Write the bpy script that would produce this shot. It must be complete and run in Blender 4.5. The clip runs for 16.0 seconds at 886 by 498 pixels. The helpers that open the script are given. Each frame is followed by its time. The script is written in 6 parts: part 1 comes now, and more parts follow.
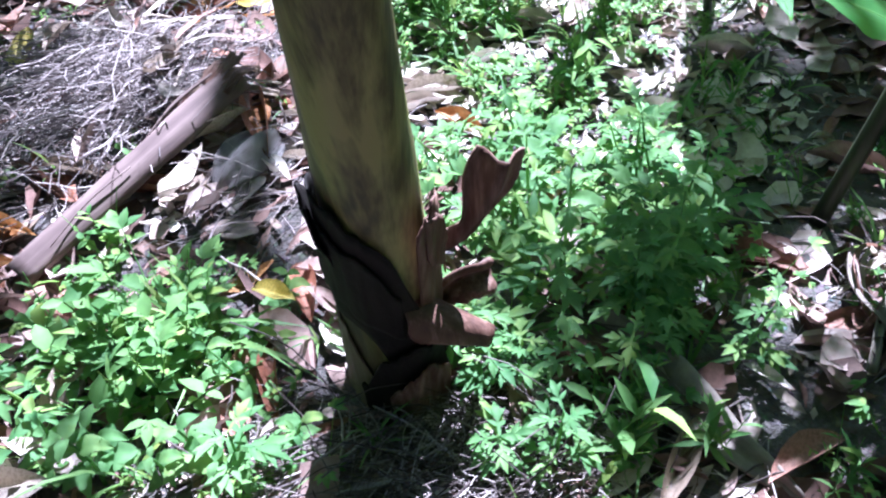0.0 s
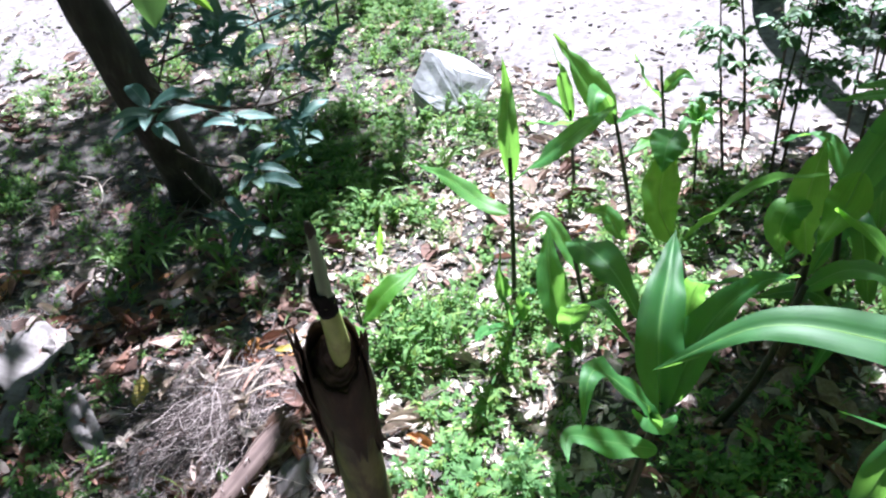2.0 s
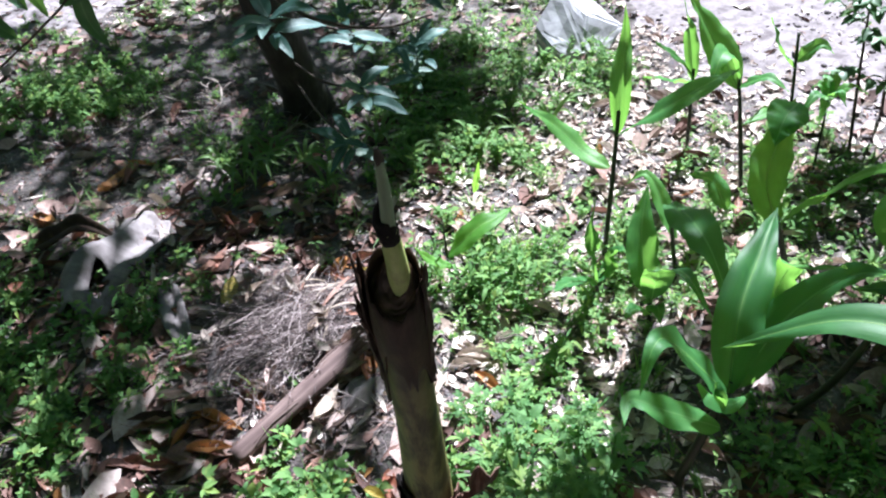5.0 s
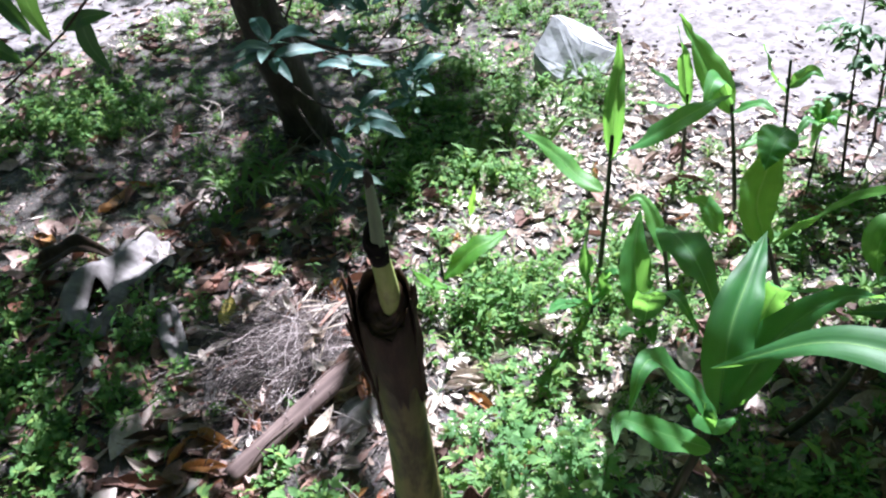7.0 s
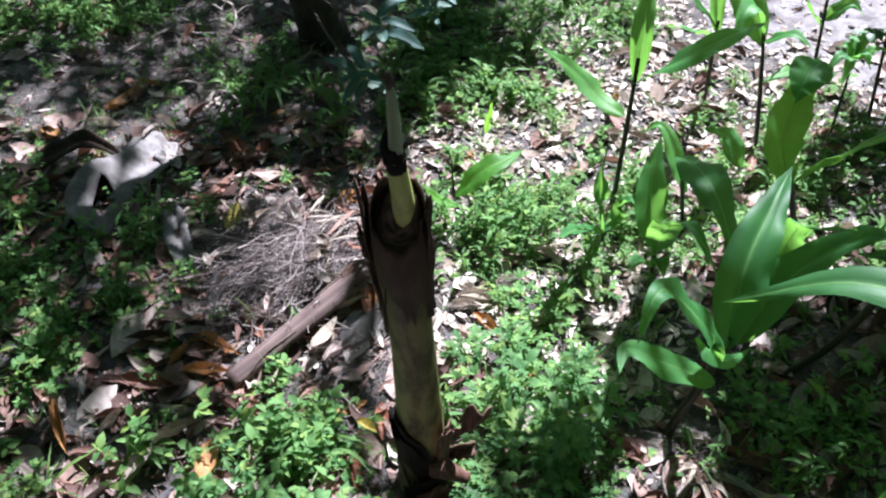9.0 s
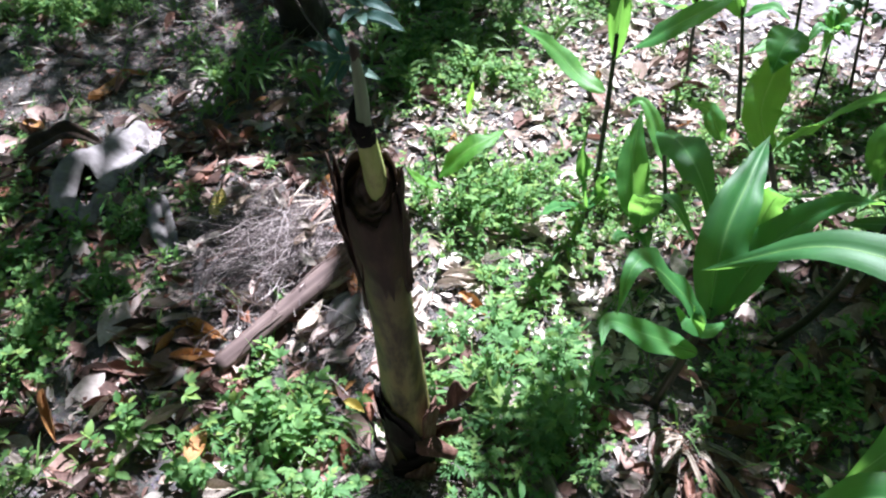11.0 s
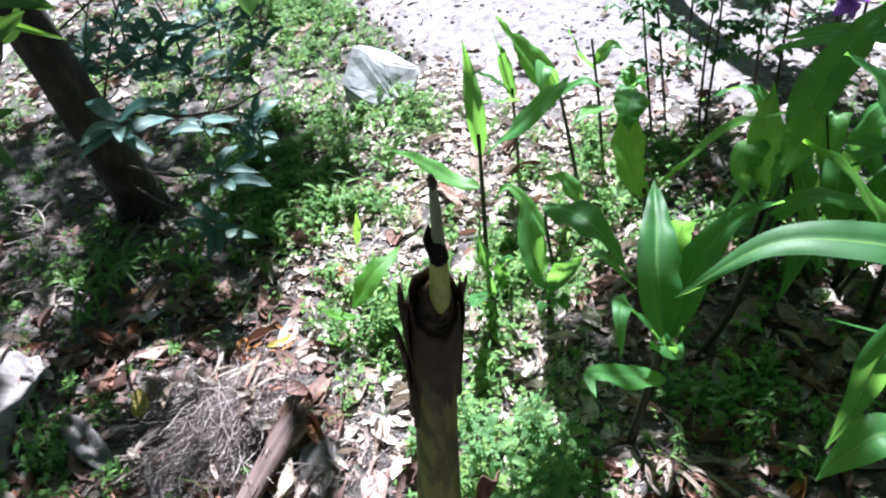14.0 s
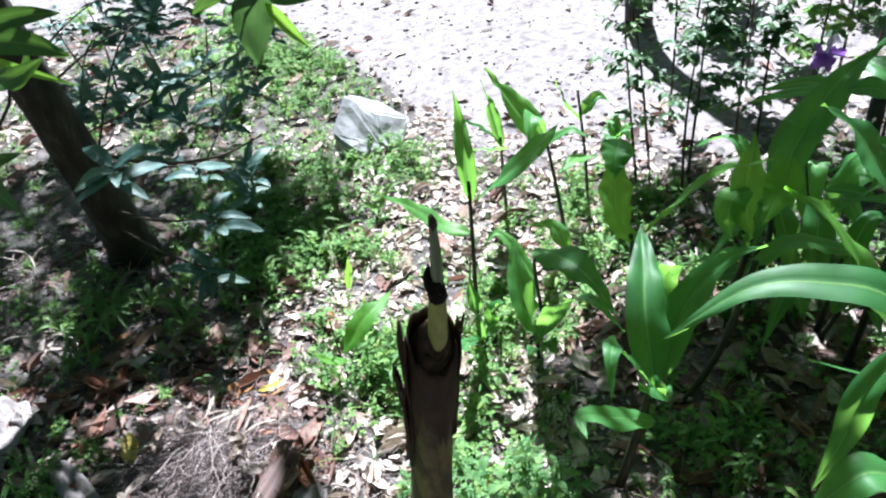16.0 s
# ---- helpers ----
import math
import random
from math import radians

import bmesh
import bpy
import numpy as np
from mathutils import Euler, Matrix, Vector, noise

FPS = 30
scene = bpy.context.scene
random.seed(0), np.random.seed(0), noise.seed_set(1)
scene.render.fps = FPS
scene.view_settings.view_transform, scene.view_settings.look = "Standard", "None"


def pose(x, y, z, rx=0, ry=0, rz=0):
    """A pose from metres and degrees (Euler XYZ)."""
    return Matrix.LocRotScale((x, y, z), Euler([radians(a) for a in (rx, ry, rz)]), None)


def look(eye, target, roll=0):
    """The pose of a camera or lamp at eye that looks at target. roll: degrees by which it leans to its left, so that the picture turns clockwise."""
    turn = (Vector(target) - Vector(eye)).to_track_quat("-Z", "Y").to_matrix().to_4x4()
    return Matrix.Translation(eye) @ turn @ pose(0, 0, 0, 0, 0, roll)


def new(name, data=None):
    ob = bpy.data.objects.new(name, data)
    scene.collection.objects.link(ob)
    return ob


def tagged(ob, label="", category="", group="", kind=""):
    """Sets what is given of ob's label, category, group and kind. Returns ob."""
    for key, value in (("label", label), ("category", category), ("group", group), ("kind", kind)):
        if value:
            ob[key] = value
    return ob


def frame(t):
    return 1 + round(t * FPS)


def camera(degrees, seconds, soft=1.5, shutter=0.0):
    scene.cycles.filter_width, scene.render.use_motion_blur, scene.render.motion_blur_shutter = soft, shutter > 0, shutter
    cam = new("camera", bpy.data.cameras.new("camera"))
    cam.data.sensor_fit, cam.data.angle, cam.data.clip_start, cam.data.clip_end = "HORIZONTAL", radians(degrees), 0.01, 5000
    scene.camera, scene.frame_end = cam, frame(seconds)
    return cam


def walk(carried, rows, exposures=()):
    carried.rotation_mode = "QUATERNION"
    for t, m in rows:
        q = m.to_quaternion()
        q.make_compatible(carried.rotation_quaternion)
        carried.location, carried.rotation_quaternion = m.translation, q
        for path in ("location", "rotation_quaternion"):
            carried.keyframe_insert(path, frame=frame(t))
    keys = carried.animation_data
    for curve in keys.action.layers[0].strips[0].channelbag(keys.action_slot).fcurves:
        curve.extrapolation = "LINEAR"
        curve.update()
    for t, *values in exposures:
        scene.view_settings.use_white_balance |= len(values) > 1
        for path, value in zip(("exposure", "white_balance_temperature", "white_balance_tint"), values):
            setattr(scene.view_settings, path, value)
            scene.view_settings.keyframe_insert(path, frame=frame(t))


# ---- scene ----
cam = camera(53.9, 16.0, 2.2)
METRES, EYE, TILT, LEAN, TURN = 2.0, 0.71, -43.2, 5.85, 0.0
ROWS = [
    (0.0, 0.0, 0.0, 0.0, 0.0, 0.0, -0.0),
    (0.5, -0.015, -0.1625, 0.0815, -2.34, 1.55, 2.32),
    (1.0, -0.0394, -0.3173, 0.1544, -3.51, 3.05, 3.73),
    (1.5, -0.0396, -0.425, 0.1566, -7.23, 5.4, 7.05),
    (2.0, 0.0006, -0.4302, 0.1815, -2.25, 7.29, 2.96),
    (2.5, 0.0223, -0.4158, 0.2193, 4.01, 5.15, -7.47),
    (3.0, 0.0018, -0.4328, 0.2071, 3.63, 4.17, -6.07),
    (3.5, 0.0159, -0.4263, 0.1925, 3.93, 1.82, -5.57),
    (4.0, 0.0267, -0.4217, 0.1834, 4.13, 1.11, -4.9),
    (4.5, 0.025, -0.422, 0.1826, 3.83, 1.57, -5.24),
    (4.7, 0.0237, -0.4248, 0.1839, 4.12, 2.19, -5.46),
    (6.8, 0.0331, -0.4374, 0.1796, 4.12, 4.70, -6.01),
    (7.0, 0.032, -0.4381, 0.1821, 4.22, 4.58, -5.93),
    (7.5, 0.0172, -0.4454, 0.1981, 2.83, 9.12, -6.69),
    (8.0, 0.0114, -0.438, 0.2135, 3.65, 7.75, -6.82),
    (8.5, 0.0213, -0.4225, 0.1979, 5.17, 3.12, -8.56),
    (9.0, 0.025, -0.4201, 0.1778, 4.46, -0.65, -9.37),
    (9.2, 0.0269, -0.4226, 0.1746, 3.89, -0.55, -8.95),
    (11.3, 0.0404, -0.4206, 0.1673, 4.21, -1.82, -7.36),
    (11.5, 0.0416, -0.4223, 0.1605, 4.25, -2.59, -6.06),
    (12.0, 0.0188, -0.4217, 0.1494, 2.53, -2.59, -1.82),
    (12.5, -0.0459, -0.444, 0.1367, -2.15, -0.17, 1.99),
    (13.0, -0.097, -0.4556, 0.1286, -5.58, 2.59, 4.04),
    (13.5, -0.117, -0.4642, 0.147, -8.34, 5.46, 8.13),
    (14.0, -0.1258, -0.4648, 0.1579, -8.84, 6.66, 10.45),
    (14.5, -0.1332, -0.4647, 0.1589, -9.44, 7.75, 11.11),
    (15.0, -0.1373, -0.4702, 0.1601, -9.69, 8.41, 11.25),
    (15.5, -0.1368, -0.4732, 0.1536, -9.68, 8.69, 11.26),
    (16.0, -0.1385, -0.4798, 0.1511, -9.91, 9.73, 10.52),
]
# the clip opens a little brighter and cooler
EXPOSURE = [(0.0, 2.52, 5000, 18), (0.5, 2.42, 5300, 21), (1.0, 2.27, 5400, 12), (1.5, 2.22, 5450, 9), (2.0, 2.14, 5580, 11), (3.5, 1.90, 5580, 11), (7.0, 1.98, 5580, 11), (7.5, 2.04, 5580, 11), (8.0, 1.96, 5580, 11), (8.5, 1.70, 5580, 11), (9.0, 1.76, 5580, 11), (11.5, 2.02, 5580, 11), (16.0, 2.04, 5600, 6)]
walk(cam, [(t, pose(0, 0, EYE, TILT, LEAN, TURN) @ pose(METRES * x, METRES * y, METRES * z, 90 + pitch, roll, yaw)) for t, x, y, z, yaw, pitch, roll in ROWS], EXPOSURE)

# ---- world, sun, exposure ----
SUN = Vector((0.17, 0.56, 0.80)).normalized()      # towards the sun
world = bpy.data.worlds.new("sky")
scene.world = world
world.use_nodes = True
wt = world.node_tree
sky = wt.nodes.new("ShaderNodeTexSky")
sky.sky_type = "NISHITA"
sky.sun_disc = False
sky.sun_elevation = math.asin(SUN.z)
sky.sun_rotation = math.atan2(SUN.x, SUN.y)
wt.links.new(sky.outputs[0], wt.nodes["Background"].inputs[0])
wt.nodes["Background"].inputs[1].default_value = 0.0255
sun = new("sun", bpy.data.lights.new("sun", "SUN"))
sun.data.energy = 5.6
sun.data.angle = radians(0.53)
sun.data.color = (1.0, 0.965, 0.92)
sun.matrix_world = look(SUN * 20, (0, 0, 0))


# ---- materials ----
def ramp(nt, fac, stops):
    n = nt.nodes.new("ShaderNodeValToRGB")
    while len(n.color_ramp.elements) < len(stops):
        n.color_ramp.elements.new(0.5)
    for e, (p, c) in zip(n.color_ramp.elements, stops):
        e.position, e.color = p, (*c, 1)
    nt.links.new(fac, n.inputs[0])
    return n.outputs[0]


def tex_noise(nt, vec, scale, detail=4.0, rough=0.6, stretch=None):
    if stretch:
        m = nt.nodes.new("ShaderNodeMapping")
        m.inputs["Scale"].default_value = stretch
        nt.links.new(vec, m.inputs[0])
        vec = m.outputs[0]
    n = nt.nodes.new("ShaderNodeTexNoise")
    n.inputs["Scale"].default_value, n.inputs["Detail"].default_value, n.inputs["Roughness"].default_value = scale, detail, rough
    nt.links.new(vec, n.inputs["Vector"])
    return n.outputs["Fac"]


def mix(nt, fac, a, b, kind="MIX"):
    n = nt.nodes.new("ShaderNodeMix")
    n.data_type, n.blend_type = "RGBA", kind
    for sock, v in ((n.inputs[0], fac), (n.inputs[6], a), (n.inputs[7], b)):
        if isinstance(v, (int, float)):
            sock.default_value = v
        elif isinstance(v, tuple):
            sock.default_value = (*v, 1)
        else:
            nt.links.new(v, sock)
    return n.outputs[2]


def math_node(nt, op, a, b=0.0):
    n = nt.nodes.new("ShaderNodeMath")
    n.operation = op
    for sock, v in zip(n.inputs, (a, b)):
        if isinstance(v, (int, float)):
            sock.default_value = v
        else:
            nt.links.new(v, sock)
    return n.outputs[0]


def start(name, rough=0.7, spec=0.4):
    m = bpy.data.materials.new(name)
    m.use_nodes = True
    nt = m.node_tree
    b = nt.nodes["Principled BSDF"]
    b.inputs["Roughness"].default_value = rough
    b.inputs["Specular IOR Level"].default_value = spec
    co = nt.nodes.new("ShaderNodeTexCoord")
    return m, nt, b, co


def bump(nt, b, height, strength=0.4, dist=0.002):
    n = nt.nodes.new("ShaderNodeBump")
    n.inputs["Strength"].default_value, n.inputs["Distance"].default_value = strength, dist
    nt.links.new(height, n.inputs["Height"])
    nt.links.new(n.outputs[0], b.inputs["Normal"])


def see_through(nt, b, colour, amount):
    """Light that shines through a thin leaf."""
    t = nt.nodes.new("ShaderNodeBsdfTranslucent")
    if isinstance(colour, tuple):
        t.inputs[0].default_value = (*colour, 1)
    else:
        nt.links.new(colour, t.inputs[0])
    s = nt.nodes.new("ShaderNodeMixShader")
    s.inputs[0].default_value = amount
    nt.links.new(b.outputs[0], s.inputs[1])
    nt.links.new(t.outputs[0], s.inputs[2])
    nt.links.new(s.outputs[0], nt.nodes["Material Output"].inputs[0])


def leaf_material(name, dark, light, through_colour, amount=0.4, rough=0.4, veins=0.0, spec=0.5, island=True, size=60.0):
    m, nt, b, co = start(name, rough, spec)
    geo = nt.nodes.new("ShaderNodeNewGeometry")
    info = nt.nodes.new("ShaderNodeObjectInfo")
    rnd = geo.outputs["Random Per Island"] if island else info.outputs["Random"]
    spot = tex_noise(nt, co.outputs["Object"], size, 3)
    f = math_node(nt, "ADD", math_node(nt, "MULTIPLY", rnd, 0.65), math_node(nt, "MULTIPLY", spot, 0.5))
    col = ramp(nt, f, [(0.2, dark), (0.7, light), (0.95, (light[0] * 1.5, light[1] * 1.12, light[2] * 0.8))])
    if veins:
        sep = nt.nodes.new("ShaderNodeSeparateXYZ")
        nt.links.new(co.outputs["UV"], sep.inputs[0])
        off = math_node(nt, "ABSOLUTE", math_node(nt, "SUBTRACT", sep.outputs[0], 0.5))
        # lengthwise veins, pale midrib
        lines = nt.nodes.new("ShaderNodeCombineXYZ")
        nt.links.new(math_node(nt, "MULTIPLY", sep.outputs[0], 34.0), lines.inputs[0])
        nt.links.new(math_node(nt, "MULTIPLY", sep.outputs[1], 1.6), lines.inputs[1])
        nt.links.new(math_node(nt, "MULTIPLY", info.outputs["Random"], 40.0), lines.inputs[2])
        vein = tex_noise(nt, lines.outputs[0], 1.0, 3, 0.6)
        col = mix(nt, math_node(nt, "MULTIPLY", ramp(nt, vein, [(0.40, (1, 1, 1)), (0.60, (0, 0, 0))]), 0.30), col, tuple(0.7 * c for c in dark))
        rib = ramp(nt, off, [(0.0, (1, 1, 1)), (0.018, (1, 1, 1)), (0.05, (0, 0, 0))])
        col = mix(nt, math_node(nt, "MULTIPLY", rib, veins), col, (light[0] * 2.2 + 0.1, light[1] * 1.5 + 0.12, light[2] * 2.0 + 0.06))
        bump(nt, b, vein, 0.35, 0.0012)
    nt.links.new(col, b.inputs["Base Color"])
    see_through(nt, b, mix(nt, 1.0, col, through_colour, "MULTIPLY") if not isinstance(through_colour, tuple) else mix(nt, 0.5, col, through_colour), amount)
    return m


def dead_material(name, stops, rough=0.75, amount=0.12, island=True):
    m, nt, b, co = start(name, rough, 0.3)
    geo = nt.nodes.new("ShaderNodeNewGeometry")
    info = nt.nodes.new("ShaderNodeObjectInfo")
    rnd = geo.outputs["Random Per Island"] if island else info.outputs["Random"]
    fine = tex_noise(nt, co.outputs["Object"], 90, 5, 0.7)
    f = math_node(nt, "ADD", math_node(nt, "MULTIPLY", rnd, 0.8), math_node(nt, "MULTIPLY", math_node(nt, "SUBTRACT", fine, 0.4), 0.5))
    col = ramp(nt, f, stops)
    blot = ramp(nt, tex_noise(nt, co.outputs["Object"], 28, 3), [(0.42, (0, 0, 0)), (0.62, (1, 1, 1))])
    col = mix(nt, math_node(nt, "MULTIPLY", blot, 0.35), col, (0.05, 0.03, 0.02))
    nt.links.new(col, b.inputs["Base Color"])
    bump(nt, b, fine, 0.5, 0.002)
    see_through(nt, b, col, amount)
    return m


def soil_material():
    m, nt, b, co = start("soil", 0.95, 0.2)
    p = co.outputs["Object"]
    big, mid, fine = tex_noise(nt, p, 1.3, 3), tex_noise(nt, p, 16, 5, 0.7), tex_noise(nt, p, 120, 4, 0.7)
    col = ramp(nt, mid, [(0.3, (0.025, 0.019, 0.018)), (0.5, (0.083, 0.062, 0.060)), (0.68, (0.23, 0.185, 0.182))])
    col = mix(nt, math_node(nt, "MULTIPLY", big, 0.5), col, (0.12, 0.092, 0.08))
    v = nt.nodes.new("ShaderNodeTexVoronoi")
    v.inputs["Scale"].default_value = 70
    nt.links.new(p, v.inputs["Vector"])
    col = mix(nt, ramp(nt, fine, [(0.52, (0, 0, 0)), (0.62, (0.7, 0.7, 0.7))]), col, v.outputs["Color"], "OVERLAY")
    hsv = nt.nodes.new("ShaderNodeHueSaturation")
    hsv.inputs["Saturation"].default_value = 0.55
    nt.links.new(col, hsv.inputs["Color"])
    nt.links.new(hsv.outputs[0], b.inputs["Base Color"])
    bump(nt, b, math_node(nt, "ADD", mid, fine), 0.9, 0.01)
    return m


def sand_material():
    m, nt, b, co = start("pale_sand", 0.95, 0.2)
    p = co.outputs["Object"]
    big, mid, fine = tex_noise(nt, p, 2.2, 4), tex_noise(nt, p, 19, 6, 0.75), tex_noise(nt, p, 240, 3, 0.7)
    col = ramp(nt, mid, [(0.36, (0.085, 0.070, 0.075)), (0.47, (0.165, 0.143, 0.149)), (0.60, (0.25, 0.222, 0.230))])
    col = mix(nt, math_node(nt, "MULTIPLY", big, 0.4), col, (0.165, 0.149, 0.154))
    nt.links.new(col, b.inputs["Base Color"])
    bump(nt, b, math_node(nt, "ADD", mid, math_node(nt, "MULTIPLY", fine, 0.4)), 0.6, 0.006)
    return m


def streak_material(name, stops, along=(40, 40, 3), rough=0.7, spots=0.0, gloss=0.3, spot_colour=(0.02, 0.014, 0.01)):
    """Fibrous surface, streaked along z."""
    m, nt, b, co = start(name, rough, gloss)
    p = co.outputs["Object"]
    s = tex_noise(nt, p, 1.0, 5, 0.65, along)
    big = tex_noise(nt, p, 9, 3)
    col = ramp(nt, math_node(nt, "ADD", math_node(nt, "MULTIPLY", s, 0.65), math_node(nt, "MULTIPLY", big, 0.4)), stops)
    if spots:
        sp = tex_noise(nt, p, 1.0, 4, 0.7, (along[0] * 0.5, along[1] * 0.5, along[2] * 3.0))
        col = mix(nt, math_node(nt, "MULTIPLY", ramp(nt, sp, [(0.56, (0, 0, 0)), (0.68, (1, 1, 1))]), spots), col, spot_colour)
    nt.links.new(col, b.inputs["Base Color"])
    bump(nt, b, s, 0.6, 0.003)
    return m


def stem_material(name, stops, along, rough, spots):
    """The olive skin of the stem, dried brown towards its cut end."""
    m = streak_material(name, stops, along, rough, spots)
    nt = m.node_tree
    b = nt.nodes["Principled BSDF"]
    col = b.inputs["Base Color"].links[0].from_socket
    co = nt.nodes.new("ShaderNodeTexCoord")
    sep = nt.nodes.new("ShaderNodeSeparateXYZ")
    nt.links.new(co.outputs["Object"], sep.inputs[0])
    ragged = math_node(nt, "MULTIPLY", tex_noise(nt, co.outputs["Object"], 1.0, 4, 0.6, (40, 40, 6)), 0.35)
    dry = ramp(nt, math_node(nt, "ADD", sep.outputs[2], ragged), [(0.68, (0, 0, 0)), (1.0, (1, 1, 1))])
    nt.links.new(mix(nt, math_node(nt, "MULTIPLY", dry, 0.8), col, (0.05, 0.028, 0.02)), b.inputs["Base Color"])
    return m


SOIL, SAND = soil_material(), sand_material()
GINGER = leaf_material("ginger_leaf", (0.030, 0.118, 0.036), (0.085, 0.255, 0.072), (0.44, 0.86, 0.11), 0.46, 0.5, 0.4, 0.35, False, 14)
# brighter copy of the leaf colour, with sunlight put in, for backlit leaves
LIT_LEAF = leaf_material("sunlit_leaf", (0.07, 0.20, 0.035), (0.14, 0.34, 0.06), (0.55, 0.95, 0.10), 0.55, 0.5, 0.3, 0.3, False, 14)
RIB = leaf_material("pale_midrib", (0.10, 0.24, 0.06), (0.16, 0.33, 0.09), (0.7, 1.0, 0.3), 0.62, 0.45, spec=0.3, island=False)
WEED = leaf_material("weed_leaf", (0.042, 0.115, 0.034), (0.165, 0.29, 0.095), (0.36, 0.60, 0.13), 0.40, 0.62, spec=0.2)
GRASS = leaf_material("grass_blade", (0.042, 0.105, 0.028), (0.14, 0.235, 0.075), (0.32, 0.48, 0.11), 0.35, 0.5, spec=0.35)
HERB = leaf_material("herb_leaf", (0.048, 0.130, 0.045), (0.165, 0.30, 0.115), (0.40, 0.64, 0.17), 0.44, 0.62, spec=0.2, island=False, size=90)
BLUE_LEAF = leaf_material("leathery_leaf", (0.036, 0.086, 0.074), (0.088, 0.165, 0.155), (0.17, 0.36, 0.13), 0.22, 0.5, 0.3, 0.3, False, 20)
NEAR_LEAF = leaf_material("hanging_leaf", (0.014, 0.060, 0.028), (0.05, 0.140, 0.050), (0.36, 0.68, 0.07), 0.16, 0.3, 0.3, 0.6, False, 20)
CANOPY = leaf_material("canopy_leaf", (0.03, 0.08, 0.02), (0.09, 0.17, 0.04), (0.25, 0.45, 0.06), 0.3, 0.4)
DARK_LEAF = leaf_material("sapling_leaf", (0.022, 0.065, 0.028), (0.065, 0.145, 0.055), (0.22, 0.42, 0.08), 0.2, 0.5)
LITTER = dead_material("litter", [(0.05, (0.056, 0.029, 0.025)), (0.3, (0.155, 0.08, 0.066)), (0.55, (0.29, 0.188, 0.165)), (0.85, (0.49, 0.405, 0.38))])
LITTER_PALE = dead_material("bleached_litter", [(0.1, (0.27, 0.19, 0.155)), (0.35, (0.50, 0.41, 0.36)), (0.75, (0.70, 0.62, 0.57))])
DEAD = {
    "b": dead_material("brown_leaf", [(0.1, (0.165, 0.075, 0.054)), (0.8, (0.37, 0.20, 0.155))], 0.5, 0.15, False),
    "o": dead_material("orange_leaf", [(0.1, (0.36, 0.15, 0.05)), (0.8, (0.52, 0.26, 0.10))], 0.5, 0.25, False),
    "r": dead_material("russet_leaf", [(0.1, (0.24, 0.085, 0.05)), (0.8, (0.38, 0.16, 0.10))], 0.5, 0.15, False),
    "w": dead_material("pale_leaf", [(0.1, (0.30, 0.215, 0.165)), (0.8, (0.52, 0.43, 0.36))], 0.6, 0.2, False),
    "g": dead_material("grey_leaf", [(0.1, (0.20, 0.16, 0.135)), (0.8, (0.37, 0.315, 0.28))], 0.7, 0.12, False),
    "y": dead_material("yellow_leaf", [(0.1, (0.55, 0.40, 0.08)), (0.8, (0.68, 0.55, 0.16))], 0.5, 0.3, False),
}
STRAW = dead_material("straw", [(0.05, (0.035, 0.023, 0.024)), (0.40, (0.10, 0.074, 0.074)), (0.68, (0.27, 0.215, 0.212)), (0.95, (0.58, 0.50, 0.485))], 0.65, 0.1)
STEM = stem_material("stem_skin", [(0.36, (0.020, 0.014, 0.008)), (0.49, (0.070, 0.057, 0.020)), (0.60, (0.22, 0.192, 0.062))], (34, 34, 1.6), 0.5, 0.8)
PALE_SKIN = streak_material("dry_skin", [(0.3, (0.05, 0.036, 0.024)), (0.52, (0.13, 0.10, 0.068)), (0.72, (0.24, 0.19, 0.13))], (60, 60, 4), 0.7)
SHEATH = streak_material("dry_sheath", [(0.3, (0.016, 0.009, 0.007)), (0.55, (0.042, 0.024, 0.017)), (0.75, (0.090, 0.052, 0.034))], (60, 60, 5), 0.6, 0.0, 0.2)
HUSK = streak_material("brown_husk", [(0.3, (0.028, 0.013, 0.010)), (0.52, (0.092, 0.044, 0.032)), (0.7, (0.24, 0.145, 0.115))], (95, 95, 9), 0.6, 0.35, 0.25)
CORE = streak_material("fresh_core", [(0.3, (0.26, 0.31, 0.07)), (0.55, (0.42, 0.46, 0.14)), (0.75, (0.55, 0.55, 0.24))], (60, 60, 5), 0.45, 0.35, 0.4, (0.14, 0.05, 0.04))
SPIKE = streak_material("grey_green_spike", [(0.3, (0.15, 0.18, 0.11)), (0.55, (0.26, 0.30, 0.19)), (0.75, (0.36, 0.40, 0.27))], (80, 80, 6), 0.5)
ROT = streak_material("black_rot", [(0.3, (0.004, 0.0032, 0.0035)), (0.75, (0.017, 0.012, 0.011))], (60, 60, 20), 0.75, 0.0, 0.15)
WET = streak_material("wet_layers", [(0.3, (0.02, 0.011, 0.008)), (0.55, (0.06, 0.032, 0.02)), (0.75, (0.16, 0.095, 0.055))], (50, 50, 60), 0.4)
BARK = streak_material("tree_bark", [(0.3, (0.016, 0.014, 0.013)), (0.55, (0.045, 0.04, 0.036)), (0.75, (0.11, 0.10, 0.09))], (38, 38, 7), 0.9)
DRY_WOOD = streak_material("dry_wood", [(0.3, (0.16, 0.125, 0.11)), (0.55, (0.30, 0.25, 0.225)), (0.75, (0.45, 0.39, 0.36))], (60, 60, 20), 0.8)
TWIG = streak_material("twig", [(0.3, (0.03, 0.022, 0.018)), (0.75, (0.10, 0.075, 0.06))], (60, 60, 20), 0.8)
STRIP = streak_material("bark_strip", [(0.3, (0.045, 0.028, 0.028)), (0.50, (0.105, 0.070, 0.066)), (0.75, (0.235, 0.170, 0.155))], (46, 46, 3), 0.8, 0.5, 0.25, (0.05, 0.028, 0.026))
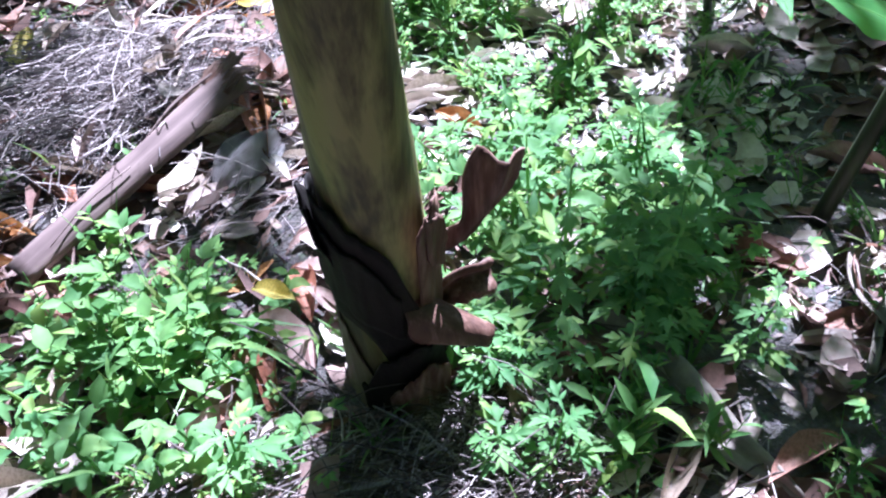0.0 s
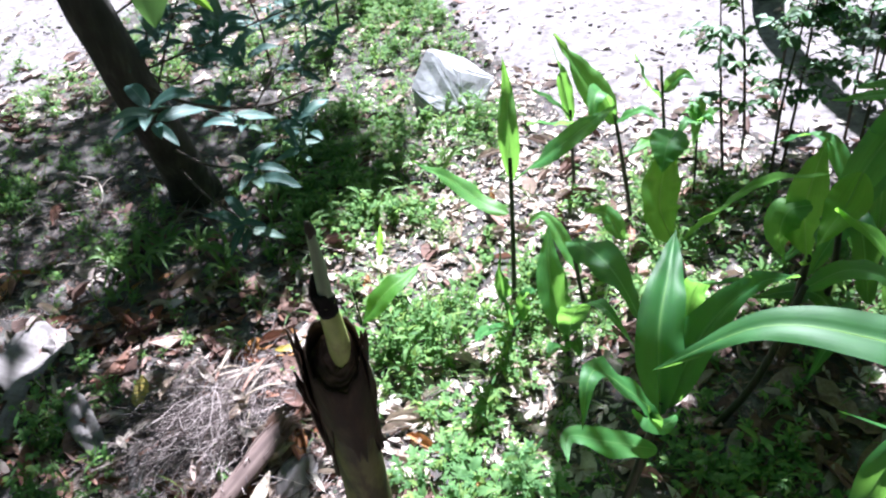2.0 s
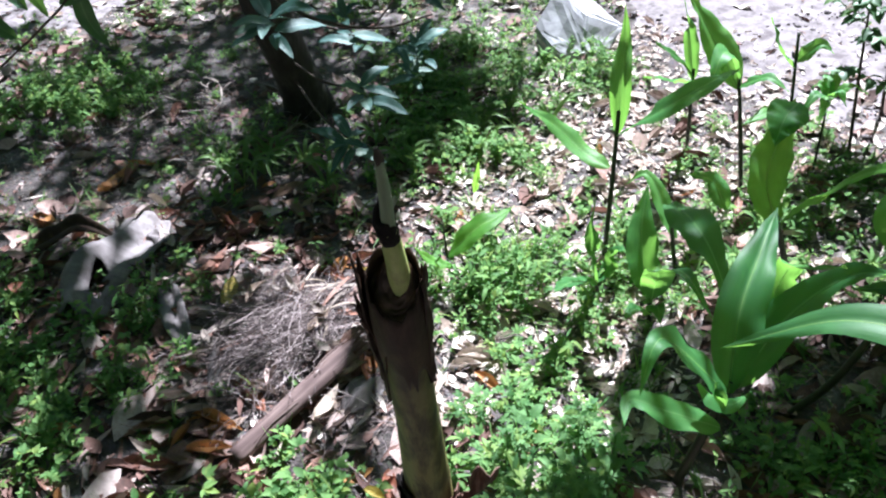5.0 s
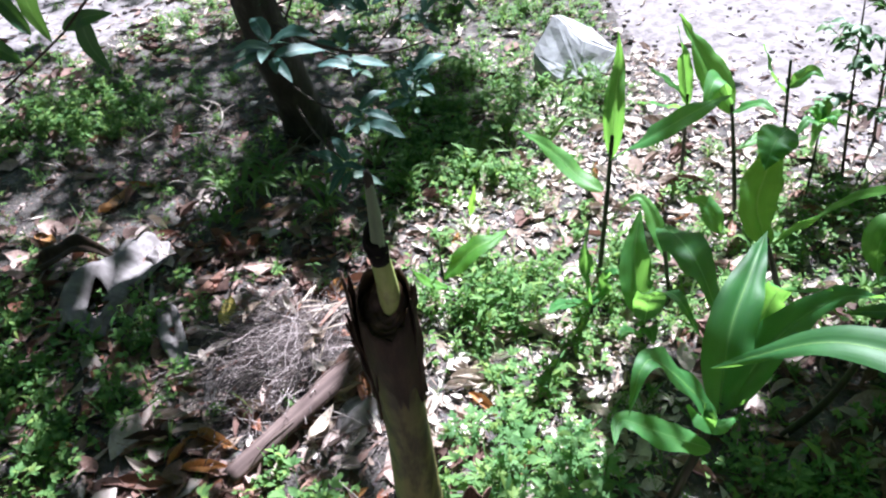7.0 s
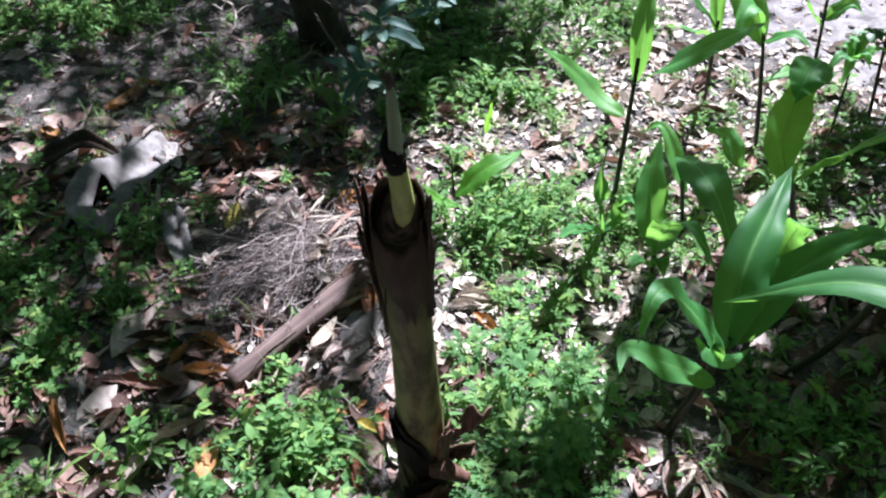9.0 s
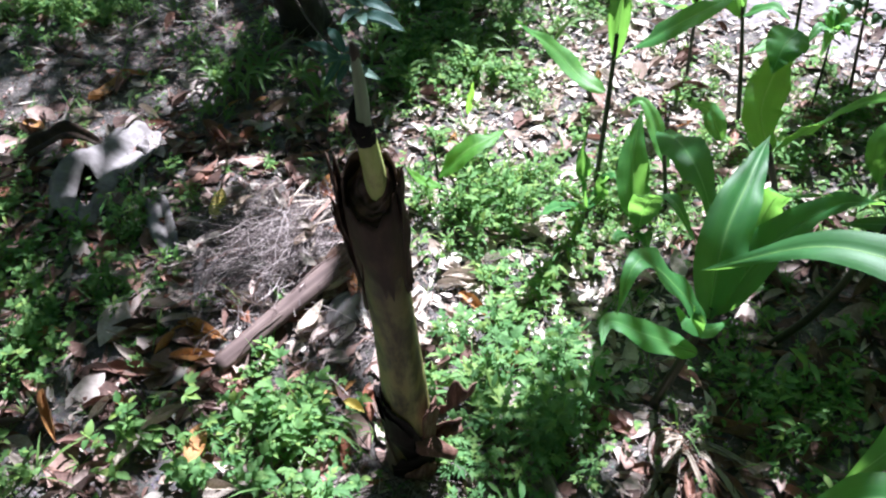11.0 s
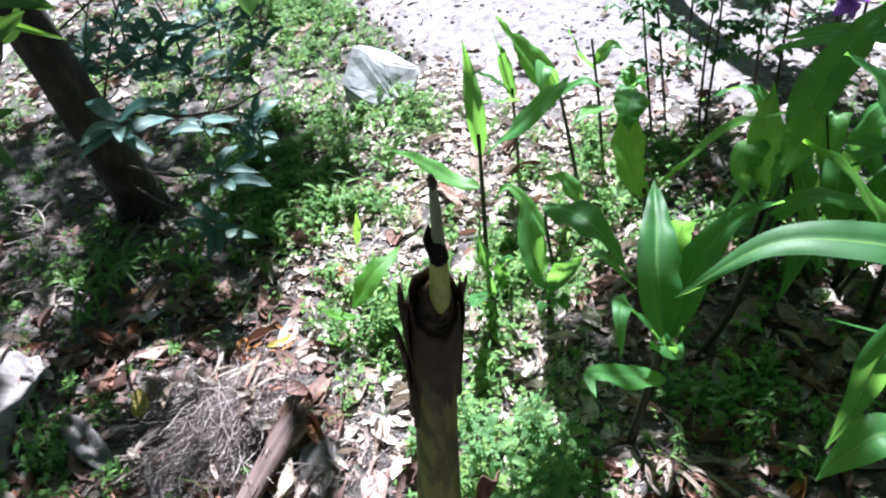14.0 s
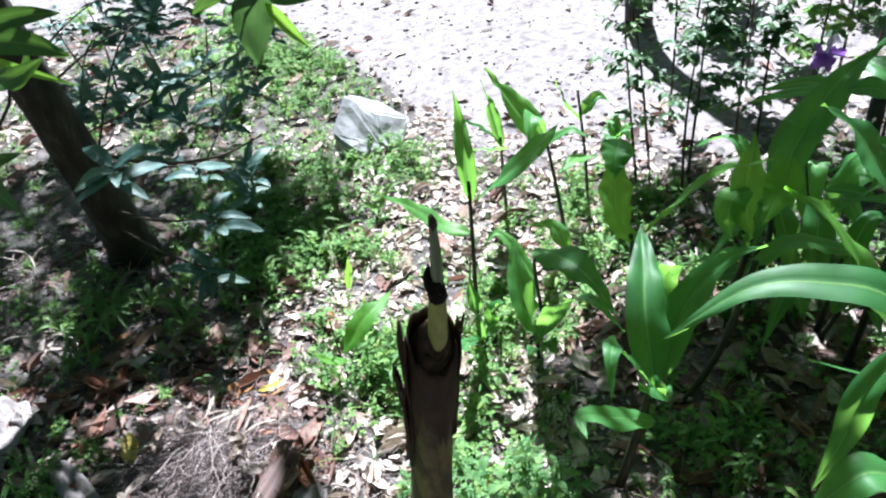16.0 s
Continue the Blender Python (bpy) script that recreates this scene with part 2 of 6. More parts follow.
GREY = streak_material("grey_sheath", [(0.3, (0.085, 0.070, 0.070)), (0.52, (0.165, 0.143, 0.145)), (0.75, (0.26, 0.233, 0.237))], (45, 9, 30), 0.75, 0.5, 0.25, (0.065, 0.048, 0.042))
STALK = streak_material("plant_stalk", [(0.3, (0.012, 0.014, 0.009)), (0.55, (0.028, 0.032, 0.017)), (0.75, (0.07, 0.085, 0.035))], (70, 70, 6), 0.5)
ROCK = streak_material("pale_rock", [(0.3, (0.26, 0.25, 0.275)), (0.52, (0.42, 0.41, 0.445)), (0.75, (0.56, 0.55, 0.59))], (22, 22, 22), 0.85, 0.4, 0.3, (0.2, 0.18, 0.19))
PETAL = leaf_material("purple_petal", (0.26, 0.07, 0.52), (0.42, 0.16, 0.70), (0.5, 0.2, 0.8), 0.3, 0.5, 0, 0.4, False)
PALE_PETAL = leaf_material("pale_petal", (0.62, 0.50, 0.70), (0.75, 0.66, 0.80), (0.8, 0.7, 0.85), 0.3, 0.5, 0, 0.4, False)
rng = np.random.default_rng(7)


# ---- builders ----
def gz(x, y):
    """Height of the ground."""
    h = 0.012 * noise.noise((x * 2.2, y * 2.2, 0.0)) + 0.006 * noise.noise((x * 9, y * 9, 3.0))
    d = ((x + 0.55) / 0.26) ** 2 + ((y - 1.15) / 0.22) ** 2
    return h + 0.05 * math.exp(-d * 1.2)


def mesh_of(name, verts, faces, material, uv=None, smooth=True):
    me = bpy.data.meshes.new(name)
    verts = np.asarray(verts, dtype=float)
    me.from_pydata(verts.tolist(), [], [tuple(int(i) for i in f) for f in faces])
    if uv is not None:
        lay = me.uv_layers.new(name="UVMap")
        idx = np.empty(len(me.loops), dtype=np.int32)
        me.loops.foreach_get("vertex_index", idx)
        lay.data.foreach_set("uv", np.asarray(uv, dtype=np.float32)[idx].ravel())
    if smooth:
        me.polygons.foreach_set("use_smooth", np.ones(len(me.polygons), dtype=bool))
    me.materials.append(material)
    me.update()
    return me


def many(name, templates, frames, material, pick=None):
    """One mesh out of many turned and scaled copies of small templates (verts, faces)."""
    allv, allf, base = [], [], 0
    for i, (m3, place) in enumerate(frames):
        v, f = templates[int(rng.integers(len(templates))) if pick is None else pick[i]]
        allv.append(v @ m3.T + place)
        allf.append(f + base)
        base += len(v)
    v, f = np.vstack(allv).astype(np.float32), np.vstack(allf).astype(np.int32)
    me = bpy.data.meshes.new(name)
    k = f.shape[1]
    me.vertices.add(len(v))
    me.vertices.foreach_set("co", v.ravel())
    me.loops.add(f.size)
    me.loops.foreach_set("vertex_index", f.ravel())
    me.polygons.add(len(f))
    me.polygons.foreach_set("loop_start", np.arange(0, f.size, k, dtype=np.int32))
    me.polygons.foreach_set("loop_total", np.full(len(f), k, dtype=np.int32))
    me.polygons.foreach_set("use_smooth", np.ones(len(f), dtype=bool))
    me.materials.append(material)
    me.update(calc_edges=True)
    return me


def turn(rz, rx=0.0, ry=0.0, s=1.0):
    cz, sz, cx, sx, cy, sy = math.cos(rz), math.sin(rz), math.cos(rx), math.sin(rx), math.cos(ry), math.sin(ry)
    z = np.array([[cz, -sz, 0], [sz, cz, 0], [0, 0, 1]])
    x = np.array([[1, 0, 0], [0, cx, -sx], [0, sx, cx]])
    y = np.array([[cy, 0, sy], [0, 1, 0], [-sy, 0, cy]])
    return z @ y @ x * s


def curve_points(pts, n):
    """A smooth line (Catmull-Rom) through the points."""
    p = [np.array(q, dtype=float) for q in pts]
    if len(p) == 2:
        p = [p[0], (p[0] + p[1]) / 2, p[1]]
    p = [2 * p[0] - p[1]] + p + [2 * p[-1] - p[-2]]
    out = []
    seg = len(p) - 3
    for i in range(n):
        u = i / (n - 1) * seg
        k = min(int(u), seg - 1)
        t = u - k
        a, b, c, d = p[k:k + 4]
        out.append(0.5 * (2 * b + (c - a) * t + (2 * a - 5 * b + 4 * c - d) * t * t + (3 * b - a - 3 * c + d) * t ** 3))
    return np.array(out)


def tube(pts, radii, n=10, sides=10, lumps=0.0, cap=True, seed=0.0):
    """Verts and faces of a bent, tapered tube."""
    c = curve_points(pts, n)
    v, f = [], []
    for i in range(n):
        d = c[min(i + 1, n - 1)] - c[max(i - 1, 0)]
        d = d / np.linalg.norm(d)
        a = np.cross(d, (0.0, 1.0, 0.02))
        if np.linalg.norm(a) < 0.2:
            a = np.cross(d, (1.0, 0.0, 0.0))
        a /= np.linalg.norm(a)
        b = np.cross(d, a)
        r = float(np.interp(i / (n - 1), np.linspace(0, 1, len(radii)), radii))
        for k in range(sides):
            t = 2 * math.pi * k / sides
            q = r * (1 + lumps * noise.noise((3 * math.cos(t), 3 * math.sin(t), i * 0.35 + seed)))
            v.append(c[i] + a * math.cos(t) * q + b * math.sin(t) * q)
    for i in range(n - 1):
        for k in range(sides):
            j = (k + 1) % sides
            f.append((i * sides + k, i * sides + j, (i + 1) * sides + j, (i + 1) * sides + k))
    if cap:
        f.append(tuple(reversed(range(sides))))
        f.append(tuple(range((n - 1) * sides, n * sides)))
    return v, f


def part(name, me, parent, label=""):
    ob = new(name, me)
    ob.parent = parent
    if label:
        tagged(ob, label)
    return ob


def thing(name, place, label, category, group="", kind=""):
    e = new(name)
    e.location = place
    e.empty_display_size = 0.05
    return tagged(e, label, category, group, kind)


def local(e, pts):
    return [np.array(p) - np.array(e.location) for p in pts]


def blade_mesh(name, pts, width, material, fold=0.25, wave=0.07, n=16, across=6, strip=False, seed=0.0, face=(0.0, -0.35, 0.94), ragged=0.35, taper=0.0):
    """A leaf along a line: widest below the middle, folded at the midrib, with a wavy edge."""
    c = curve_points(pts, n)
    v, uv = [], []
    side = None
    for i in range(n):
        t = i / (n - 1)
        d = c[min(i + 1, n - 1)] - c[max(i - 1, 0)]
        d /= np.linalg.norm(d)
        s = np.cross(d, face)
        if np.linalg.norm(s) < 0.35:
            s = np.cross(d, (0.1, -1.0, 0.0))
        s /= np.linalg.norm(s)
        if side is not None:
            s = s if s @ side > 0 else -s
            s = 0.5 * s + 0.5 * side
            s -= d * (s @ d)
            s /= np.linalg.norm(s)
        side = s
        up = np.cross(s, d)
        if up[2] < 0:
            up = -up
        w = 0.5 * width * max(0.02, (math.sin(math.pi * min(1, t ** 0.75 * 1.0)) ** 0.75) * (1 - 0.1 * t) + 0.09 * (1 - t))
        if strip:
            w = 0.5 * width * (0.8 + 0.35 * noise.noise((t * 3, seed, 2.0))) * (1 - taper * (1 - t) ** 1.3)
        for k in range(across + 1):
            u = k / across * 2 - 1
            wob = wave * width * abs(u) ** 2 * (noise.noise((t * 5.5 + seed, u * 0.8 + seed * 3, seed)) + 0.35 * math.sin(t * 21 + seed * 5 + u * 1.3) * noise.noise((t * 3 + seed, u, 8.0)))
            lift = fold * w * (math.sin(abs(u) * 1.9) - 0.5) * 0.8 + wob * 2.2
            sq = 1 - 0.25 * fold * abs(u)
            rag = d * width * ragged * noise.noise((u * 4 + seed, t, seed)) if strip and i in (0, n - 1) else 0.0
            v.append(c[i] + s * u * w * sq + up * lift + rag)
            uv.append((k / across, t))
    f = [(i * (across + 1) + k, i * (across + 1) + k + 1, (i + 1) * (across + 1) + k + 1, (i + 1) * (across + 1) + k) for i in range(n - 1) for k in range(across)]
    return mesh_of(name, v, f, material, uv)


# ---- the ground ----
def axis_steps(lo, a, b, hi, fine, coarse):
    return np.concatenate([np.linspace(lo, a, coarse)[:-1], np.linspace(a, b, fine), np.linspace(b, hi, coarse)[1:]])


def ground():
    xs, ys = axis_steps(-60, -3.5, 3.5, 60, 176, 12), axis_steps(-50, -1.0, 6.0, 70, 176, 12)
    v = [(x, y, gz(x, y) if abs(x) < 4 and -1.5 < y < 7 else 0.0) for y in ys for x in xs]
    nx = len(xs)
    f = [(j * nx + i, j * nx + i + 1, (j + 1) * nx + i + 1, (j + 1) * nx + i) for j in range(len(ys) - 1) for i in range(nx - 1)]
    return tagged(new("ground", mesh_of("ground", v, f, SOIL)), "dark bare soil under leaf litter", "ground", "", "structure")


def path_edge(x):
    """Where the pale path begins, going away from the camera."""
    return float(np.interp(x, [-4.0, -2.4, -2.0, -1.7, -1.5, -1.3, -0.5, -0.07, 0.25, 0.40, 0.55, 0.8, 1.1, 1.5, 3.0, 6.0], [2.6, 2.75, 2.95, 3.4, 4.2, 5.0, 4.9, 4.4, 3.5, 2.8, 2.4, 2.15, 2.0, 1.95, 2.0, 2.6]))


def on_path(x, y):
    return y > path_edge(x) + 0.12 * noise.noise((x * 3, y * 3, 5))


def sandy_path():
    xs = np.linspace(-4.0, 6.0, 165)
    v, f = [], []
    rows_n = 50
    for x in xs:
        e = path_edge(x) + 0.16 * noise.noise((x * 4, 0, 5)) + 0.10 * noise.noise((x * 15, 0, 8))
        for j in range(rows_n):
            t = j / (rows_n - 1)
            y = e + (9.0 - e) * t ** 1.3
            rise = 0.016 * min(1.0, t * 8) - 0.006 + 0.008 * noise.noise((x * 14, y * 14, 2)) * min(1, t * 20)
            v.append((x, y, gz(x, y) + rise))
    for i in range(len(xs) - 1):
        for j in range(rows_n - 1):
            f.append((i * rows_n + j, (i + 1) * rows_n + j, (i + 1) * rows_n + j + 1, i * rows_n + j + 1))
    return tagged(new("path", mesh_of("path", v, f, SAND)), "pale sunlit sandy path with crumbs of earth", "path", "", "structure")


ground()
sandy_path()


def clods():
    bits = []
    for k in range(5):
        bm = bmesh.new()
        bmesh.ops.create_icosphere(bm, subdivisions=1, radius=1.0)
        v = np.array([tuple(q.co * (1 + 0.35 * noise.noise(q.co * 1.5 + Vector((k * 5, 0, 0))))) for q in bm.verts]) * (1, 0.8, 0.6)
        bits.append((v, np.array([[q.index for q in p.verts] for p in bm.faces])))
        bm.free()
    fr = []
    while len(fr) < 2400:
        x, y = rng.uniform(-3.5, 3.2), rng.uniform(2.0, 5.6)
        if not on_path(x, y) or rng.random() > 0.35 + 1.2 * noise.noise((x * 2.5, y * 2.5, 9)):
            continue
        s = 0.004 + 0.014 * rng.random() ** 3
        fr.append((turn(rng.uniform(0, 6.28), rng.uniform(-0.5, 0.5), 0, s), np.array((x, y, gz(x, y) + 0.012))))
    return tagged(new("clods", many("clods", bits, fr, SAND)), "crumbs and clods of pale earth on the path", "earth", "", "stuff")


clods()


# ---- the cut stem ----
def sheet_patch(r0, r1, a0, a1, z0, z1, lean, jag=0.03, curl=0.0, n=14, m=12, seed=0.0):
    """A torn sheet wrapped round the stem's axis: angles in degrees, lean(z) gives the axis."""
    v = []
    for j in range(m):
        t = j / (m - 1)
        for i in range(n):
            u = i / (n - 1)
            a = radians(a0 + (a1 - a0) * u)
            top = z1 + jag * (2 * noise.noise((u * 6 + seed, seed, 1)) + 0.9 * noise.noise((u * 21 + seed, seed, 4))) - jag * abs(2 * u - 1) ** 3 * 2
            z = z0 + (top - z0) * t
            r = r0 + (r1 - r0) * t + curl * t ** 3 + 0.006 * noise.noise((u * 3 + seed, t * 3, seed)) + 0.0022 * noise.noise((u * 14 + seed, t * 2.5, seed))
            ax = lean(z)
            v.append((ax[0] + r * math.cos(a), ax[1] + r * math.sin(a), z))
    f = [(j * n + i, j * n + i + 1, (j + 1) * n + i + 1, (j + 1) * n + i) for j in range(m - 1) for i in range(n - 1)]
    return v, f


def thick(ob, mm):
    s = ob.modifiers.new("thickness", "SOLIDIFY")
    s.thickness = mm / 1000
    s.offset = 0
    return ob


def cut_stem():
    foot = (-0.1185, 0.575, 0.0)
    e = thing("cut_stem", foot, "cut-off brown banana-like stem with torn husks and a green core", "plant stem")

    def lean(z):
        k = z / 0.83
        return np.array((0.049 * k, -0.19 * max(k, 0.0) ** 1.25, z))

    pts = [lean(z) for z in (-0.03, 0.1, 0.25, 0.4, 0.55, 0.7, 0.84)]
    v, f = tube(pts, [0.048, 0.046, 0.0415, 0.0365, 0.033, 0.0305, 0.031], 30, 28, 0.05)
    part("body", mesh_of("body", v, f, STEM), e)
    # dark sheath near the top, low in front and high at the sides
    def rim(a0, a1, z0, z1, r0, r1, material, name, seed, jag=0.02, curl=0.0):
        v, f = sheet_patch(r0, r1, a0, a1, z0, z1, lean, jag, curl, 34, 14, seed)
        return thick(part(name, mesh_of(name, v, f, material), e), 2)
    v, n, m = [], 40, 14
    for q in range(m):
        t = q / (m - 1)
        for k in range(n):
            a = 2 * math.pi * k / n
            back = (1 + math.sin(a)) / 2
            top = 0.846 + 0.082 * back ** 0.8 + 0.016 * noise.noise((math.cos(a) * 2.5, math.sin(a) * 2.5, 4)) + 0.008 * noise.noise((math.cos(a) * 9, math.sin(a) * 9, 1))
            low = 0.70 + 0.08 * noise.noise((math.cos(a) * 2, math.sin(a) * 2, 9)) + 0.09 * noise.noise((math.cos(a) * 7, math.sin(a) * 7, 3))
            z = low + (top - low) * t
            r = 0.0318 + 0.0040 * math.sin(t * 2.2) - 0.003 * t ** 4 + 0.0015 * noise.noise((math.cos(a) * 4, math.sin(a) * 4, t * 2))
            ax = lean(z)
            v.append((ax[0] + r * math.cos(a), ax[1] + r * math.sin(a), z))
    f = [(q * n + k, q * n + (k + 1) % n, (q + 1) * n + (k + 1) % n, (q + 1) * n + k) for q in range(m - 1) for k in range(n)]
    thick(part("sheath", mesh_of("sheath", v, f, SHEATH), e, "dark dried outer sheath"), 3)
    rim(150, 205, 0.60, 0.925, 0.0340, 0.0370, SHEATH, "torn_sheath", 6.0, 0.03, 0.004)
    rim(170, 196, 0.66, 0.845, 0.0362, 0.0405, SHEATH, "torn_sheath", 7.0, 0.015, 0.010)
    rim(-20, 20, 0.66, 0.915, 0.0342, 0.0360, SHEATH, "torn_sheath", 4.0, 0.02, 0.002)
    # wet brown layers packed round the core, ridged like rings
    v, n, m = [], 36, 12
    for q in range(m):
        t = q / (m - 1)
        for k in range(n):
            a = 2 * math.pi * k / n
            back = (1 + math.sin(a)) / 2
            r = 0.0312 * (1 - t) + 0.0125 * t
            z = 0.838 + 0.055 * back ** 0.8 + 0.038 * t + 0.004 * math.sin(q * 2.2 + 0.7 * math.sin(a * 2)) + 0.006 * noise.noise((math.cos(a) * 3, math.sin(a) * 3, t * 5))
            ax = lean(z)
            v.append((ax[0] + 0.008 * t + r * math.cos(a), ax[1] + r * math.sin(a), z))
    f = [(q * n + k, q * n + (k + 1) % n, (q + 1) * n + (k + 1) % n, (q + 1) * n + k) for q in range(m - 1) for k in range(n)]
    part("inner_layer", mesh_of("inner_layer", v, f, WET), e, "wet brown ringed layers round the core")
    # core and its rotten collar
    core = [lean(0.78) + (0.008, 0.002, 0), lean(0.86) + (0.009, 0.0, 0.006), lean(0.93) + (0.008, -0.002, 0.006), lean(0.985) + (0.006, -0.004, 0.008)]
    v, f = tube(core, [0.0150, 0.0142, 0.0122, 0.0104], 16, 20, 0.03)
    part("core", mesh_of("core", v, f, CORE), e, "yellow-green fresh core")
    top = core[-1]
    v, f = tube([top + (0, 0.004, -0.018), top + (-0.001, 0.001, 0.0), top + (-0.002, -0.003, 0.016)], [0.0112, 0.0120, 0.0085], 9, 20, 0.22)
    part("collar", mesh_of("collar", v, f, ROT), e, "black rotten collar")
    v, f = tube([top + (-0.006, -0.004, -0.006), top + (-0.009, -0.001, 0.016), top + (-0.006, 0.002, 0.036)], [0.0065, 0.0062, 0.0014], 10, 10, 0.45)
    part("rag", mesh_of("rag", v, f, ROT), e)
    v, f = tube([top + (0.001, 0.0, 0.0), top + (0.0035, -0.005, 0.050), top + (0.004, -0.011, 0.096)], [0.0080, 0.0070, 0.0046], 12, 12, 0.05)
    part("spike", mesh_of("spike", v, f, SPIKE), e, "thin grey-green spike")
    v, f = tube([top + (0.004, -0.010, 0.090), top + (0.0045, -0.012, 0.101), top + (0.003, -0.013, 0.110)], [0.0050, 0.0052, 0.0022], 7, 10, 0.5)
    part("spike_tip", mesh_of("spike_tip", v, f, TWIG), e, "dark withered tip")
    # husks round the foot, each torn along its own edges
    def torn(name, a0, a1, top, low, r, material, seed, jag=0.008, flare=0.0, label=""):
        """A sheet on the stem from angle a0 to a1; top and low are heights at its two ends and middle."""
        v, n, m = [], 36, 16
        for q in range(m):
            t = q / (m - 1)
            for k in range(n):
                u = k / (n - 1)
                a = radians(a0 + (a1 - a0) * u)
                hi = float(np.interp(u, np.linspace(0, 1, len(top)), top)) + jag * (noise.noise((u * 7 + seed, seed, 1)) + 0.6 * noise.noise((u * 24, seed, 5)))
                lo = float(np.interp(u, np.linspace(0, 1, len(low)), low)) + jag * noise.noise((u * 6, seed, 8))
                z = lo + (hi - lo) * t
                rad = 0.0485 - 0.028 * max(z, 0.0) + r + flare * t ** 3 + 0.0022 * noise.noise((u * 4 + seed, z * 16, seed)) + 0.0012 * noise.noise((u * 15, z * 6, seed))
                ax = lean(z)
                v.append((ax[0] + rad * math.cos(a), ax[1] + rad * math.sin(a), z))
        f = [(q * n + k, q * n + k + 1, (q + 1) * n + k + 1, (q + 1) * n + k) for q in range(m - 1) for k in range(n - 1)]
        return thick(part(name, mesh_of(name, v, f, material), e, label), 2)

    torn("husk", 150, 318, (0.285, 0.315, 0.312, 0.300, 0.278, 0.240, 0.14), (0.12, 0.15, 0.16, 0.155, 0.12, 0.05, 0.0), 0.0035, ROT, 11.0, 0.010, 0.002, "black rotten husk hugging the stem")
    torn("husk", 168, 232, (0.290, 0.312, 0.285, 0.255), (0.16, 0.18, 0.19, 0.20), 0.0065, ROT, 21.0, 0.012, 0.007)
    torn("husk", 196, 292, (0.285, 0.278, 0.262, 0.240, 0.19), (0.21, 0.19, 0.17, 0.15, 0.13), 0.0072, ROT, 25.0, 0.008, 0.002)
    torn("husk", 314, 392, (0.265, 0.288, 0.285, 0.265, 0.20), (0.05, 0.03, 0.02, 0.02), 0.0050, HUSK, 13.0, 0.012, 0.007, "reddish-brown frayed husk")
    torn("husk", 324, 368, (0.278, 0.272, 0.255, 0.21), (0.225, 0.205, 0.19, 0.18), 0.0115, HUSK, 31.0, 0.010, 0.004)
    torn("husk", 20, 160, (0.17, 0.19, 0.18, 0.20), (-0.01, -0.01), 0.0060, SHEATH, 14.0, 0.02)
    torn("husk", 172, 262, (0.12, 0.15, 0.13, 0.08, 0.04), (-0.02, -0.02), 0.0020, PALE_SKIN, 15.0, 0.01)
    # black front husk, whose darkness also stands in for shade low on the stem
    torn("husk", 240, 352, (0.06, 0.10, 0.115, 0.110, 0.09), (-0.02, -0.02), 0.0075, ROT, 16.0, 0.012, 0.004)
    torn("husk", 268, 330, (0.05, 0.075, 0.085, 0.06), (-0.02, -0.02), 0.0135, HUSK, 17.0, 0.010, 0.004)
    for name, pts, w, mat, fold, thin, face in (
            ("curled_husk", [(0.060, -0.012, 0.182), (0.080, -0.020, 0.204), (0.104, -0.030, 0.246), (0.124, -0.034, 0.298)], 0.066, HUSK, 0.9, 0.75, (0.35, -1.0, 0.15)),
            ("curled_husk", [(0.045, -0.020, 0.118), (0.074, -0.014, 0.142), (0.106, -0.004, 0.142)], 0.056, HUSK, 0.9, 0.25, (0.2, -1.0, 0.3))):
        me = blade_mesh(name, pts, w, mat, fold, 0.06, 18, 10, True, seed=w * 90 + pts[0][2], ragged=0.12, taper=thin, face=face)
        thick(part(name, me, e), 2)
    # a husk rolled into a cone that points away, its torn mouth open
    a, b = np.array((0.036, -0.056, 0.146)), np.array((0.100, -0.054, 0.112))
    d = (b - a) / np.linalg.norm(b - a)
    s1 = np.cross(d, (0, 0, 1.0))
    s1 /= np.linalg.norm(s1)
    s2 = np.cross(s1, d)
    v, n, m = [], 18, 24
    for q in range(n):
        t = q / (n - 1)
        for k in range(m):
            u = k / (m - 1)
            ang = radians(-150 + 345 * u)
            rad = (0.020 - 0.010 * t) * (1 + 0.12 * noise.noise((u * 3, t * 2, 3))) * (1 + 0.25 * u * (1 - t))
            mouth = (1 - t) * (0.016 * noise.noise((u * 5, 1.0, 2.0)) - 0.020 * math.cos(ang - 1.2))
            v.append(a + (b - a) * t + d * mouth + s1 * rad * math.cos(ang) + s2 * rad * math.sin(ang))
    f = [(q * m + k, q * m + k + 1, (q + 1) * m + k + 1, (q + 1) * m + k) for q in range(n - 1) for k in range(m - 1)]
    thick(part("rolled_husk", mesh_of("rolled_husk", v, f, HUSK), e, "brown husk rolled outwards"), 1.6)
    return e


cut_stem()


# ---- ginger plants ----
def plant(name, label, foot):
    return thing(name, (foot[0], foot[1], gz(foot[0], foot[1]) - 0.005), label, "plant", "ginger plants")


def stalk(p, pts, r):
    v, f = tube(local(p, pts), [r, r * 0.9, r * 0.7], 12, 8, 0.08, seed=r * 900)
    part("stalk", mesh_of("stalk", v, f, STALK), p)


VIEWED_FROM = np.array((0.0, -0.7, 1.5))      # the open, sunny side that the ginger leaves turn to


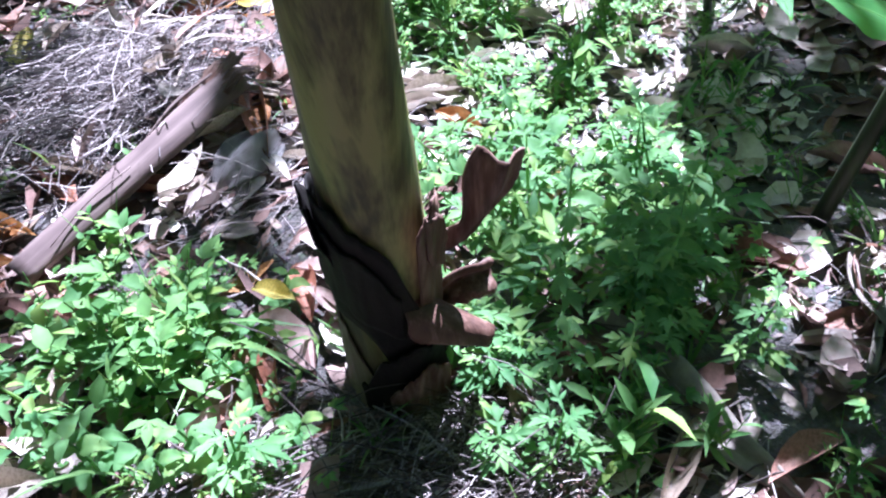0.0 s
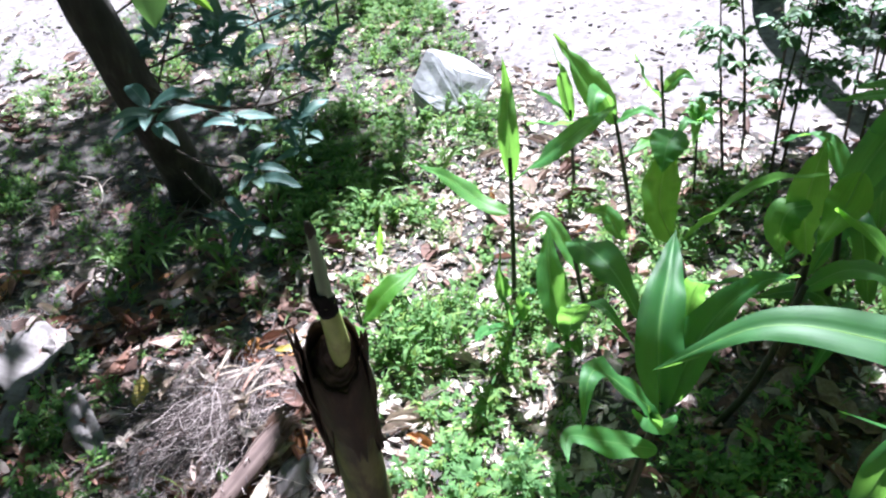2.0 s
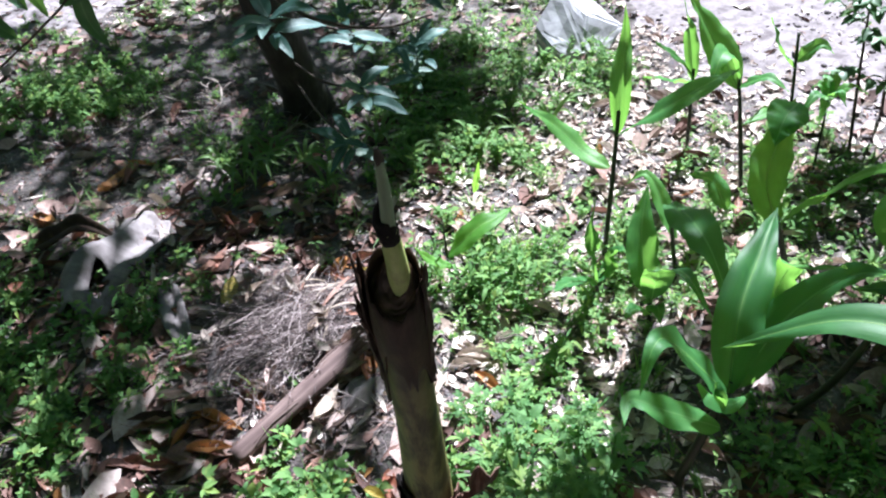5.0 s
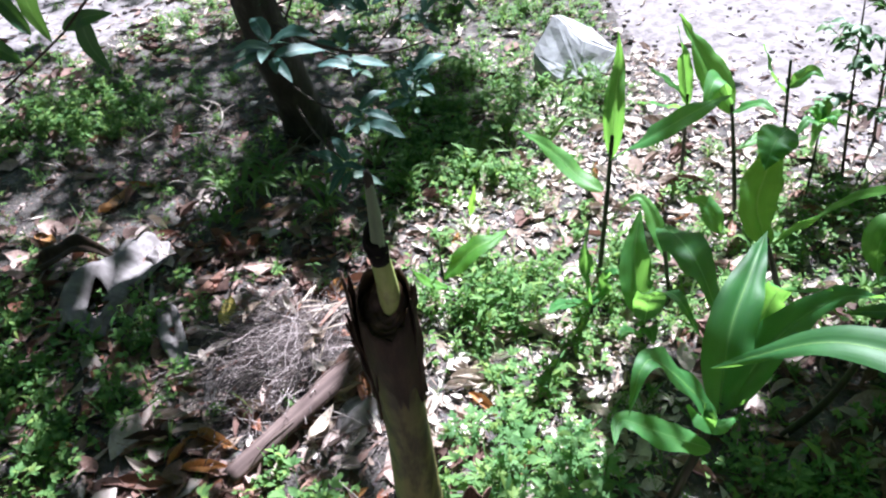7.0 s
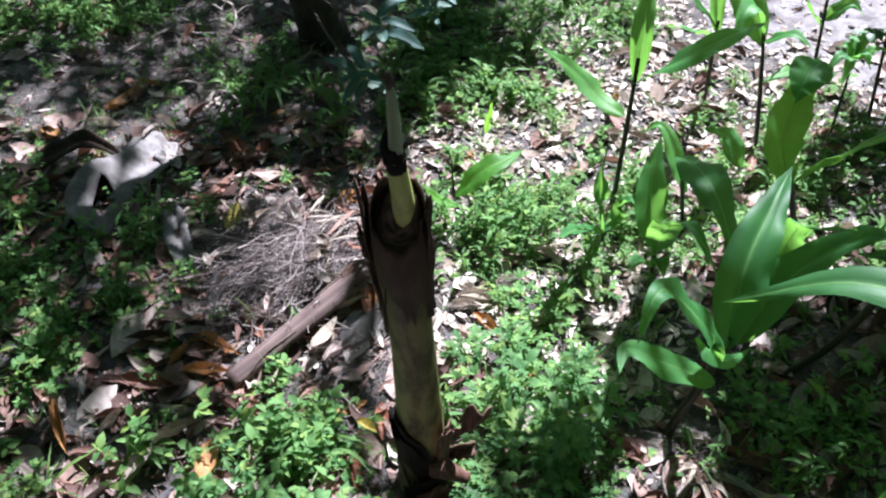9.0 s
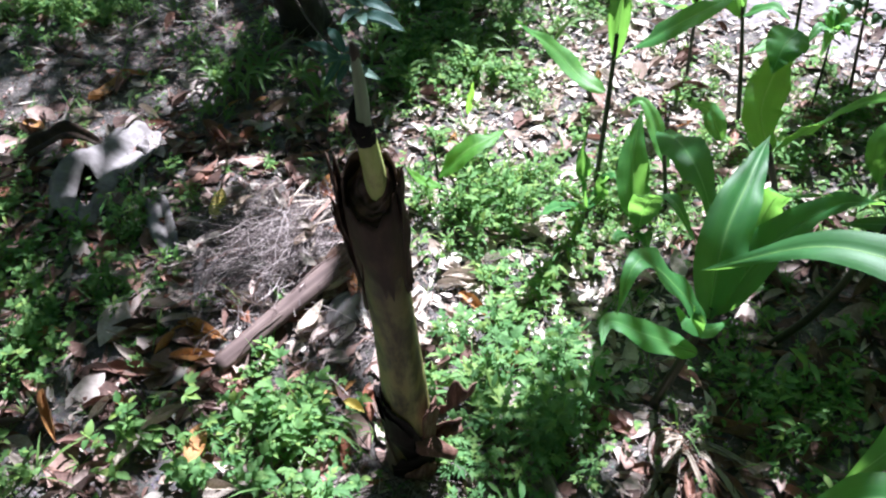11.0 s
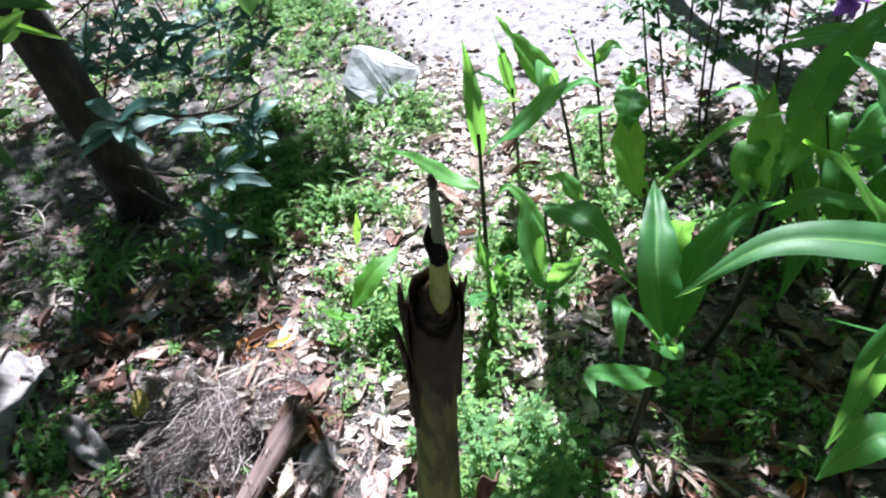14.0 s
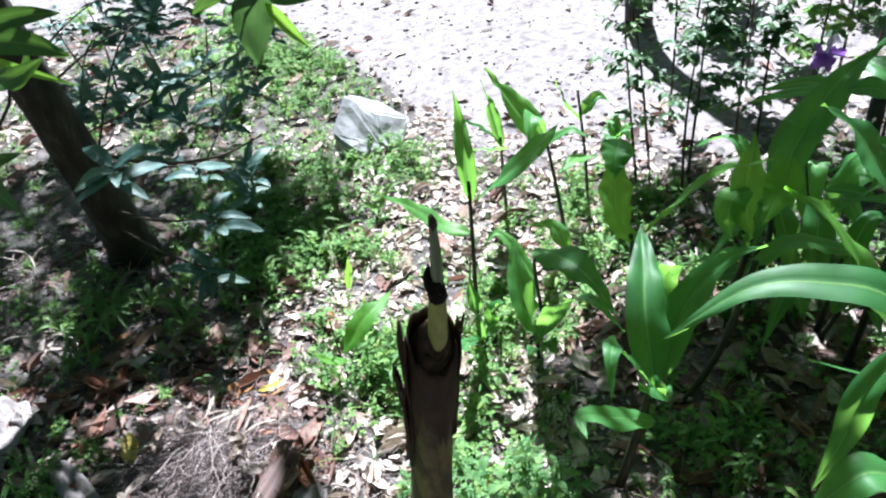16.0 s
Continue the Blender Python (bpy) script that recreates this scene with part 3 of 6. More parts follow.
def ginger_leaf_mesh(pts, width, fold, wave, roll, seed):
    """A lance-shaped leaf: narrow stalk end, long drawn-out tip, arched halves and an edge that waves."""
    n, across = 30, 8
    c = curve_points(pts, 90)
    along = np.concatenate([[0.0], np.cumsum(np.linalg.norm(np.diff(c, axis=0), axis=1))])
    c = np.array([[np.interp(q, along, c[:, k]) for k in range(3)] for q in np.linspace(0, along[-1], n)])
    mid = c[n // 2]
    face = VIEWED_FROM - mid
    face = face / np.linalg.norm(face) + np.array((0.0, 0.15, 0.8))
    face /= np.linalg.norm(face)
    v, uv, side = [], [], None
    for i in range(n):
        t = i / (n - 1)
        d = c[min(i + 1, n - 1)] - c[max(i - 1, 0)]
        d /= np.linalg.norm(d)
        s = np.cross(d, face)
        if np.linalg.norm(s) < 0.3:
            s = np.cross(d, (0.9, 0.1, 0.3))
        s /= np.linalg.norm(s)
        if side is not None:
            s = s if s @ side > 0 else -s
            s = 0.4 * s + 0.6 * side
            s -= d * (s @ d)
            s /= np.linalg.norm(s)
        side = s
        up = np.cross(s, d)
        up = up if up @ face > 0 else -up
        a = roll + 0.5 * noise.noise((t * 1.3 + seed, seed, 3.0))
        s, up = s * math.cos(a) + up * math.sin(a), up * math.cos(a) - s * math.sin(a)
        w = 0.51 * width * (max(0.0, math.sin(math.pi * t ** 0.76)) ** 1.05 * (1.05 - 0.18 * t) + 0.16 * (1 - t) ** 2 + 0.008)
        for k in range(across + 1):
            u = k / across * 2 - 1
            q = abs(u)
            hem = width * wave * q ** 2.0 * (1.0 * noise.noise((t * 5.0 + seed, 2.5 * (u > 0) + seed, 1.0)) + 0.55 * noise.noise((t * 11.0 + seed, 4.5 * (u > 0) + seed, 5.0)) + 0.28 * math.sin(t * 19 + seed * 5 + (2.0 if u > 0 else 0.0)) * math.sin(math.pi * t))
            lift = fold * w * (q - 0.75 * q * q) * 1.3
            v.append(c[i] + s * u * w * (1 - 0.12 * fold * q) + up * (lift + hem))
            uv.append((k / across, t))
    f = [(i * (across + 1) + k, i * (across + 1) + k + 1, (i + 1) * (across + 1) + k + 1, (i + 1) * (across + 1) + k) for i in range(n - 1) for k in range(across)]
    rib = [(v[i * (across + 1) + 4], v[i * (across + 1) + 4]) for i in range(n)]
    return mesh_of("leaf", v, f, GINGER, uv), [r[0] for r in rib]


def leaf_blade(p, pts, width, fold=0.45, wave=0.16, roll=0.0, material=None):
    k = len(p.children) * 1.7 + p.location.x * 7
    me, rib = ginger_leaf_mesh(local(p, pts), width, fold, wave, roll, k)
    if material:
        me.materials[0] = material
    leaf = part("leaf", me, p)
    v, f = tube(rib[:-2], [width * 0.016, width * 0.009, width * 0.003], 28, 5)
    part("midrib", mesh_of("midrib", v, f, RIB), leaf, "pale midrib")


p = plant('ginger_plant', 'tall ginger shoot with a rolled upright leaf', (0.229, 1.462, 0.000))
stalk(p, [(0.229, 1.462, 0.000), (0.240, 1.450, 0.269), (0.246, 1.440, 0.480)], 0.0070)
leaf_blade(p, [(0.247, 1.440, 0.420), (0.251, 1.476, 0.551), (0.259, 1.528, 0.620), (0.254, 1.545, 0.700)], 0.054, fold=1.1, wave=0.08)
leaf_blade(p, [(0.229, 1.420, 0.335), (0.168, 1.462, 0.351), (0.105, 1.492, 0.402), (0.009, 1.479, 0.485)], 0.058, fold=0.3)
leaf_blade(p, [(0.243, 1.420, 0.425), (0.330, 1.330, 0.545), (0.430, 1.369, 0.590), (0.517, 1.497, 0.557)], 0.056, fold=0.35)
p = plant('ginger_plant', 'small ginger seedling with one bright oval leaf', (-0.168, 1.314, 0.000))
stalk(p, [(-0.168, 1.314, 0.000), (-0.178, 1.360, 0.058), (-0.188, 1.380, 0.195)], 0.0030)
leaf_blade(p, [(-0.172, 1.330, 0.120), (-0.100, 1.348, 0.194), (-0.049, 1.379, 0.209), (-0.006, 1.432, 0.205)], 0.066, fold=0.3, material=LIT_LEAF)
leaf_blade(p, [(-0.116, 1.500, 0.198), (-0.105, 1.500, 0.255), (-0.096, 1.500, 0.306)], 0.028, material=LIT_LEAF)
leaf_blade(p, [(-0.166, 1.330, 0.086), (-0.215, 1.320, 0.112), (-0.256, 1.320, 0.157)], 0.038, material=LIT_LEAF)
p = plant('ginger_plant', 'low ginger shoot with three leaves', (0.212, 1.330, 0.000))
stalk(p, [(0.212, 1.330, 0.000), (0.205, 1.285, 0.090)], 0.0060)
leaf_blade(p, [(0.205, 1.285, 0.070), (0.191, 1.285, 0.158), (0.190, 1.296, 0.232), (0.197, 1.306, 0.330)], 0.044, fold=0.9)
leaf_blade(p, [(0.203, 1.280, 0.085), (0.157, 1.215, 0.145), (0.126, 1.147, 0.192), (0.104, 1.062, 0.246)], 0.050)
leaf_blade(p, [(0.208, 1.295, 0.072), (0.238, 1.325, 0.098), (0.251, 1.318, 0.150), (0.263, 1.249, 0.215)], 0.048)
p = plant('ginger_plant', 'young ginger plant with a broad upright leaf', (0.337, 1.219, 0.000))
stalk(p, [(0.337, 1.219, 0.000), (0.325, 1.200, 0.142)], 0.0070)
leaf_blade(p, [(0.325, 1.192, 0.100), (0.305, 1.201, 0.222), (0.300, 1.239, 0.298), (0.312, 1.300, 0.372)], 0.088, fold=0.3)
leaf_blade(p, [(0.326, 1.150, 0.150), (0.318, 0.985, 0.370), (0.350, 0.880, 0.465), (0.398, 0.805, 0.415)], 0.062, fold=0.3)
leaf_blade(p, [(0.333, 1.200, 0.124), (0.356, 1.180, 0.190), (0.378, 1.150, 0.225)], 0.045)
leaf_blade(p, [(0.324, 1.150, 0.108), (0.285, 1.100, 0.165), (0.257, 1.050, 0.179)], 0.045)
leaf_blade(p, [(0.331, 1.150, 0.109), (0.337, 1.120, 0.158), (0.348, 1.100, 0.116)], 0.040)
p = plant('ginger_plant', 'ginger plant with one broad drooping wavy leaf', (0.415, 1.418, 0.000))
stalk(p, [(0.415, 1.418, 0.000), (0.384, 1.360, 0.200), (0.373, 1.310, 0.310)], 0.0060)
leaf_blade(p, [(0.373, 1.310, 0.310), (0.396, 1.174, 0.368), (0.427, 1.075, 0.364), (0.464, 0.985, 0.295)], 0.086, fold=0.25, wave=0.26)
leaf_blade(p, [(0.538, 1.500, 0.150), (0.500, 1.540, 0.211), (0.433, 1.540, 0.234)], 0.055)
leaf_blade(p, [(0.402, 1.400, 0.132), (0.336, 1.500, 0.253), (0.277, 1.500, 0.229)], 0.045)
p = plant('ginger_plant', 'large ginger plant with long glossy arching leaves', (0.365, 0.760, 0.000))
stalk(p, [(0.365, 0.760, 0.000), (0.400, 0.740, 0.190), (0.428, 0.728, 0.350)], 0.0110)
leaf_blade(p, [(0.422, 0.715, 0.330), (0.434, 0.785, 0.462), (0.476, 0.885, 0.518), (0.522, 0.998, 0.535)], 0.090, fold=0.6, wave=0.16)
leaf_blade(p, [(0.436, 0.740, 0.320), (0.515, 0.770, 0.475), (0.585, 0.745, 0.585), (0.628, 0.680, 0.645)], 0.086, fold=0.45, wave=0.16)
leaf_blade(p, [(0.415, 0.700, 0.345), (0.300, 0.610, 0.555), (0.263, 0.560, 0.602), (0.243, 0.515, 0.540)], 0.070, fold=0.2)
leaf_blade(p, [(0.412, 0.690, 0.262), (0.310, 0.671, 0.325), (0.246, 0.668, 0.354), (0.233, 0.610, 0.352)], 0.060, fold=0.25)
leaf_blade(p, [(0.405, 0.690, 0.330), (0.368, 0.612, 0.440), (0.412, 0.650, 0.372), (0.460, 0.712, 0.340)], 0.052, fold=0.2)
leaf_blade(p, [(0.450, 0.760, 0.330), (0.517, 0.860, 0.485), (0.525, 0.790, 0.560), (0.561, 0.715, 0.630)], 0.050, fold=0.3)
p = plant('ginger_plant', 'leaning dark ginger stalk with one low spreading leaf', (0.615, 0.945, 0.000))
stalk(p, [(0.615, 0.945, 0.000), (0.685, 0.910, 0.180), (0.745, 0.890, 0.440)], 0.0095)
leaf_blade(p, [(0.742, 0.892, 0.430), (0.821, 0.880, 0.474), (0.905, 0.840, 0.461), (1.000, 0.795, 0.425)], 0.064, fold=0.3)
p = plant('ginger_plant', 'ginger plant with a long pale leaf arching low', (0.960, 0.430, 0.000))
stalk(p, [(0.960, 0.430, 0.000), (0.930, 0.430, 0.250), (0.850, 0.435, 0.480)], 0.0100)
leaf_blade(p, [(0.850, 0.435, 0.470), (0.715, 0.450, 0.655), (0.626, 0.490, 0.690), (0.507, 0.540, 0.682), (0.360, 0.565, 0.597)], 0.085, fold=0.3, wave=0.08)
p = plant('ginger_plant', 'ginger plant with a folded wavy leaf and a long narrow one', (0.700, 1.400, 0.000))
stalk(p, [(0.700, 1.400, 0.000), (0.620, 1.250, 0.230), (0.556, 1.121, 0.420)], 0.0080)
leaf_blade(p, [(0.560, 1.125, 0.400), (0.533, 1.151, 0.480), (0.553, 1.206, 0.532), (0.597, 1.290, 0.602)], 0.085, fold=0.3, wave=0.36, material=LIT_LEAF)
leaf_blade(p, [(0.597, 1.270, 0.598), (0.565, 1.225, 0.590), (0.545, 1.190, 0.545)], 0.080, fold=0.2, wave=0.2)
leaf_blade(p, [(0.560, 1.090, 0.425), (0.605, 1.000, 0.562), (0.660, 0.950, 0.649), (0.742, 0.860, 0.712)], 0.056, fold=0.4, material=LIT_LEAF)
p = plant('ginger_plant', 'slim dark-stalked ginger shoot near the path', (0.497, 2.010, 0.000))
stalk(p, [(0.497, 2.010, 0.000), (0.490, 1.985, 0.180), (0.484, 1.960, 0.310)], 0.0060)
leaf_blade(p, [(0.484, 1.960, 0.280), (0.472, 1.975, 0.368), (0.458, 1.979, 0.441), (0.438, 1.969, 0.520)], 0.050, fold=0.6)
leaf_blade(p, [(0.488, 1.970, 0.262), (0.457, 1.879, 0.309), (0.398, 1.762, 0.384), (0.318, 1.660, 0.453)], 0.046)
leaf_blade(p, [(0.484, 1.960, 0.290), (0.420, 1.930, 0.370), (0.365, 1.920, 0.420)], 0.045)
p = plant('ginger_plant', 'dark-stalked ginger shoot with a broad folded leaf', (0.633, 1.800, 0.000))
stalk(p, [(0.633, 1.800, 0.000), (0.605, 1.790, 0.200), (0.576, 1.780, 0.380)], 0.0070)
leaf_blade(p, [(0.580, 1.784, 0.345), (0.529, 1.825, 0.433), (0.479, 1.850, 0.511), (0.427, 1.864, 0.600)], 0.090, fold=0.5)
leaf_blade(p, [(0.576, 1.780, 0.375), (0.535, 1.740, 0.470), (0.505, 1.690, 0.480), (0.480, 1.640, 0.420)], 0.065, fold=0.3)
leaf_blade(p, [(0.580, 1.780, 0.350), (0.640, 1.740, 0.400), (0.690, 1.700, 0.380)], 0.040)
p = plant('ginger_plant', 'cut ginger stalk with side leaves', (0.779, 1.962, 0.000))
stalk(p, [(0.779, 1.962, 0.000), (0.769, 1.950, 0.191), (0.757, 1.968, 0.413)], 0.0060)
leaf_blade(p, [(0.766, 1.960, 0.303), (0.711, 1.940, 0.375), (0.668, 1.920, 0.484)], 0.050)
leaf_blade(p, [(0.755, 1.900, 0.208), (0.672, 1.800, 0.258), (0.596, 1.750, 0.252)], 0.060)
leaf_blade(p, [(0.764, 1.960, 0.330), (0.815, 1.950, 0.385), (0.850, 1.930, 0.370)], 0.045)
p = plant('ginger_plant', 'young ginger shoot with a star of small pale leaves', (0.845, 1.870, 0.000))
stalk(p, [(0.845, 1.870, 0.000), (0.842, 1.860, 0.150), (0.837, 1.850, 0.275)], 0.0040)
for k in range(7):
    a = 0.9 * k + 0.3 * math.sin(k * 2.0)
    l = 0.10 + 0.05 * math.sin(k * 1.7)
    leaf_blade(p, [(0.837, 1.850, 0.268), (0.837 + 0.5 * l * math.cos(a), 1.85 + 0.5 * l * math.sin(a), 0.31), (0.837 + l * math.cos(a), 1.85 + l * math.sin(a), 0.285 + 0.02 * math.sin(k))], 0.034)
p = plant('ginger_plant', 'ginger clump with wide sunlit leaves', (0.900, 1.250, 0.000))
stalk(p, [(0.900, 1.250, 0.000), (0.830, 1.080, 0.250), (0.785, 0.975, 0.440)], 0.0100)
stalk(p, [(0.960, 1.220, 0.000), (0.900, 1.080, 0.300), (0.850, 1.000, 0.520)], 0.0090)
leaf_blade(p, [(0.785, 0.975, 0.420), (0.771, 0.990, 0.542), (0.794, 1.020, 0.608), (0.830, 1.065, 0.655)], 0.095, fold=0.3, wave=0.28, material=LIT_LEAF)
leaf_blade(p, [(0.780, 0.985, 0.560), (0.732, 0.975, 0.560), (0.716, 0.965, 0.510), (0.732, 0.950, 0.440)], 0.066, fold=0.2)
leaf_blade(p, [(0.852, 0.955, 0.640), (0.819, 0.930, 0.591), (0.783, 0.910, 0.555), (0.755, 0.895, 0.528)], 0.075, fold=0.3, material=LIT_LEAF)
leaf_blade(p, [(0.846, 1.000, 0.520), (0.905, 1.015, 0.640), (1.008, 1.050, 0.738), (1.150, 1.080, 0.798)], 0.075, fold=0.4)
leaf_blade(p, [(0.990, 1.000, 0.640), (0.945, 1.020, 0.655), (0.890, 1.050, 0.680)], 0.035, fold=0.3)
leaf_blade(p, [(0.954, 1.150, 0.406), (1.083, 1.250, 0.519), (1.221, 1.300, 0.577), (1.293, 1.300, 0.676)], 0.110)
p = plant('ginger_plant', 'ginger clump with long ribbed leaves beside the path', (1.072, 0.934, 0.000))
stalk(p, [(1.072, 0.934, 0.000), (1.022, 0.840, 0.265), (0.990, 0.780, 0.440)], 0.0110)
stalk(p, [(1.122, 0.984, 0.000), (1.080, 0.880, 0.349), (1.040, 0.830, 0.560)], 0.0090)
leaf_blade(p, [(0.910, 0.620, 0.360), (0.814, 0.700, 0.588), (0.771, 0.740, 0.655), (0.722, 0.782, 0.698)], 0.090, fold=0.35, wave=0.2, material=LIT_LEAF)
leaf_blade(p, [(1.035, 0.830, 0.545), (0.982, 0.880, 0.658), (0.947, 0.920, 0.720), (0.906, 0.952, 0.755)], 0.115, fold=0.3)
leaf_blade(p, [(1.200, 1.090, 0.377), (1.140, 1.120, 0.394), (1.066, 1.140, 0.405)], 0.045)
leaf_blade(p, [(1.150, 1.195, 0.625), (1.048, 1.220, 0.643), (0.920, 1.250, 0.632)], 0.040)
leaf_blade(p, [(1.150, 1.200, 0.640), (1.081, 1.270, 0.640), (0.985, 1.300, 0.628)], 0.040)
leaf_blade(p, [(1.150, 1.195, 0.635), (1.240, 1.180, 0.620), (1.330, 1.150, 0.540)], 0.060)
leaf_blade(p, [(1.485, 1.300, 0.501), (1.413, 1.400, 0.560), (1.398, 1.500, 0.560)], 0.100)
p = plant('ginger_plant', 'ginger plant with low bright pointed leaves', (0.780, 0.360, 0.000))
stalk(p, [(0.780, 0.360, 0.000), (0.790, 0.360, 0.200), (0.770, 0.380, 0.520)], 0.0100)
leaf_blade(p, [(0.750, 0.440, 0.560), (0.694, 0.450, 0.450), (0.666, 0.450, 0.346), (0.618, 0.450, 0.225)], 0.060, fold=0.5, wave=0.06)
leaf_blade(p, [(0.694, 0.330, 0.365), (0.620, 0.332, 0.402), (0.568, 0.340, 0.360), (0.524, 0.346, 0.305)], 0.075, fold=0.3, wave=0.06)
leaf_blade(p, [(1.014, 0.600, 0.168), (0.840, 0.600, 0.311), (0.686, 0.600, 0.414)], 0.018)


def ginger_clump(x, y, count, height, seed):
    """A many-leaved ginger, its leaves arching out from a bunch of stalks."""
    r = random.Random(seed)
    p = plant("ginger_plant", "dense ginger clump with long arching leaves, added for its shade", (x, y, 0))
    o = np.array((x, y, 0.0))
    for k in range(count):
        a = 6.28 * k / count + r.uniform(-0.3, 0.3)
        d = np.array((math.cos(a), math.sin(a), 0.0))
        h = height * r.uniform(0.55, 1.0)
        out = r.uniform(0.18, 0.34)
        root = o + d * 0.03
        if k % 3 == 0:
            stalk(p, [root, root + d * 0.03 + (0, 0, h * 0.35), root + d * 0.05 + (0, 0, h * 0.7)], 0.008)
        leaf_blade(p, [root + d * 0.05 + (0, 0, h * 0.45), root + d * out * 0.5 + (0, 0, h), root + d * out + (0, 0, h * r.uniform(0.6, 0.95))], r.uniform(0.06, 0.1))


# clumps added for their shade, most of them out of view on the right
ginger_clump(1.04, 1.06, 7, 0.34, 6)
ginger_clump(1.18, 1.36, 8, 0.44, 7)
ginger_clump(1.28, 0.80, 10, 0.62, 1)
ginger_clump(1.45, 1.15, 10, 0.70, 2)
ginger_clump(1.15, 0.42, 8, 0.50, 3)
ginger_clump(1.60, 0.75, 9, 0.70, 4)


# ---- tree, branches, bushes ----
def whorl(e, c, size, count, material, tilt=0.2, seed=0, stem=None):
    """Leathery leaves that spread from the end of a twig."""
    r = random.Random(seed)
    c = np.array(c) - np.array(e.location)
    for k in range(count):
        a = 2.4 * k + r.uniform(-0.5, 0.5)
        l = size * r.uniform(0.6, 1.15)
        lift = r.uniform(-0.6, 1.1) + tilt
        d = np.array((math.cos(a), math.sin(a), 0.0))
        o = c + np.array((r.uniform(-0.012, 0.012), r.uniform(-0.012, 0.012), -0.018 * (k % 3)))
        pts = [o, o + d * l * 0.5 + (0, 0, l * 0.4 * lift), o + d * l * 0.95 + (0, 0, l * (0.6 * lift - 0.15))]
        part("leaf", blade_mesh("leaf", pts, l * r.uniform(0.27, 0.36), material, 0.3, 0.06, 9, 4, seed=seed + k), stem or e)


def twig(e, pts, r, name="branch", material=None):
    v, f = tube(local(e, pts), [r, r * 0.8, r * 0.45], 12, 7, 0.12, seed=r * 300)
    return part(name, mesh_of(name, v, f, material or TWIG), e)


tree = thing("tree", (-0.76, 2.22, -0.02), "dark leaning tree trunk with leathery blue-green leaves", "tree")
v, f = tube(local(tree, [(-0.80, 2.31, -0.05), (-0.785, 2.23, 0.10), (-0.792, 2.10, 0.40), (-0.825, 2.03, 0.72), (-0.865, 2.0, 1.0), (-1.0, 1.97, 1.7), (-1.1, 2.1, 2.6), (-0.9, 2.5, 3.6)]), [0.105, 0.078, 0.068, 0.064, 0.060, 0.056, 0.05, 0.04], 48, 18, 0.10)
part("trunk", mesh_of("trunk", v, f, BARK), tree)
low = twig(tree, [(-0.80, 2.10, 0.40), (-0.70, 1.85, 0.55), (-0.621, 1.623, 0.646)], 0.006)
whorl(tree, (-0.621, 1.623, 0.646), 0.155, 11, BLUE_LEAF, 0.0, 1, low)
low = twig(tree, [(-0.80, 2.10, 0.42), (-0.58, 1.86, 0.52), (-0.429, 1.695, 0.561)], 0.005)
whorl(tree, (-0.429, 1.695, 0.561), 0.10, 6, BLUE_LEAF, 0.1, 2, low)
low = twig(tree, [(-0.79, 2.14, 0.28), (-0.60, 1.88, 0.33), (-0.43, 1.71, 0.40)], 0.005)
whorl(tree, (-0.43, 1.71, 0.40), 0.12, 8, BLUE_LEAF, -0.1, 3, low)
low = twig(tree, [(-0.79, 2.16, 0.20), (-0.62, 1.85, 0.24), (-0.485, 1.66, 0.27)], 0.005)
whorl(tree, (-0.485, 1.66, 0.27), 0.12, 9, BLUE_LEAF, -0.2, 4, low)
twig(tree, [(-0.81, 2.07, 0.55), (-0.60, 1.90, 0.52), (-0.40, 1.87, 0.50), (-0.25, 1.886, 0.53)], 0.006)
twig(tree, [(-0.42, 1.87, 0.50), (-0.36, 1.95, 0.56), (-0.32, 2.02, 0.62)], 0.003)
bush = random.Random(5)
low = None
for k in range(16):
    x, y, z = bush.uniform(-0.78, -0.15), bush.uniform(1.85, 2.7), bush.uniform(0.38, 0.85)
    if k % 3 == 0:
        low = twig(tree, [(-0.80, 2.06, 0.38 + 0.03 * k), ((x - 0.8) / 2, (y + 2.0) / 2, z + 0.02), (x, y, z)], 0.004)
    for n in range(3):
        whorl(tree, (x + bush.uniform(-0.08, 0.08), y + bush.uniform(-0.08, 0.08), z + bush.uniform(-0.06, 0.06)), 0.095, 7, BLUE_LEAF, 0.3, 20 + 3 * k + n, low)

HANG = (0.35, -0.85, 0.4)
branch = thing("overhanging_branch", (-0.2, 0.5, 1.40), "hanging leafy branch of the tree above", "branch")
twig(branch, [(-1.08, 2.0, 2.0), (-0.7, 1.2, 1.75), (-0.35, 0.7, 1.50), (-0.174, 0.53, 1.317)], 0.008)
for pts, w in (([(-0.178, 0.53, 1.330), (-0.192, 0.53, 1.285), (-0.196, 0.52, 1.240)], 0.054), ([(-0.173, 0.53, 1.307), (-0.153, 0.53, 1.273), (-0.134, 0.53, 1.246)], 0.018),
               ([(-0.170, 0.53, 1.315), (-0.132, 0.52, 1.317), (-0.097, 0.51, 1.311)], 0.034), ([(-0.178, 0.53, 1.322), (-0.196, 0.53, 1.334), (-0.210, 0.53, 1.352)], 0.030), ([(-0.17, 0.53, 1.332), (-0.14, 0.57, 1.372), (-0.10, 0.62, 1.372)], 0.035), ([(-0.18, 0.54, 1.327), (-0.22, 0.57, 1.322), (-0.26, 0.59, 1.292)], 0.034)):
    # broad leaf coloured darker for missing backlight, narrow one brighter as if lit through
    part("leaf", blade_mesh("leaf", local(branch, pts), w, DARK_LEAF if w > 0.05 else (LIT_LEAF if w < 0.02 else NEAR_LEAF), 0.25, 0.05, 12, 6, seed=w * 50, face=HANG), branch)
branch = thing("overhanging_branch", (-0.55, 0.6, 1.36), "hanging branch with pointed leaves", "branch")
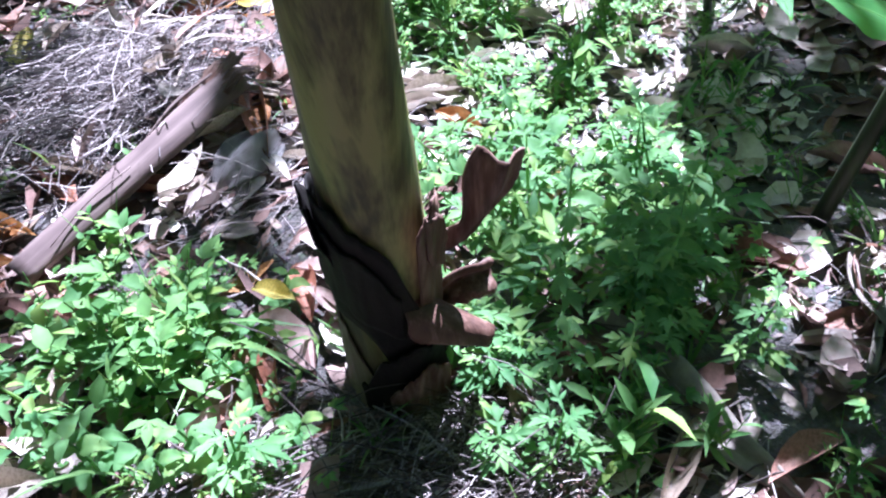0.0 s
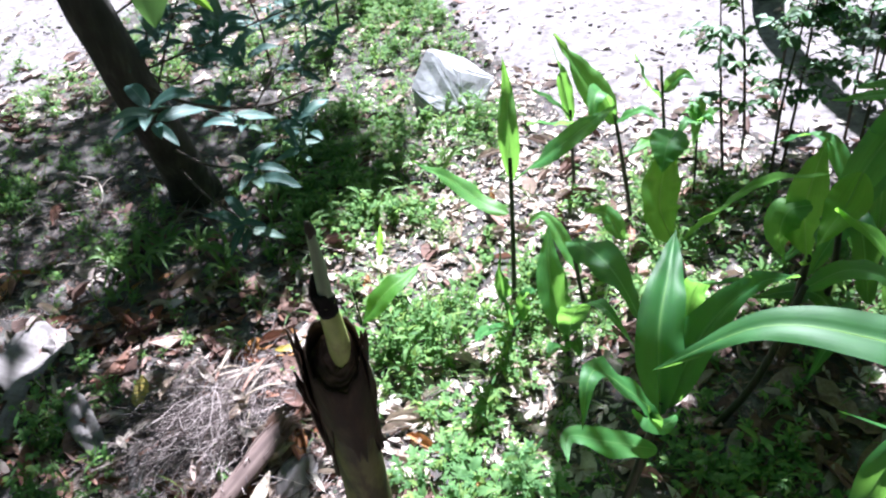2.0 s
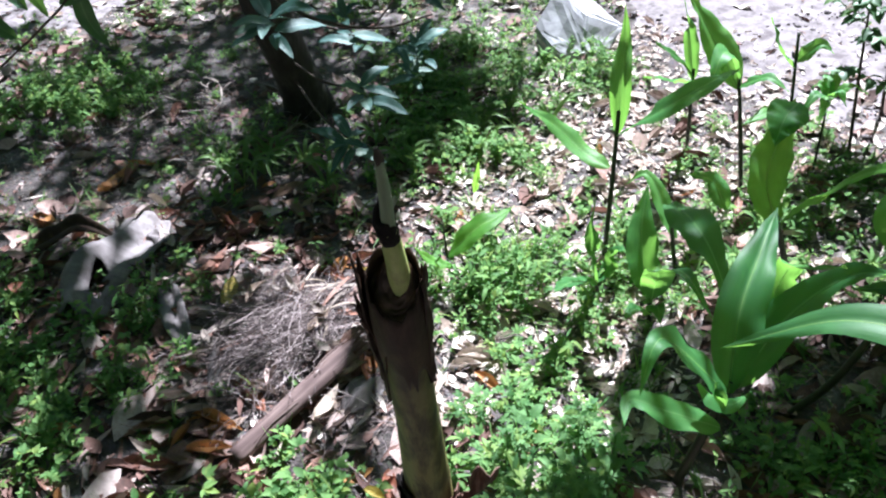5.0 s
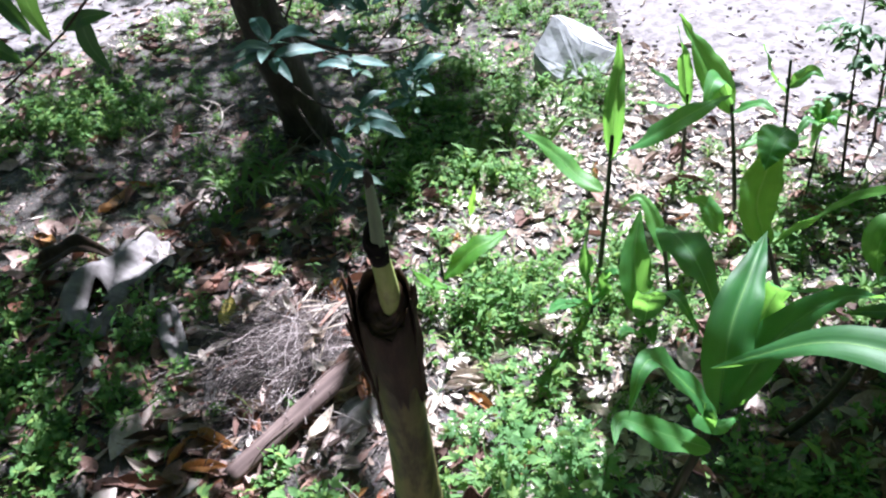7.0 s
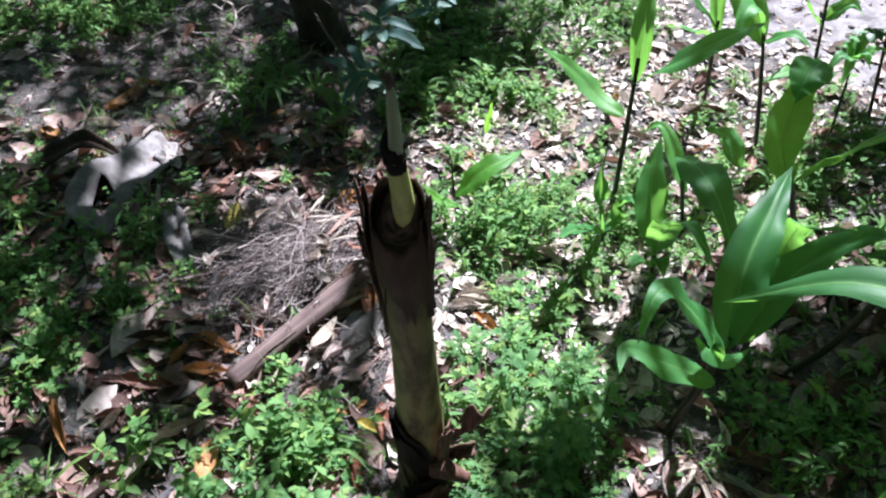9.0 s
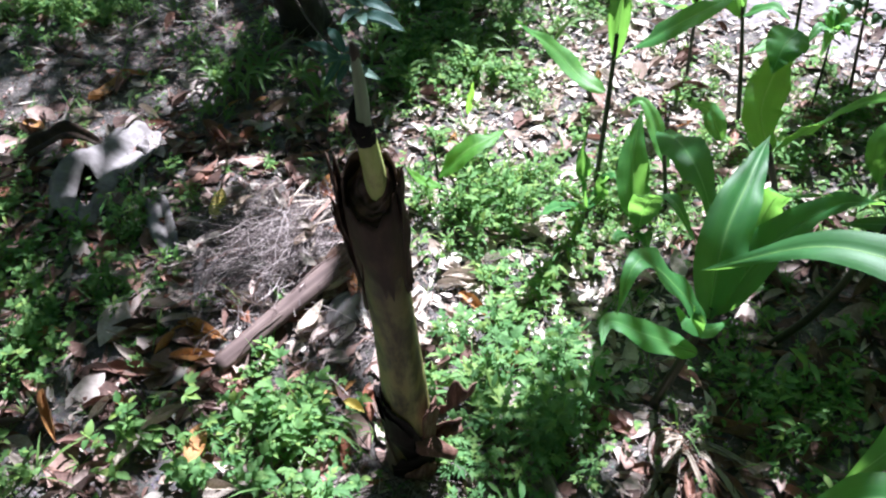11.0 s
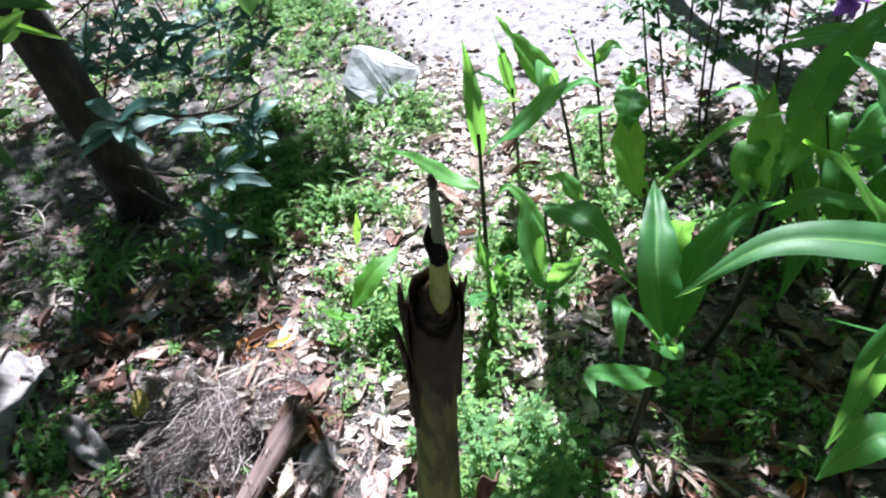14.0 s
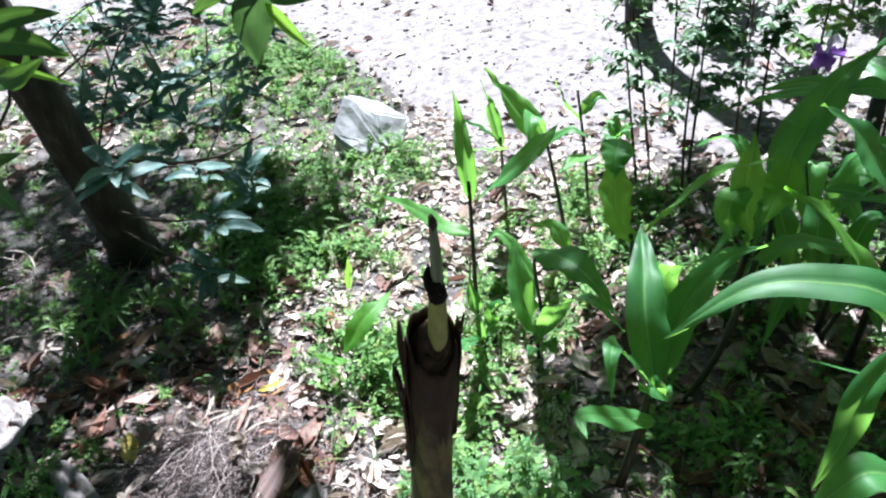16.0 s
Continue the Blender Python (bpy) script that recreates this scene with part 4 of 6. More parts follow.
twig(branch, [(-1.08, 2.0, 1.9), (-0.9, 1.2, 1.6), (-0.62, 0.75, 1.42), (-0.53, 0.6, 1.31)], 0.007)
for pts, w in (([(-0.53, 0.6, 1.31), (-0.46, 0.6, 1.295), (-0.413, 0.6, 1.268)], 0.034), ([(-0.53, 0.6, 1.31), (-0.46, 0.6, 1.325), (-0.407, 0.6, 1.321)], 0.028), ([(-0.53, 0.6, 1.30), (-0.47, 0.6, 1.262), (-0.415, 0.6, 1.229)], 0.012),
               ([(-0.53, 0.61, 1.31), (-0.58, 0.64, 1.30), (-0.63, 0.66, 1.26)], 0.03), ([(-0.53, 0.55, 1.29), (-0.464, 0.50, 1.288), (-0.420, 0.50, 1.303)], 0.028)):
    # the narrowest leaf has its backlight put into the colour
    part("leaf", blade_mesh("leaf", local(branch, pts), w, LIT_LEAF if w < 0.02 else NEAR_LEAF, 0.25, 0.05, 12, 6, seed=w * 80, face=HANG), branch)
branch = thing("overhanging_branch", (-0.75, 0.9, 1.0), "drooping twig with dark oval leaves", "branch")
twig(branch, [(-1.02, 1.95, 1.6), (-0.9, 1.3, 1.45), (-0.62, 0.95, 1.22), (-0.576, 0.9, 1.141), (-0.687, 0.9, 1.014), (-0.853, 0.9, 0.898)], 0.004)
for pts, w in (([(-0.60, 0.9, 1.12), (-0.66, 0.9, 1.115), (-0.702, 0.9, 1.124)], 0.03), ([(-0.69, 0.9, 1.12), (-0.65, 0.9, 1.105), (-0.610, 0.9, 1.080)], 0.034), ([(-0.735, 0.9, 1.105), (-0.745, 0.9, 1.05), (-0.727, 0.9, 0.985)], 0.034), ([(-0.66, 0.9, 1.03), (-0.66, 0.9, 0.98), (-0.638, 0.9, 0.931)], 0.033),
               ([(-0.74, 0.8, 1.215), (-0.68, 0.8, 1.225), (-0.617, 0.8, 1.227)], 0.035), ([(-0.7, 0.9, 1.01), (-0.65, 0.9, 1.03), (-0.60, 0.9, 1.035)], 0.028), ([(-0.58, 0.9, 1.14), (-0.55, 0.9, 1.16), (-0.53, 0.9, 1.20)], 0.02), ([(-0.80, 0.9, 0.95), (-0.84, 0.9, 0.99), (-0.86, 0.9, 1.05)], 0.03), ([(-0.76, 0.9, 1.0), (-0.81, 0.92, 1.06), (-0.83, 0.92, 1.12)], 0.03)):
    part("leaf", blade_mesh("leaf", local(branch, pts), w, NEAR_LEAF, 0.25, 0.05, 12, 6, seed=w * 70, face=HANG), branch)


def oval(l, w, n=4, bend=0.25, fold=0.3):
    """A small leaf lying along x, as triangles-free quads."""
    v, f = [], []
    for i in range(n + 1):
        t = i / n
        h = 0.5 * w * (math.sin(math.pi * t ** 0.8) ** 0.8 if 0 < t < 1 else 0.06)
        z = l * bend * (t - 1.4 * t * t)
        for u in (-1, 0, 1):
            v.append((l * t, u * h, z + abs(u) * h * fold))
    for i in range(n):
        for k in range(2):
            f.append((3 * i + k, 3 * i + 3 + k, 3 * i + 4 + k, 3 * i + 1 + k))
    return np.array(v), np.array(f)


def join(parts):
    vs, fs, b = [], [], 0
    for v, f in parts:
        vs.append(v)
        fs.append(f + b)
        b += len(v)
    return np.vstack(vs), np.vstack(fs)


def thin_stem(p, q, r):
    p, q = np.array(p), np.array(q)
    d = q - p
    a = np.cross(d, (0.3, 1.0, 0.2))
    a *= r / np.linalg.norm(a)
    b = np.cross(d, a)
    b *= r / np.linalg.norm(b)
    v = [p + a, p - 0.5 * a + 0.87 * b, p - 0.5 * a - 0.87 * b, q + 0.5 * a, q - 0.25 * a + 0.4 * b, q - 0.25 * a - 0.4 * b]
    return np.array(v), np.array([(0, 1, 4, 3), (1, 2, 5, 4), (2, 0, 3, 5)])


def weed_template(kind, r):
    bits = []
    if kind == "oval":
        for s in range(r.randint(3, 6)):
            a = r.uniform(0, 6.28)
            h, out = r.uniform(0.015, 0.07), r.uniform(0.01, 0.05)
            tip = np.array((math.cos(a) * out, math.sin(a) * out, h))
            bits.append(thin_stem((0, 0, 0), tip, 0.0009))
            for k in range(r.randint(2, 5)):
                t = 0.35 + 0.65 * k / 4
                for sgn in (0, math.pi):
                    l = r.uniform(0.008, 0.021)
                    v, f = oval(l, l * r.uniform(0.42, 0.66), 3, r.uniform(0.0, 0.4))
                    bits.append((v @ turn(a + sgn + k * 1.57 + r.uniform(-0.5, 0.5), r.uniform(-0.4, 0.4), r.uniform(-0.9, 0.4)).T + tip * t, f))
    elif kind == "lance":
        for s in range(r.randint(3, 6)):
            a = r.uniform(0, 6.28)
            h, out = r.uniform(0.03, 0.10), r.uniform(0.01, 0.045)
            tip = np.array((math.cos(a) * out, math.sin(a) * out, h))
            bits.append(thin_stem((0, 0, 0), tip, 0.0009))
            for k in range(r.randint(4, 7)):
                l = r.uniform(0.015, 0.036)
                v, f = oval(l, l * r.uniform(0.16, 0.30), 3, r.uniform(0.0, 0.5))
                bits.append((v @ turn(a + k * 2.4 + r.uniform(-0.5, 0.5), r.uniform(-0.4, 0.4), r.uniform(-1.0, 0.3)).T + tip * (0.3 + 0.7 * k / 6), f))
    elif kind == "cleft":
        for s in range(r.randint(4, 7)):
            a = r.uniform(0, 6.28)
            h, out = r.uniform(0.02, 0.09), r.uniform(0.015, 0.05)
            tip = np.array((math.cos(a) * out, math.sin(a) * out, h))
            bits.append(thin_stem((0, 0, 0), tip, 0.0008))
            lift = r.uniform(-0.5, 0.3)
            for k in (-1.25, -0.62, 0, 0.62, 1.25):
                l = r.uniform(0.012, 0.022) * (1.15 - 0.25 * abs(k))
                v, f = oval(l, l * 0.42, 3, 0.15)
                bits.append((v @ turn(a + k, 0, lift + r.uniform(-0.2, 0.2)).T + tip, f))
    else:
        for s in range(r.randint(6, 11)):
            a = r.uniform(0, 6.28)
            l = r.uniform(0.04, 0.13)
            v, f = oval(l, r.uniform(0.003, 0.007), 4, 0.5, 0.4)
            bits.append((v @ turn(a, 0, -r.uniform(0.4, 1.2)).T, f))
    return join(bits)


rr = random.Random(3)
WEEDS = [weed_template("oval", rr) for _ in range(6)] + [weed_template("cleft", rr) for _ in range(5)] + [weed_template("lance", rr) for _ in range(6)]
GRASSES = [weed_template("grass", rr) for _ in range(7)]


def weed_kind(x, y):
    """Which weeds grow where: oval ones in front on one side, cleft and narrow ones on the other."""
    odds = (0.7, 0.85) if x < -0.15 and y < 1.0 else ((0.04, 0.65) if y < 1.05 and x < 0.5 else (0.3, 0.6))
    k = rng.random() + 0.35 * noise.noise((x * 5, y * 5, 2.0))
    return int(rng.integers(6)) if k < odds[0] else (6 + int(rng.integers(5)) if k < odds[1] else 11 + int(rng.integers(6)))


patches = []


def patch(x, y, r, d):
    patches.append((x, y, r, d))


patch(0.01, 1.31, 0.16, 1.0)
patch(-0.00, 1.04, 0.16, 0.7)
patch(0.08, 0.90, 0.15, 0.7)
patch(0.00, 0.81, 0.12, 0.7)
patch(-0.41, 0.76, 0.14, 1.0)
patch(-0.48, 0.59, 0.16, 1.0)
patch(-0.59, 0.55, 0.12, 1.0)
patch(-0.31, 0.61, 0.14, 1.0)
patch(-1.21, 1.00, 0.16, 0.8)
patch(-1.09, 0.78, 0.18, 0.9)
patch(-0.96, 0.64, 0.18, 0.9)
patch(-0.94, 0.99, 0.12, 0.8)
patch(-0.93, 0.48, 0.20, 0.9)
patch(-0.26, 1.95, 0.25, 0.9)
patch(-0.31, 2.49, 0.30, 1.0)
patch(-0.28, 2.24, 0.24, 0.9)
patch(-0.99, 2.00, 0.18, 0.8)
patch(-0.05, 1.34, 0.16, 0.9)
patch(-0.10, 1.52, 0.16, 0.7)
patch(-1.81, 2.49, 0.30, 1.0)
patch(-1.87, 2.23, 0.30, 0.9)
patch(0.25, 0.81, 0.14, 0.7)
patch(0.16, 0.68, 0.14, 0.7)
patch(0.26, 1.32, 0.15, 0.6)
patch(0.40, 1.38, 0.20, 0.7)
patch(0.63, 0.90, 0.25, 0.5)
patch(0.72, 0.77, 0.20, 0.5)
patch(-0.19, 3.94, 0.50, 0.9)
patch(0.18, 3.85, 0.50, 0.7)
patch(-0.27, 3.25, 0.40, 0.6)
patch(-2.06, 3.67, 0.80, 0.25)
patch(-0.85, 3.4, 0.5, 0.5)
patch(-0.34, 0.60, 0.10, 1.0)
patch(0.03, 0.65, 0.08, 0.7)
patch(0.07, 0.74, 0.10, 0.7)
patch(0.68, 1.67, 0.20, 0.8)
patch(0.88, 1.90, 0.30, 0.8)
patch(1.16, 1.33, 0.30, 0.8)
patch(0.84, 1.23, 0.20, 0.7)
patch(-0.15, 1.28, 0.10, 1.0)
patch(0.16, 0.95, 0.15, 0.7)
patch(-0.01, 3.29, 0.30, 1.0)
patch(0.11, 2.52, 0.25, 0.8)
patch(0.19, 3.87, 0.35, 1.0)
patch(-0.08, 3.61, 0.30, 1.0)
patch(0.41, 3.26, 0.20, 0.8)
patch(-0.35, 2.60, 0.30, 1.0)
patch(-0.24, 2.16, 0.25, 1.0)
patch(-1.79, 3.38, 0.40, 0.4)
patch(-2.16, 3.07, 0.40, 0.4)
patch(-1.59, 2.32, 0.25, 0.8)


def clear(x, y):
    """False where bare things lie: the stem, the straw heap, the path."""
    if (x + 0.112) ** 2 + (y - 0.575) ** 2 < 0.055 ** 2 or (on_path(x, y) and (x > -0.9 or rng.random() < 0.75)):
        return False
    if ((x + 0.08) / 0.07) ** 2 + ((y - 0.98) / 0.16) ** 2 < 1 or ((x + 0.30) / 0.13) ** 2 + ((y - 0.90) / 0.16) ** 2 < 1:
        return False
    return ((x + 0.55) / 0.22) ** 2 + ((y - 1.15) / 0.17) ** 2 > 1


def place(x, y, s, tilt=0.2):
    return turn(rng.uniform(0, 6.28), rng.uniform(-tilt, tilt), rng.uniform(-tilt, tilt), s), np.array((x, y, gz(x, y) - 0.003))


weeds, blades, singles, kinds = [], [], [], []


def lobed_leaf(l, r):
    """A cleft leaf: an end lobe and two pairs of side lobes."""
    bits = [oval(l * 0.6, l * 0.20, 4, 0.3)]
    bits[0] = (bits[0][0] + (l * 0.4, 0, 0), bits[0][1])
    bits.append(oval(l * 0.5, l * 0.09, 3, 0.1))
    for at, size, a in ((0.30, 0.30, 0.85), (0.52, 0.36, 0.65)):
        for sgn in (-1, 1):
            v, f = oval(l * size * r.uniform(0.8, 1.2), l * 0.13, 3, 0.2)
            bits.append((v @ turn(sgn * a, 0.15 * sgn, 0).T + (l * at, 0, 0), f))
    return join(bits)


def tall_weed(x, y, h, seed, slim=0.5, big=1.0):
    """An upright weed with leaf pairs on one stem."""
    r = random.Random(seed)
    e = thing("tall_weed", (x, y, gz(x, y) - 0.004), "leafy upright green weed beside the stem", "weed", "tall weeds")
    top = np.array((r.uniform(-0.04, 0.04), r.uniform(-0.04, 0.02), h))
    v, f = tube([np.zeros(3), top * 0.5 + (r.uniform(-0.01, 0.01), 0, 0), top], [0.0022, 0.0018, 0.001], 8, 6)
    part("stem", mesh_of("stem", v, f, HERB), e)
    a = r.uniform(0, 3)
    nodes = 4 if slim > 0.4 else 7
    for k in range(nodes):
        c = top * (0.3 + 0.7 * k / (nodes - 1))
        a += 1.4
        for sgn in (0, math.pi):
            l = r.uniform(0.02, 0.036) * (1.15 - 0.5 * k / nodes) * (1.0 if slim > 0.4 else 1.25) * big
            d = np.array((math.cos(a + sgn), math.sin(a + sgn), 0.0))
            if slim < 0.45:
                v, f = lobed_leaf(l * 1.25, r)
                part("leaf", mesh_of("leaf", v @ turn(a + sgn, r.uniform(-0.3, 0.3), r.uniform(-0.5, 0.35)).T + c, f, HERB), e)
                continue
            part("leaf", blade_mesh("leaf", [c, c + d * l * 0.5 + (0, 0, l * 0.22), c + d * l + (0, 0, l * r.uniform(-0.25, 0.2))], l * slim * r.uniform(0.85, 1.2), HERB, 0.3, 0.15, 7, 4, seed=k + seed), e)


for k in range(9):
    tall_weed(-0.38 + 0.16 * math.sin(k * 2.4), 0.57 + 0.13 * math.cos(k * 1.7), 0.04 + 0.04 * abs(math.sin(k)), k)
for k in range(14):
    tall_weed(0.06 + 0.14 * math.sin(k * 2.4), 0.74 + 0.18 * math.cos(k * 1.9), 0.05 + 0.10 * abs(math.sin(k * 1.3)), 60 + k, 0.24, 1.15)
for k in range(8):
    tall_weed(0.07 + 0.08 * math.sin(k * 2.4), 0.535 + 0.085 * math.cos(k * 1.9), 0.04 + 0.07 * abs(math.sin(k * 1.7)), 130 + k, 0.26)
for k in range(12):
    tall_weed(-0.41 + 0.17 * math.sin(k * 2.9 + 1.0), 0.53 + 0.13 * math.cos(k * 2.1), 0.04 + 0.05 * abs(math.sin(k * 1.1)), 500 + k, 0.55, 1.0 + 0.3 * math.sin(k * 1.9))
for k in range(7):
    tall_weed(0.10 + 0.14 * math.sin(k * 2.7), 0.68 + 0.15 * math.cos(k * 1.8), 0.05 + 0.07 * abs(math.sin(k * 1.4)), 560 + k, 0.40, 1.2 + 0.3 * math.sin(k * 2.3))
for x, y, h in ((0.06, 0.70, 0.16), (0.10, 0.66, 0.12), (0.19, 0.70, 0.13), (-0.27, 0.47, 0.09), (-0.50, 0.55, 0.08), (0.15, 0.80, 0.12)):
    tall_weed(x, y, h, int(900 + 100 * x + 70 * y), 0.42, 1.5)
for k, (x, y, h) in enumerate(((0.17, 0.80, 0.13), (0.10, 0.74, 0.12), (0.21, 0.73, 0.10), (0.05, 0.82, 0.10), (0.14, 0.64, 0.09))):
    tall_weed(x, y, h, 980 + k, 0.46, 1.6)
for x, y, r in ((-1.32, 1.12, 0.16), (-1.50, 1.30, 0.18), (-1.0, 1.12, 0.10), (-0.98, 1.28, 0.09), (-1.6, 1.05, 0.25), (-1.05, 0.92, 0.14), (-0.86, 0.98, 0.10), (-1.2, 0.8, 0.2)):
    patch(x, y, r, 0.8)
patch(0.80, 0.74, 0.20, 0.6)
patch(0.62, 0.80, 0.16, 0.5)
patch(0.12, 1.15, 0.20, 0.5)
patch(0.02, 1.50, 0.16, 0.5)
patch(0.30, 1.55, 0.20, 0.35)
patch(0.10, 0.52, 0.09, 0.8)
patch(0.17, 0.60, 0.08, 0.7)
for (x, y, r, d) in patches:
    for k in range(int((950 if y < 1.1 else 1500) * d * r * r) + 4):
        q = np.array((x, y)) + rng.normal(0, r * 0.5, 2)
        if noise.noise((q[0] * 9, q[1] * 9, 7.0)) < (0.08 if -0.68 < q[0] < -0.15 and q[1] < 1.1 else (0.02 if q[1] < 1.2 else -0.12)):
            continue
        if not clear(*q) or (q[1] > 2.7 and rng.random() < 0.45 + 0.9 * noise.noise((q[0] * 3, q[1] * 3, 1.0))):
            continue
        s = rng.uniform(0.75, 1.4) * (1.35 if q[0] < -0.15 and q[1] < 0.75 else 1.0)
        if rng.random() < 0.22:
            blades.append(place(q[0], q[1], s * 0.7))
        elif len(singles) < 290 and y < 2.0 and rng.random() < 0.2:
            singles.append(place(q[0], q[1], s * 1.1))
        else:
            weeds.append(place(q[0], q[1], s))
            kinds.append(weed_kind(*q))
for k in range(2600):
    x, y = rng.uniform(-2.5, 2.2), rng.uniform(0.2, 4.5)
    if clear(x, y):
        if rng.random() < 0.7:
            weeds.append(place(x, y, rng.uniform(0.35, 0.9)))
            kinds.append(weed_kind(x, y))
        else:
            blades.append(place(x, y, rng.uniform(0.35, 0.9)))
tagged(new("weeds", many("weeds", WEEDS, weeds, WEED, kinds)), "low green weeds with small oval and cleft leaves", "weeds", "", "stuff")
tagged(new("grass", many("grass", GRASSES, blades, GRASS)), "thin tufts of green grass between leaf litter", "grass", "", "stuff")
weed_meshes = [many("weed", [w], [(np.eye(3), np.zeros(3))], WEED) for w in WEEDS]
for m3, at in singles:
    ob = new("weed", weed_meshes[weed_kind(at[0], at[1])])
    ob.matrix_world = Matrix.Translation(at) @ Matrix(m3.tolist()).to_4x4()
    tagged(ob, "small green weed growing through dead leaves", "weed", "weeds round the stem")


def strap_tuft(x, y, count, length, seed):
    r = random.Random(seed)
    e = thing("grass_tuft", (x, y, gz(x, y) - 0.005), "tuft of arching strap-shaped grass leaves", "grass tuft", "grass tufts")
    for k in range(count):
        a = 6.28 * k / count + r.uniform(-0.4, 0.4)
        l = length * r.uniform(0.6, 1.1)
        d = np.array((math.cos(a), math.sin(a), 0.0))
        part("leaf", blade_mesh("leaf", [np.zeros(3), d * l * 0.4 + (0, 0, l * 0.55), d * l * 0.85 + (0, 0, l * r.uniform(0.2, 0.6))], 0.016, GRASS, 0.6, 0.05, 9, 4, seed=k), e)


strap_tuft(-0.90, 1.82, 10, 0.20, 1)
strap_tuft(-0.98, 1.90, 7, 0.15, 2)
strap_tuft(-0.62, 1.80, 7, 0.12, 3)
strap_tuft(-0.70, 0.55, 6, 0.10, 4)
for k in range(14):
    strap_tuft(-0.95 + 0.075 * k + 0.05 * math.sin(k * 2.1), 1.72 + 0.22 * abs(math.sin(k * 1.3)) + 0.02 * k, 7 + k % 4, 0.09 + 0.07 * abs(math.sin(k * 0.8)), 10 + k)


# ---- dead leaves ----
def dead_template(curl, cup, wob, seed, n=8, m=4, wide=0.36):
    v, f = [], []
    for i in range(n + 1):
        t = i / n
        h = 0.5 * wide * (math.sin(math.pi * t ** 0.9) ** 0.8 if 0 < t < 1 else 0.03)
        for k in range(m + 1):
            u = k / m * 2 - 1
            z = curl * (t - 0.5) ** 2 + cup * abs(u) ** 1.5 * h + wob * noise.noise((t * 3 + seed, u * 1.2, seed))
            v.append((t - 0.5, u * h * (1 - 0.3 * abs(cup)), z))
    v = np.array(v)
    v[:, 2] -= v[:, 2].min()
    return v, np.array([(i * (m + 1) + k, (i + 1) * (m + 1) + k, (i + 1) * (m + 1) + k + 1, i * (m + 1) + k + 1) for i in range(n) for k in range(m)])


DEADS = [dead_template(c, u, w, s) for c, u, w, s in ((0.25, 0.5, 0.06, 1), (0.5, 0.2, 0.08, 2), (-0.2, 0.9, 0.05, 3), (0.15, 1.3, 0.06, 4), (0.7, 0.6, 0.1, 5), (-0.35, 0.2, 0.1, 6))]
SMALL = [dead_template(c, u, w, s, 4, 2, wd) for c, u, w, s, wd in ((0.25, 0.5, 0.10, 1, 0.36), (0.5, 0.2, 0.12, 2, 0.5), (-0.2, 0.9, 0.08, 3, 0.28), (0.15, 1.3, 0.10, 4, 0.4), (0.1, 0.3, 0.15, 7, 0.62), (0.8, 0.4, 0.1, 8, 0.3), (0.0, 0.2, 0.05, 9, 0.12))]
leaf_words = {"b": "curled brown dead leaf on the ground", "o": "orange-brown dead leaf on the ground", "r": "russet dead leaf on the ground", "w": "bleached pale dead leaf on the ground", "g": "grey weathered dead leaf on the ground", "y": "yellow fallen leaf on the litter"}
leaf_meshes = {k: [many("dead_leaf", [t], [(np.eye(3), np.zeros(3))], DEAD[k]) for t in DEADS] for k in DEAD}
tally = [0]


def dead_leaf(x, y, angle, length, tone, lift=0.004):
    k = tally[0]
    tally[0] += 1
    ob = new("dead_leaf", leaf_meshes[tone][(k * 5 + int(length * 1000)) % 6])
    ob.matrix_world = pose(x, y, gz(x, y) + lift, 12 * math.sin(k * 1.7), 9 * math.sin(k * 2.3), angle) @ Matrix.Diagonal((length, length * (0.85 + 0.25 * math.sin(k * 0.9)) * (1.5 if tone == "y" else 1.0), length, 1))
    return tagged(ob, leaf_words[tone], "dead leaf", "dead leaves")


dead_leaf(-1.333, 1.807, 74, 0.154, 'o')
dead_leaf(-1.340, 1.676, 3, 0.108, 'w')
dead_leaf(-1.477, 1.604, -27, 0.122, 'o')
dead_leaf(-1.388, 1.610, 50, 0.076, 'b')
dead_leaf(-0.860, 1.378, 72, 0.170, 'b')
dead_leaf(-0.859, 1.566, -49, 0.170, 'b')
dead_leaf(-0.969, 1.589, 11, 0.100, 'b')
dead_leaf(-0.690, 1.659, -48, 0.153, 'w')
dead_leaf(-0.810, 1.801, 30, 0.049, 'o')
dead_leaf(-0.529, 1.672, 78, 0.148, 'b')
dead_leaf(-0.746, 1.244, 97, 0.112, 'y', 0.03)
dead_leaf(-1.002, 1.091, 98, 0.170, 'b')
dead_leaf(-1.007, 0.956, 84, 0.148, 'b')
dead_leaf(-0.822, 0.921, 11, 0.122, 'b')
dead_leaf(-0.753, 0.982, -3, 0.102, 'b')
dead_leaf(-0.673, 0.837, -2, 0.123, 'o')
dead_leaf(-0.761, 0.718, -2, 0.126, 'b')
dead_leaf(-0.548, 0.728, -48, 0.144, 'b')
dead_leaf(-0.631, 0.723, 38, 0.085, 'r')
dead_leaf(-0.818, 0.629, 24, 0.093, 'b')
dead_leaf(-0.892, 0.566, -55, 0.143, 'o', 0.03)
dead_leaf(-0.647, 0.590, 38, 0.108, 'w', 0.03)
dead_leaf(-0.686, 0.509, 64, 0.108, 'w', 0.03)
dead_leaf(-0.559, 0.534, 99, 0.118, 'o', 0.03)
dead_leaf(-0.479, 0.442, -0, 0.092, 'w', 0.03)
dead_leaf(-0.806, 0.432, -19, 0.128, 'b')
dead_leaf(-0.408, 0.430, -0, 0.080, 'b')
dead_leaf(-1.064, 0.734, 25, 0.084, 'b')
dead_leaf(-1.113, 0.818, 96, 0.115, 'b')
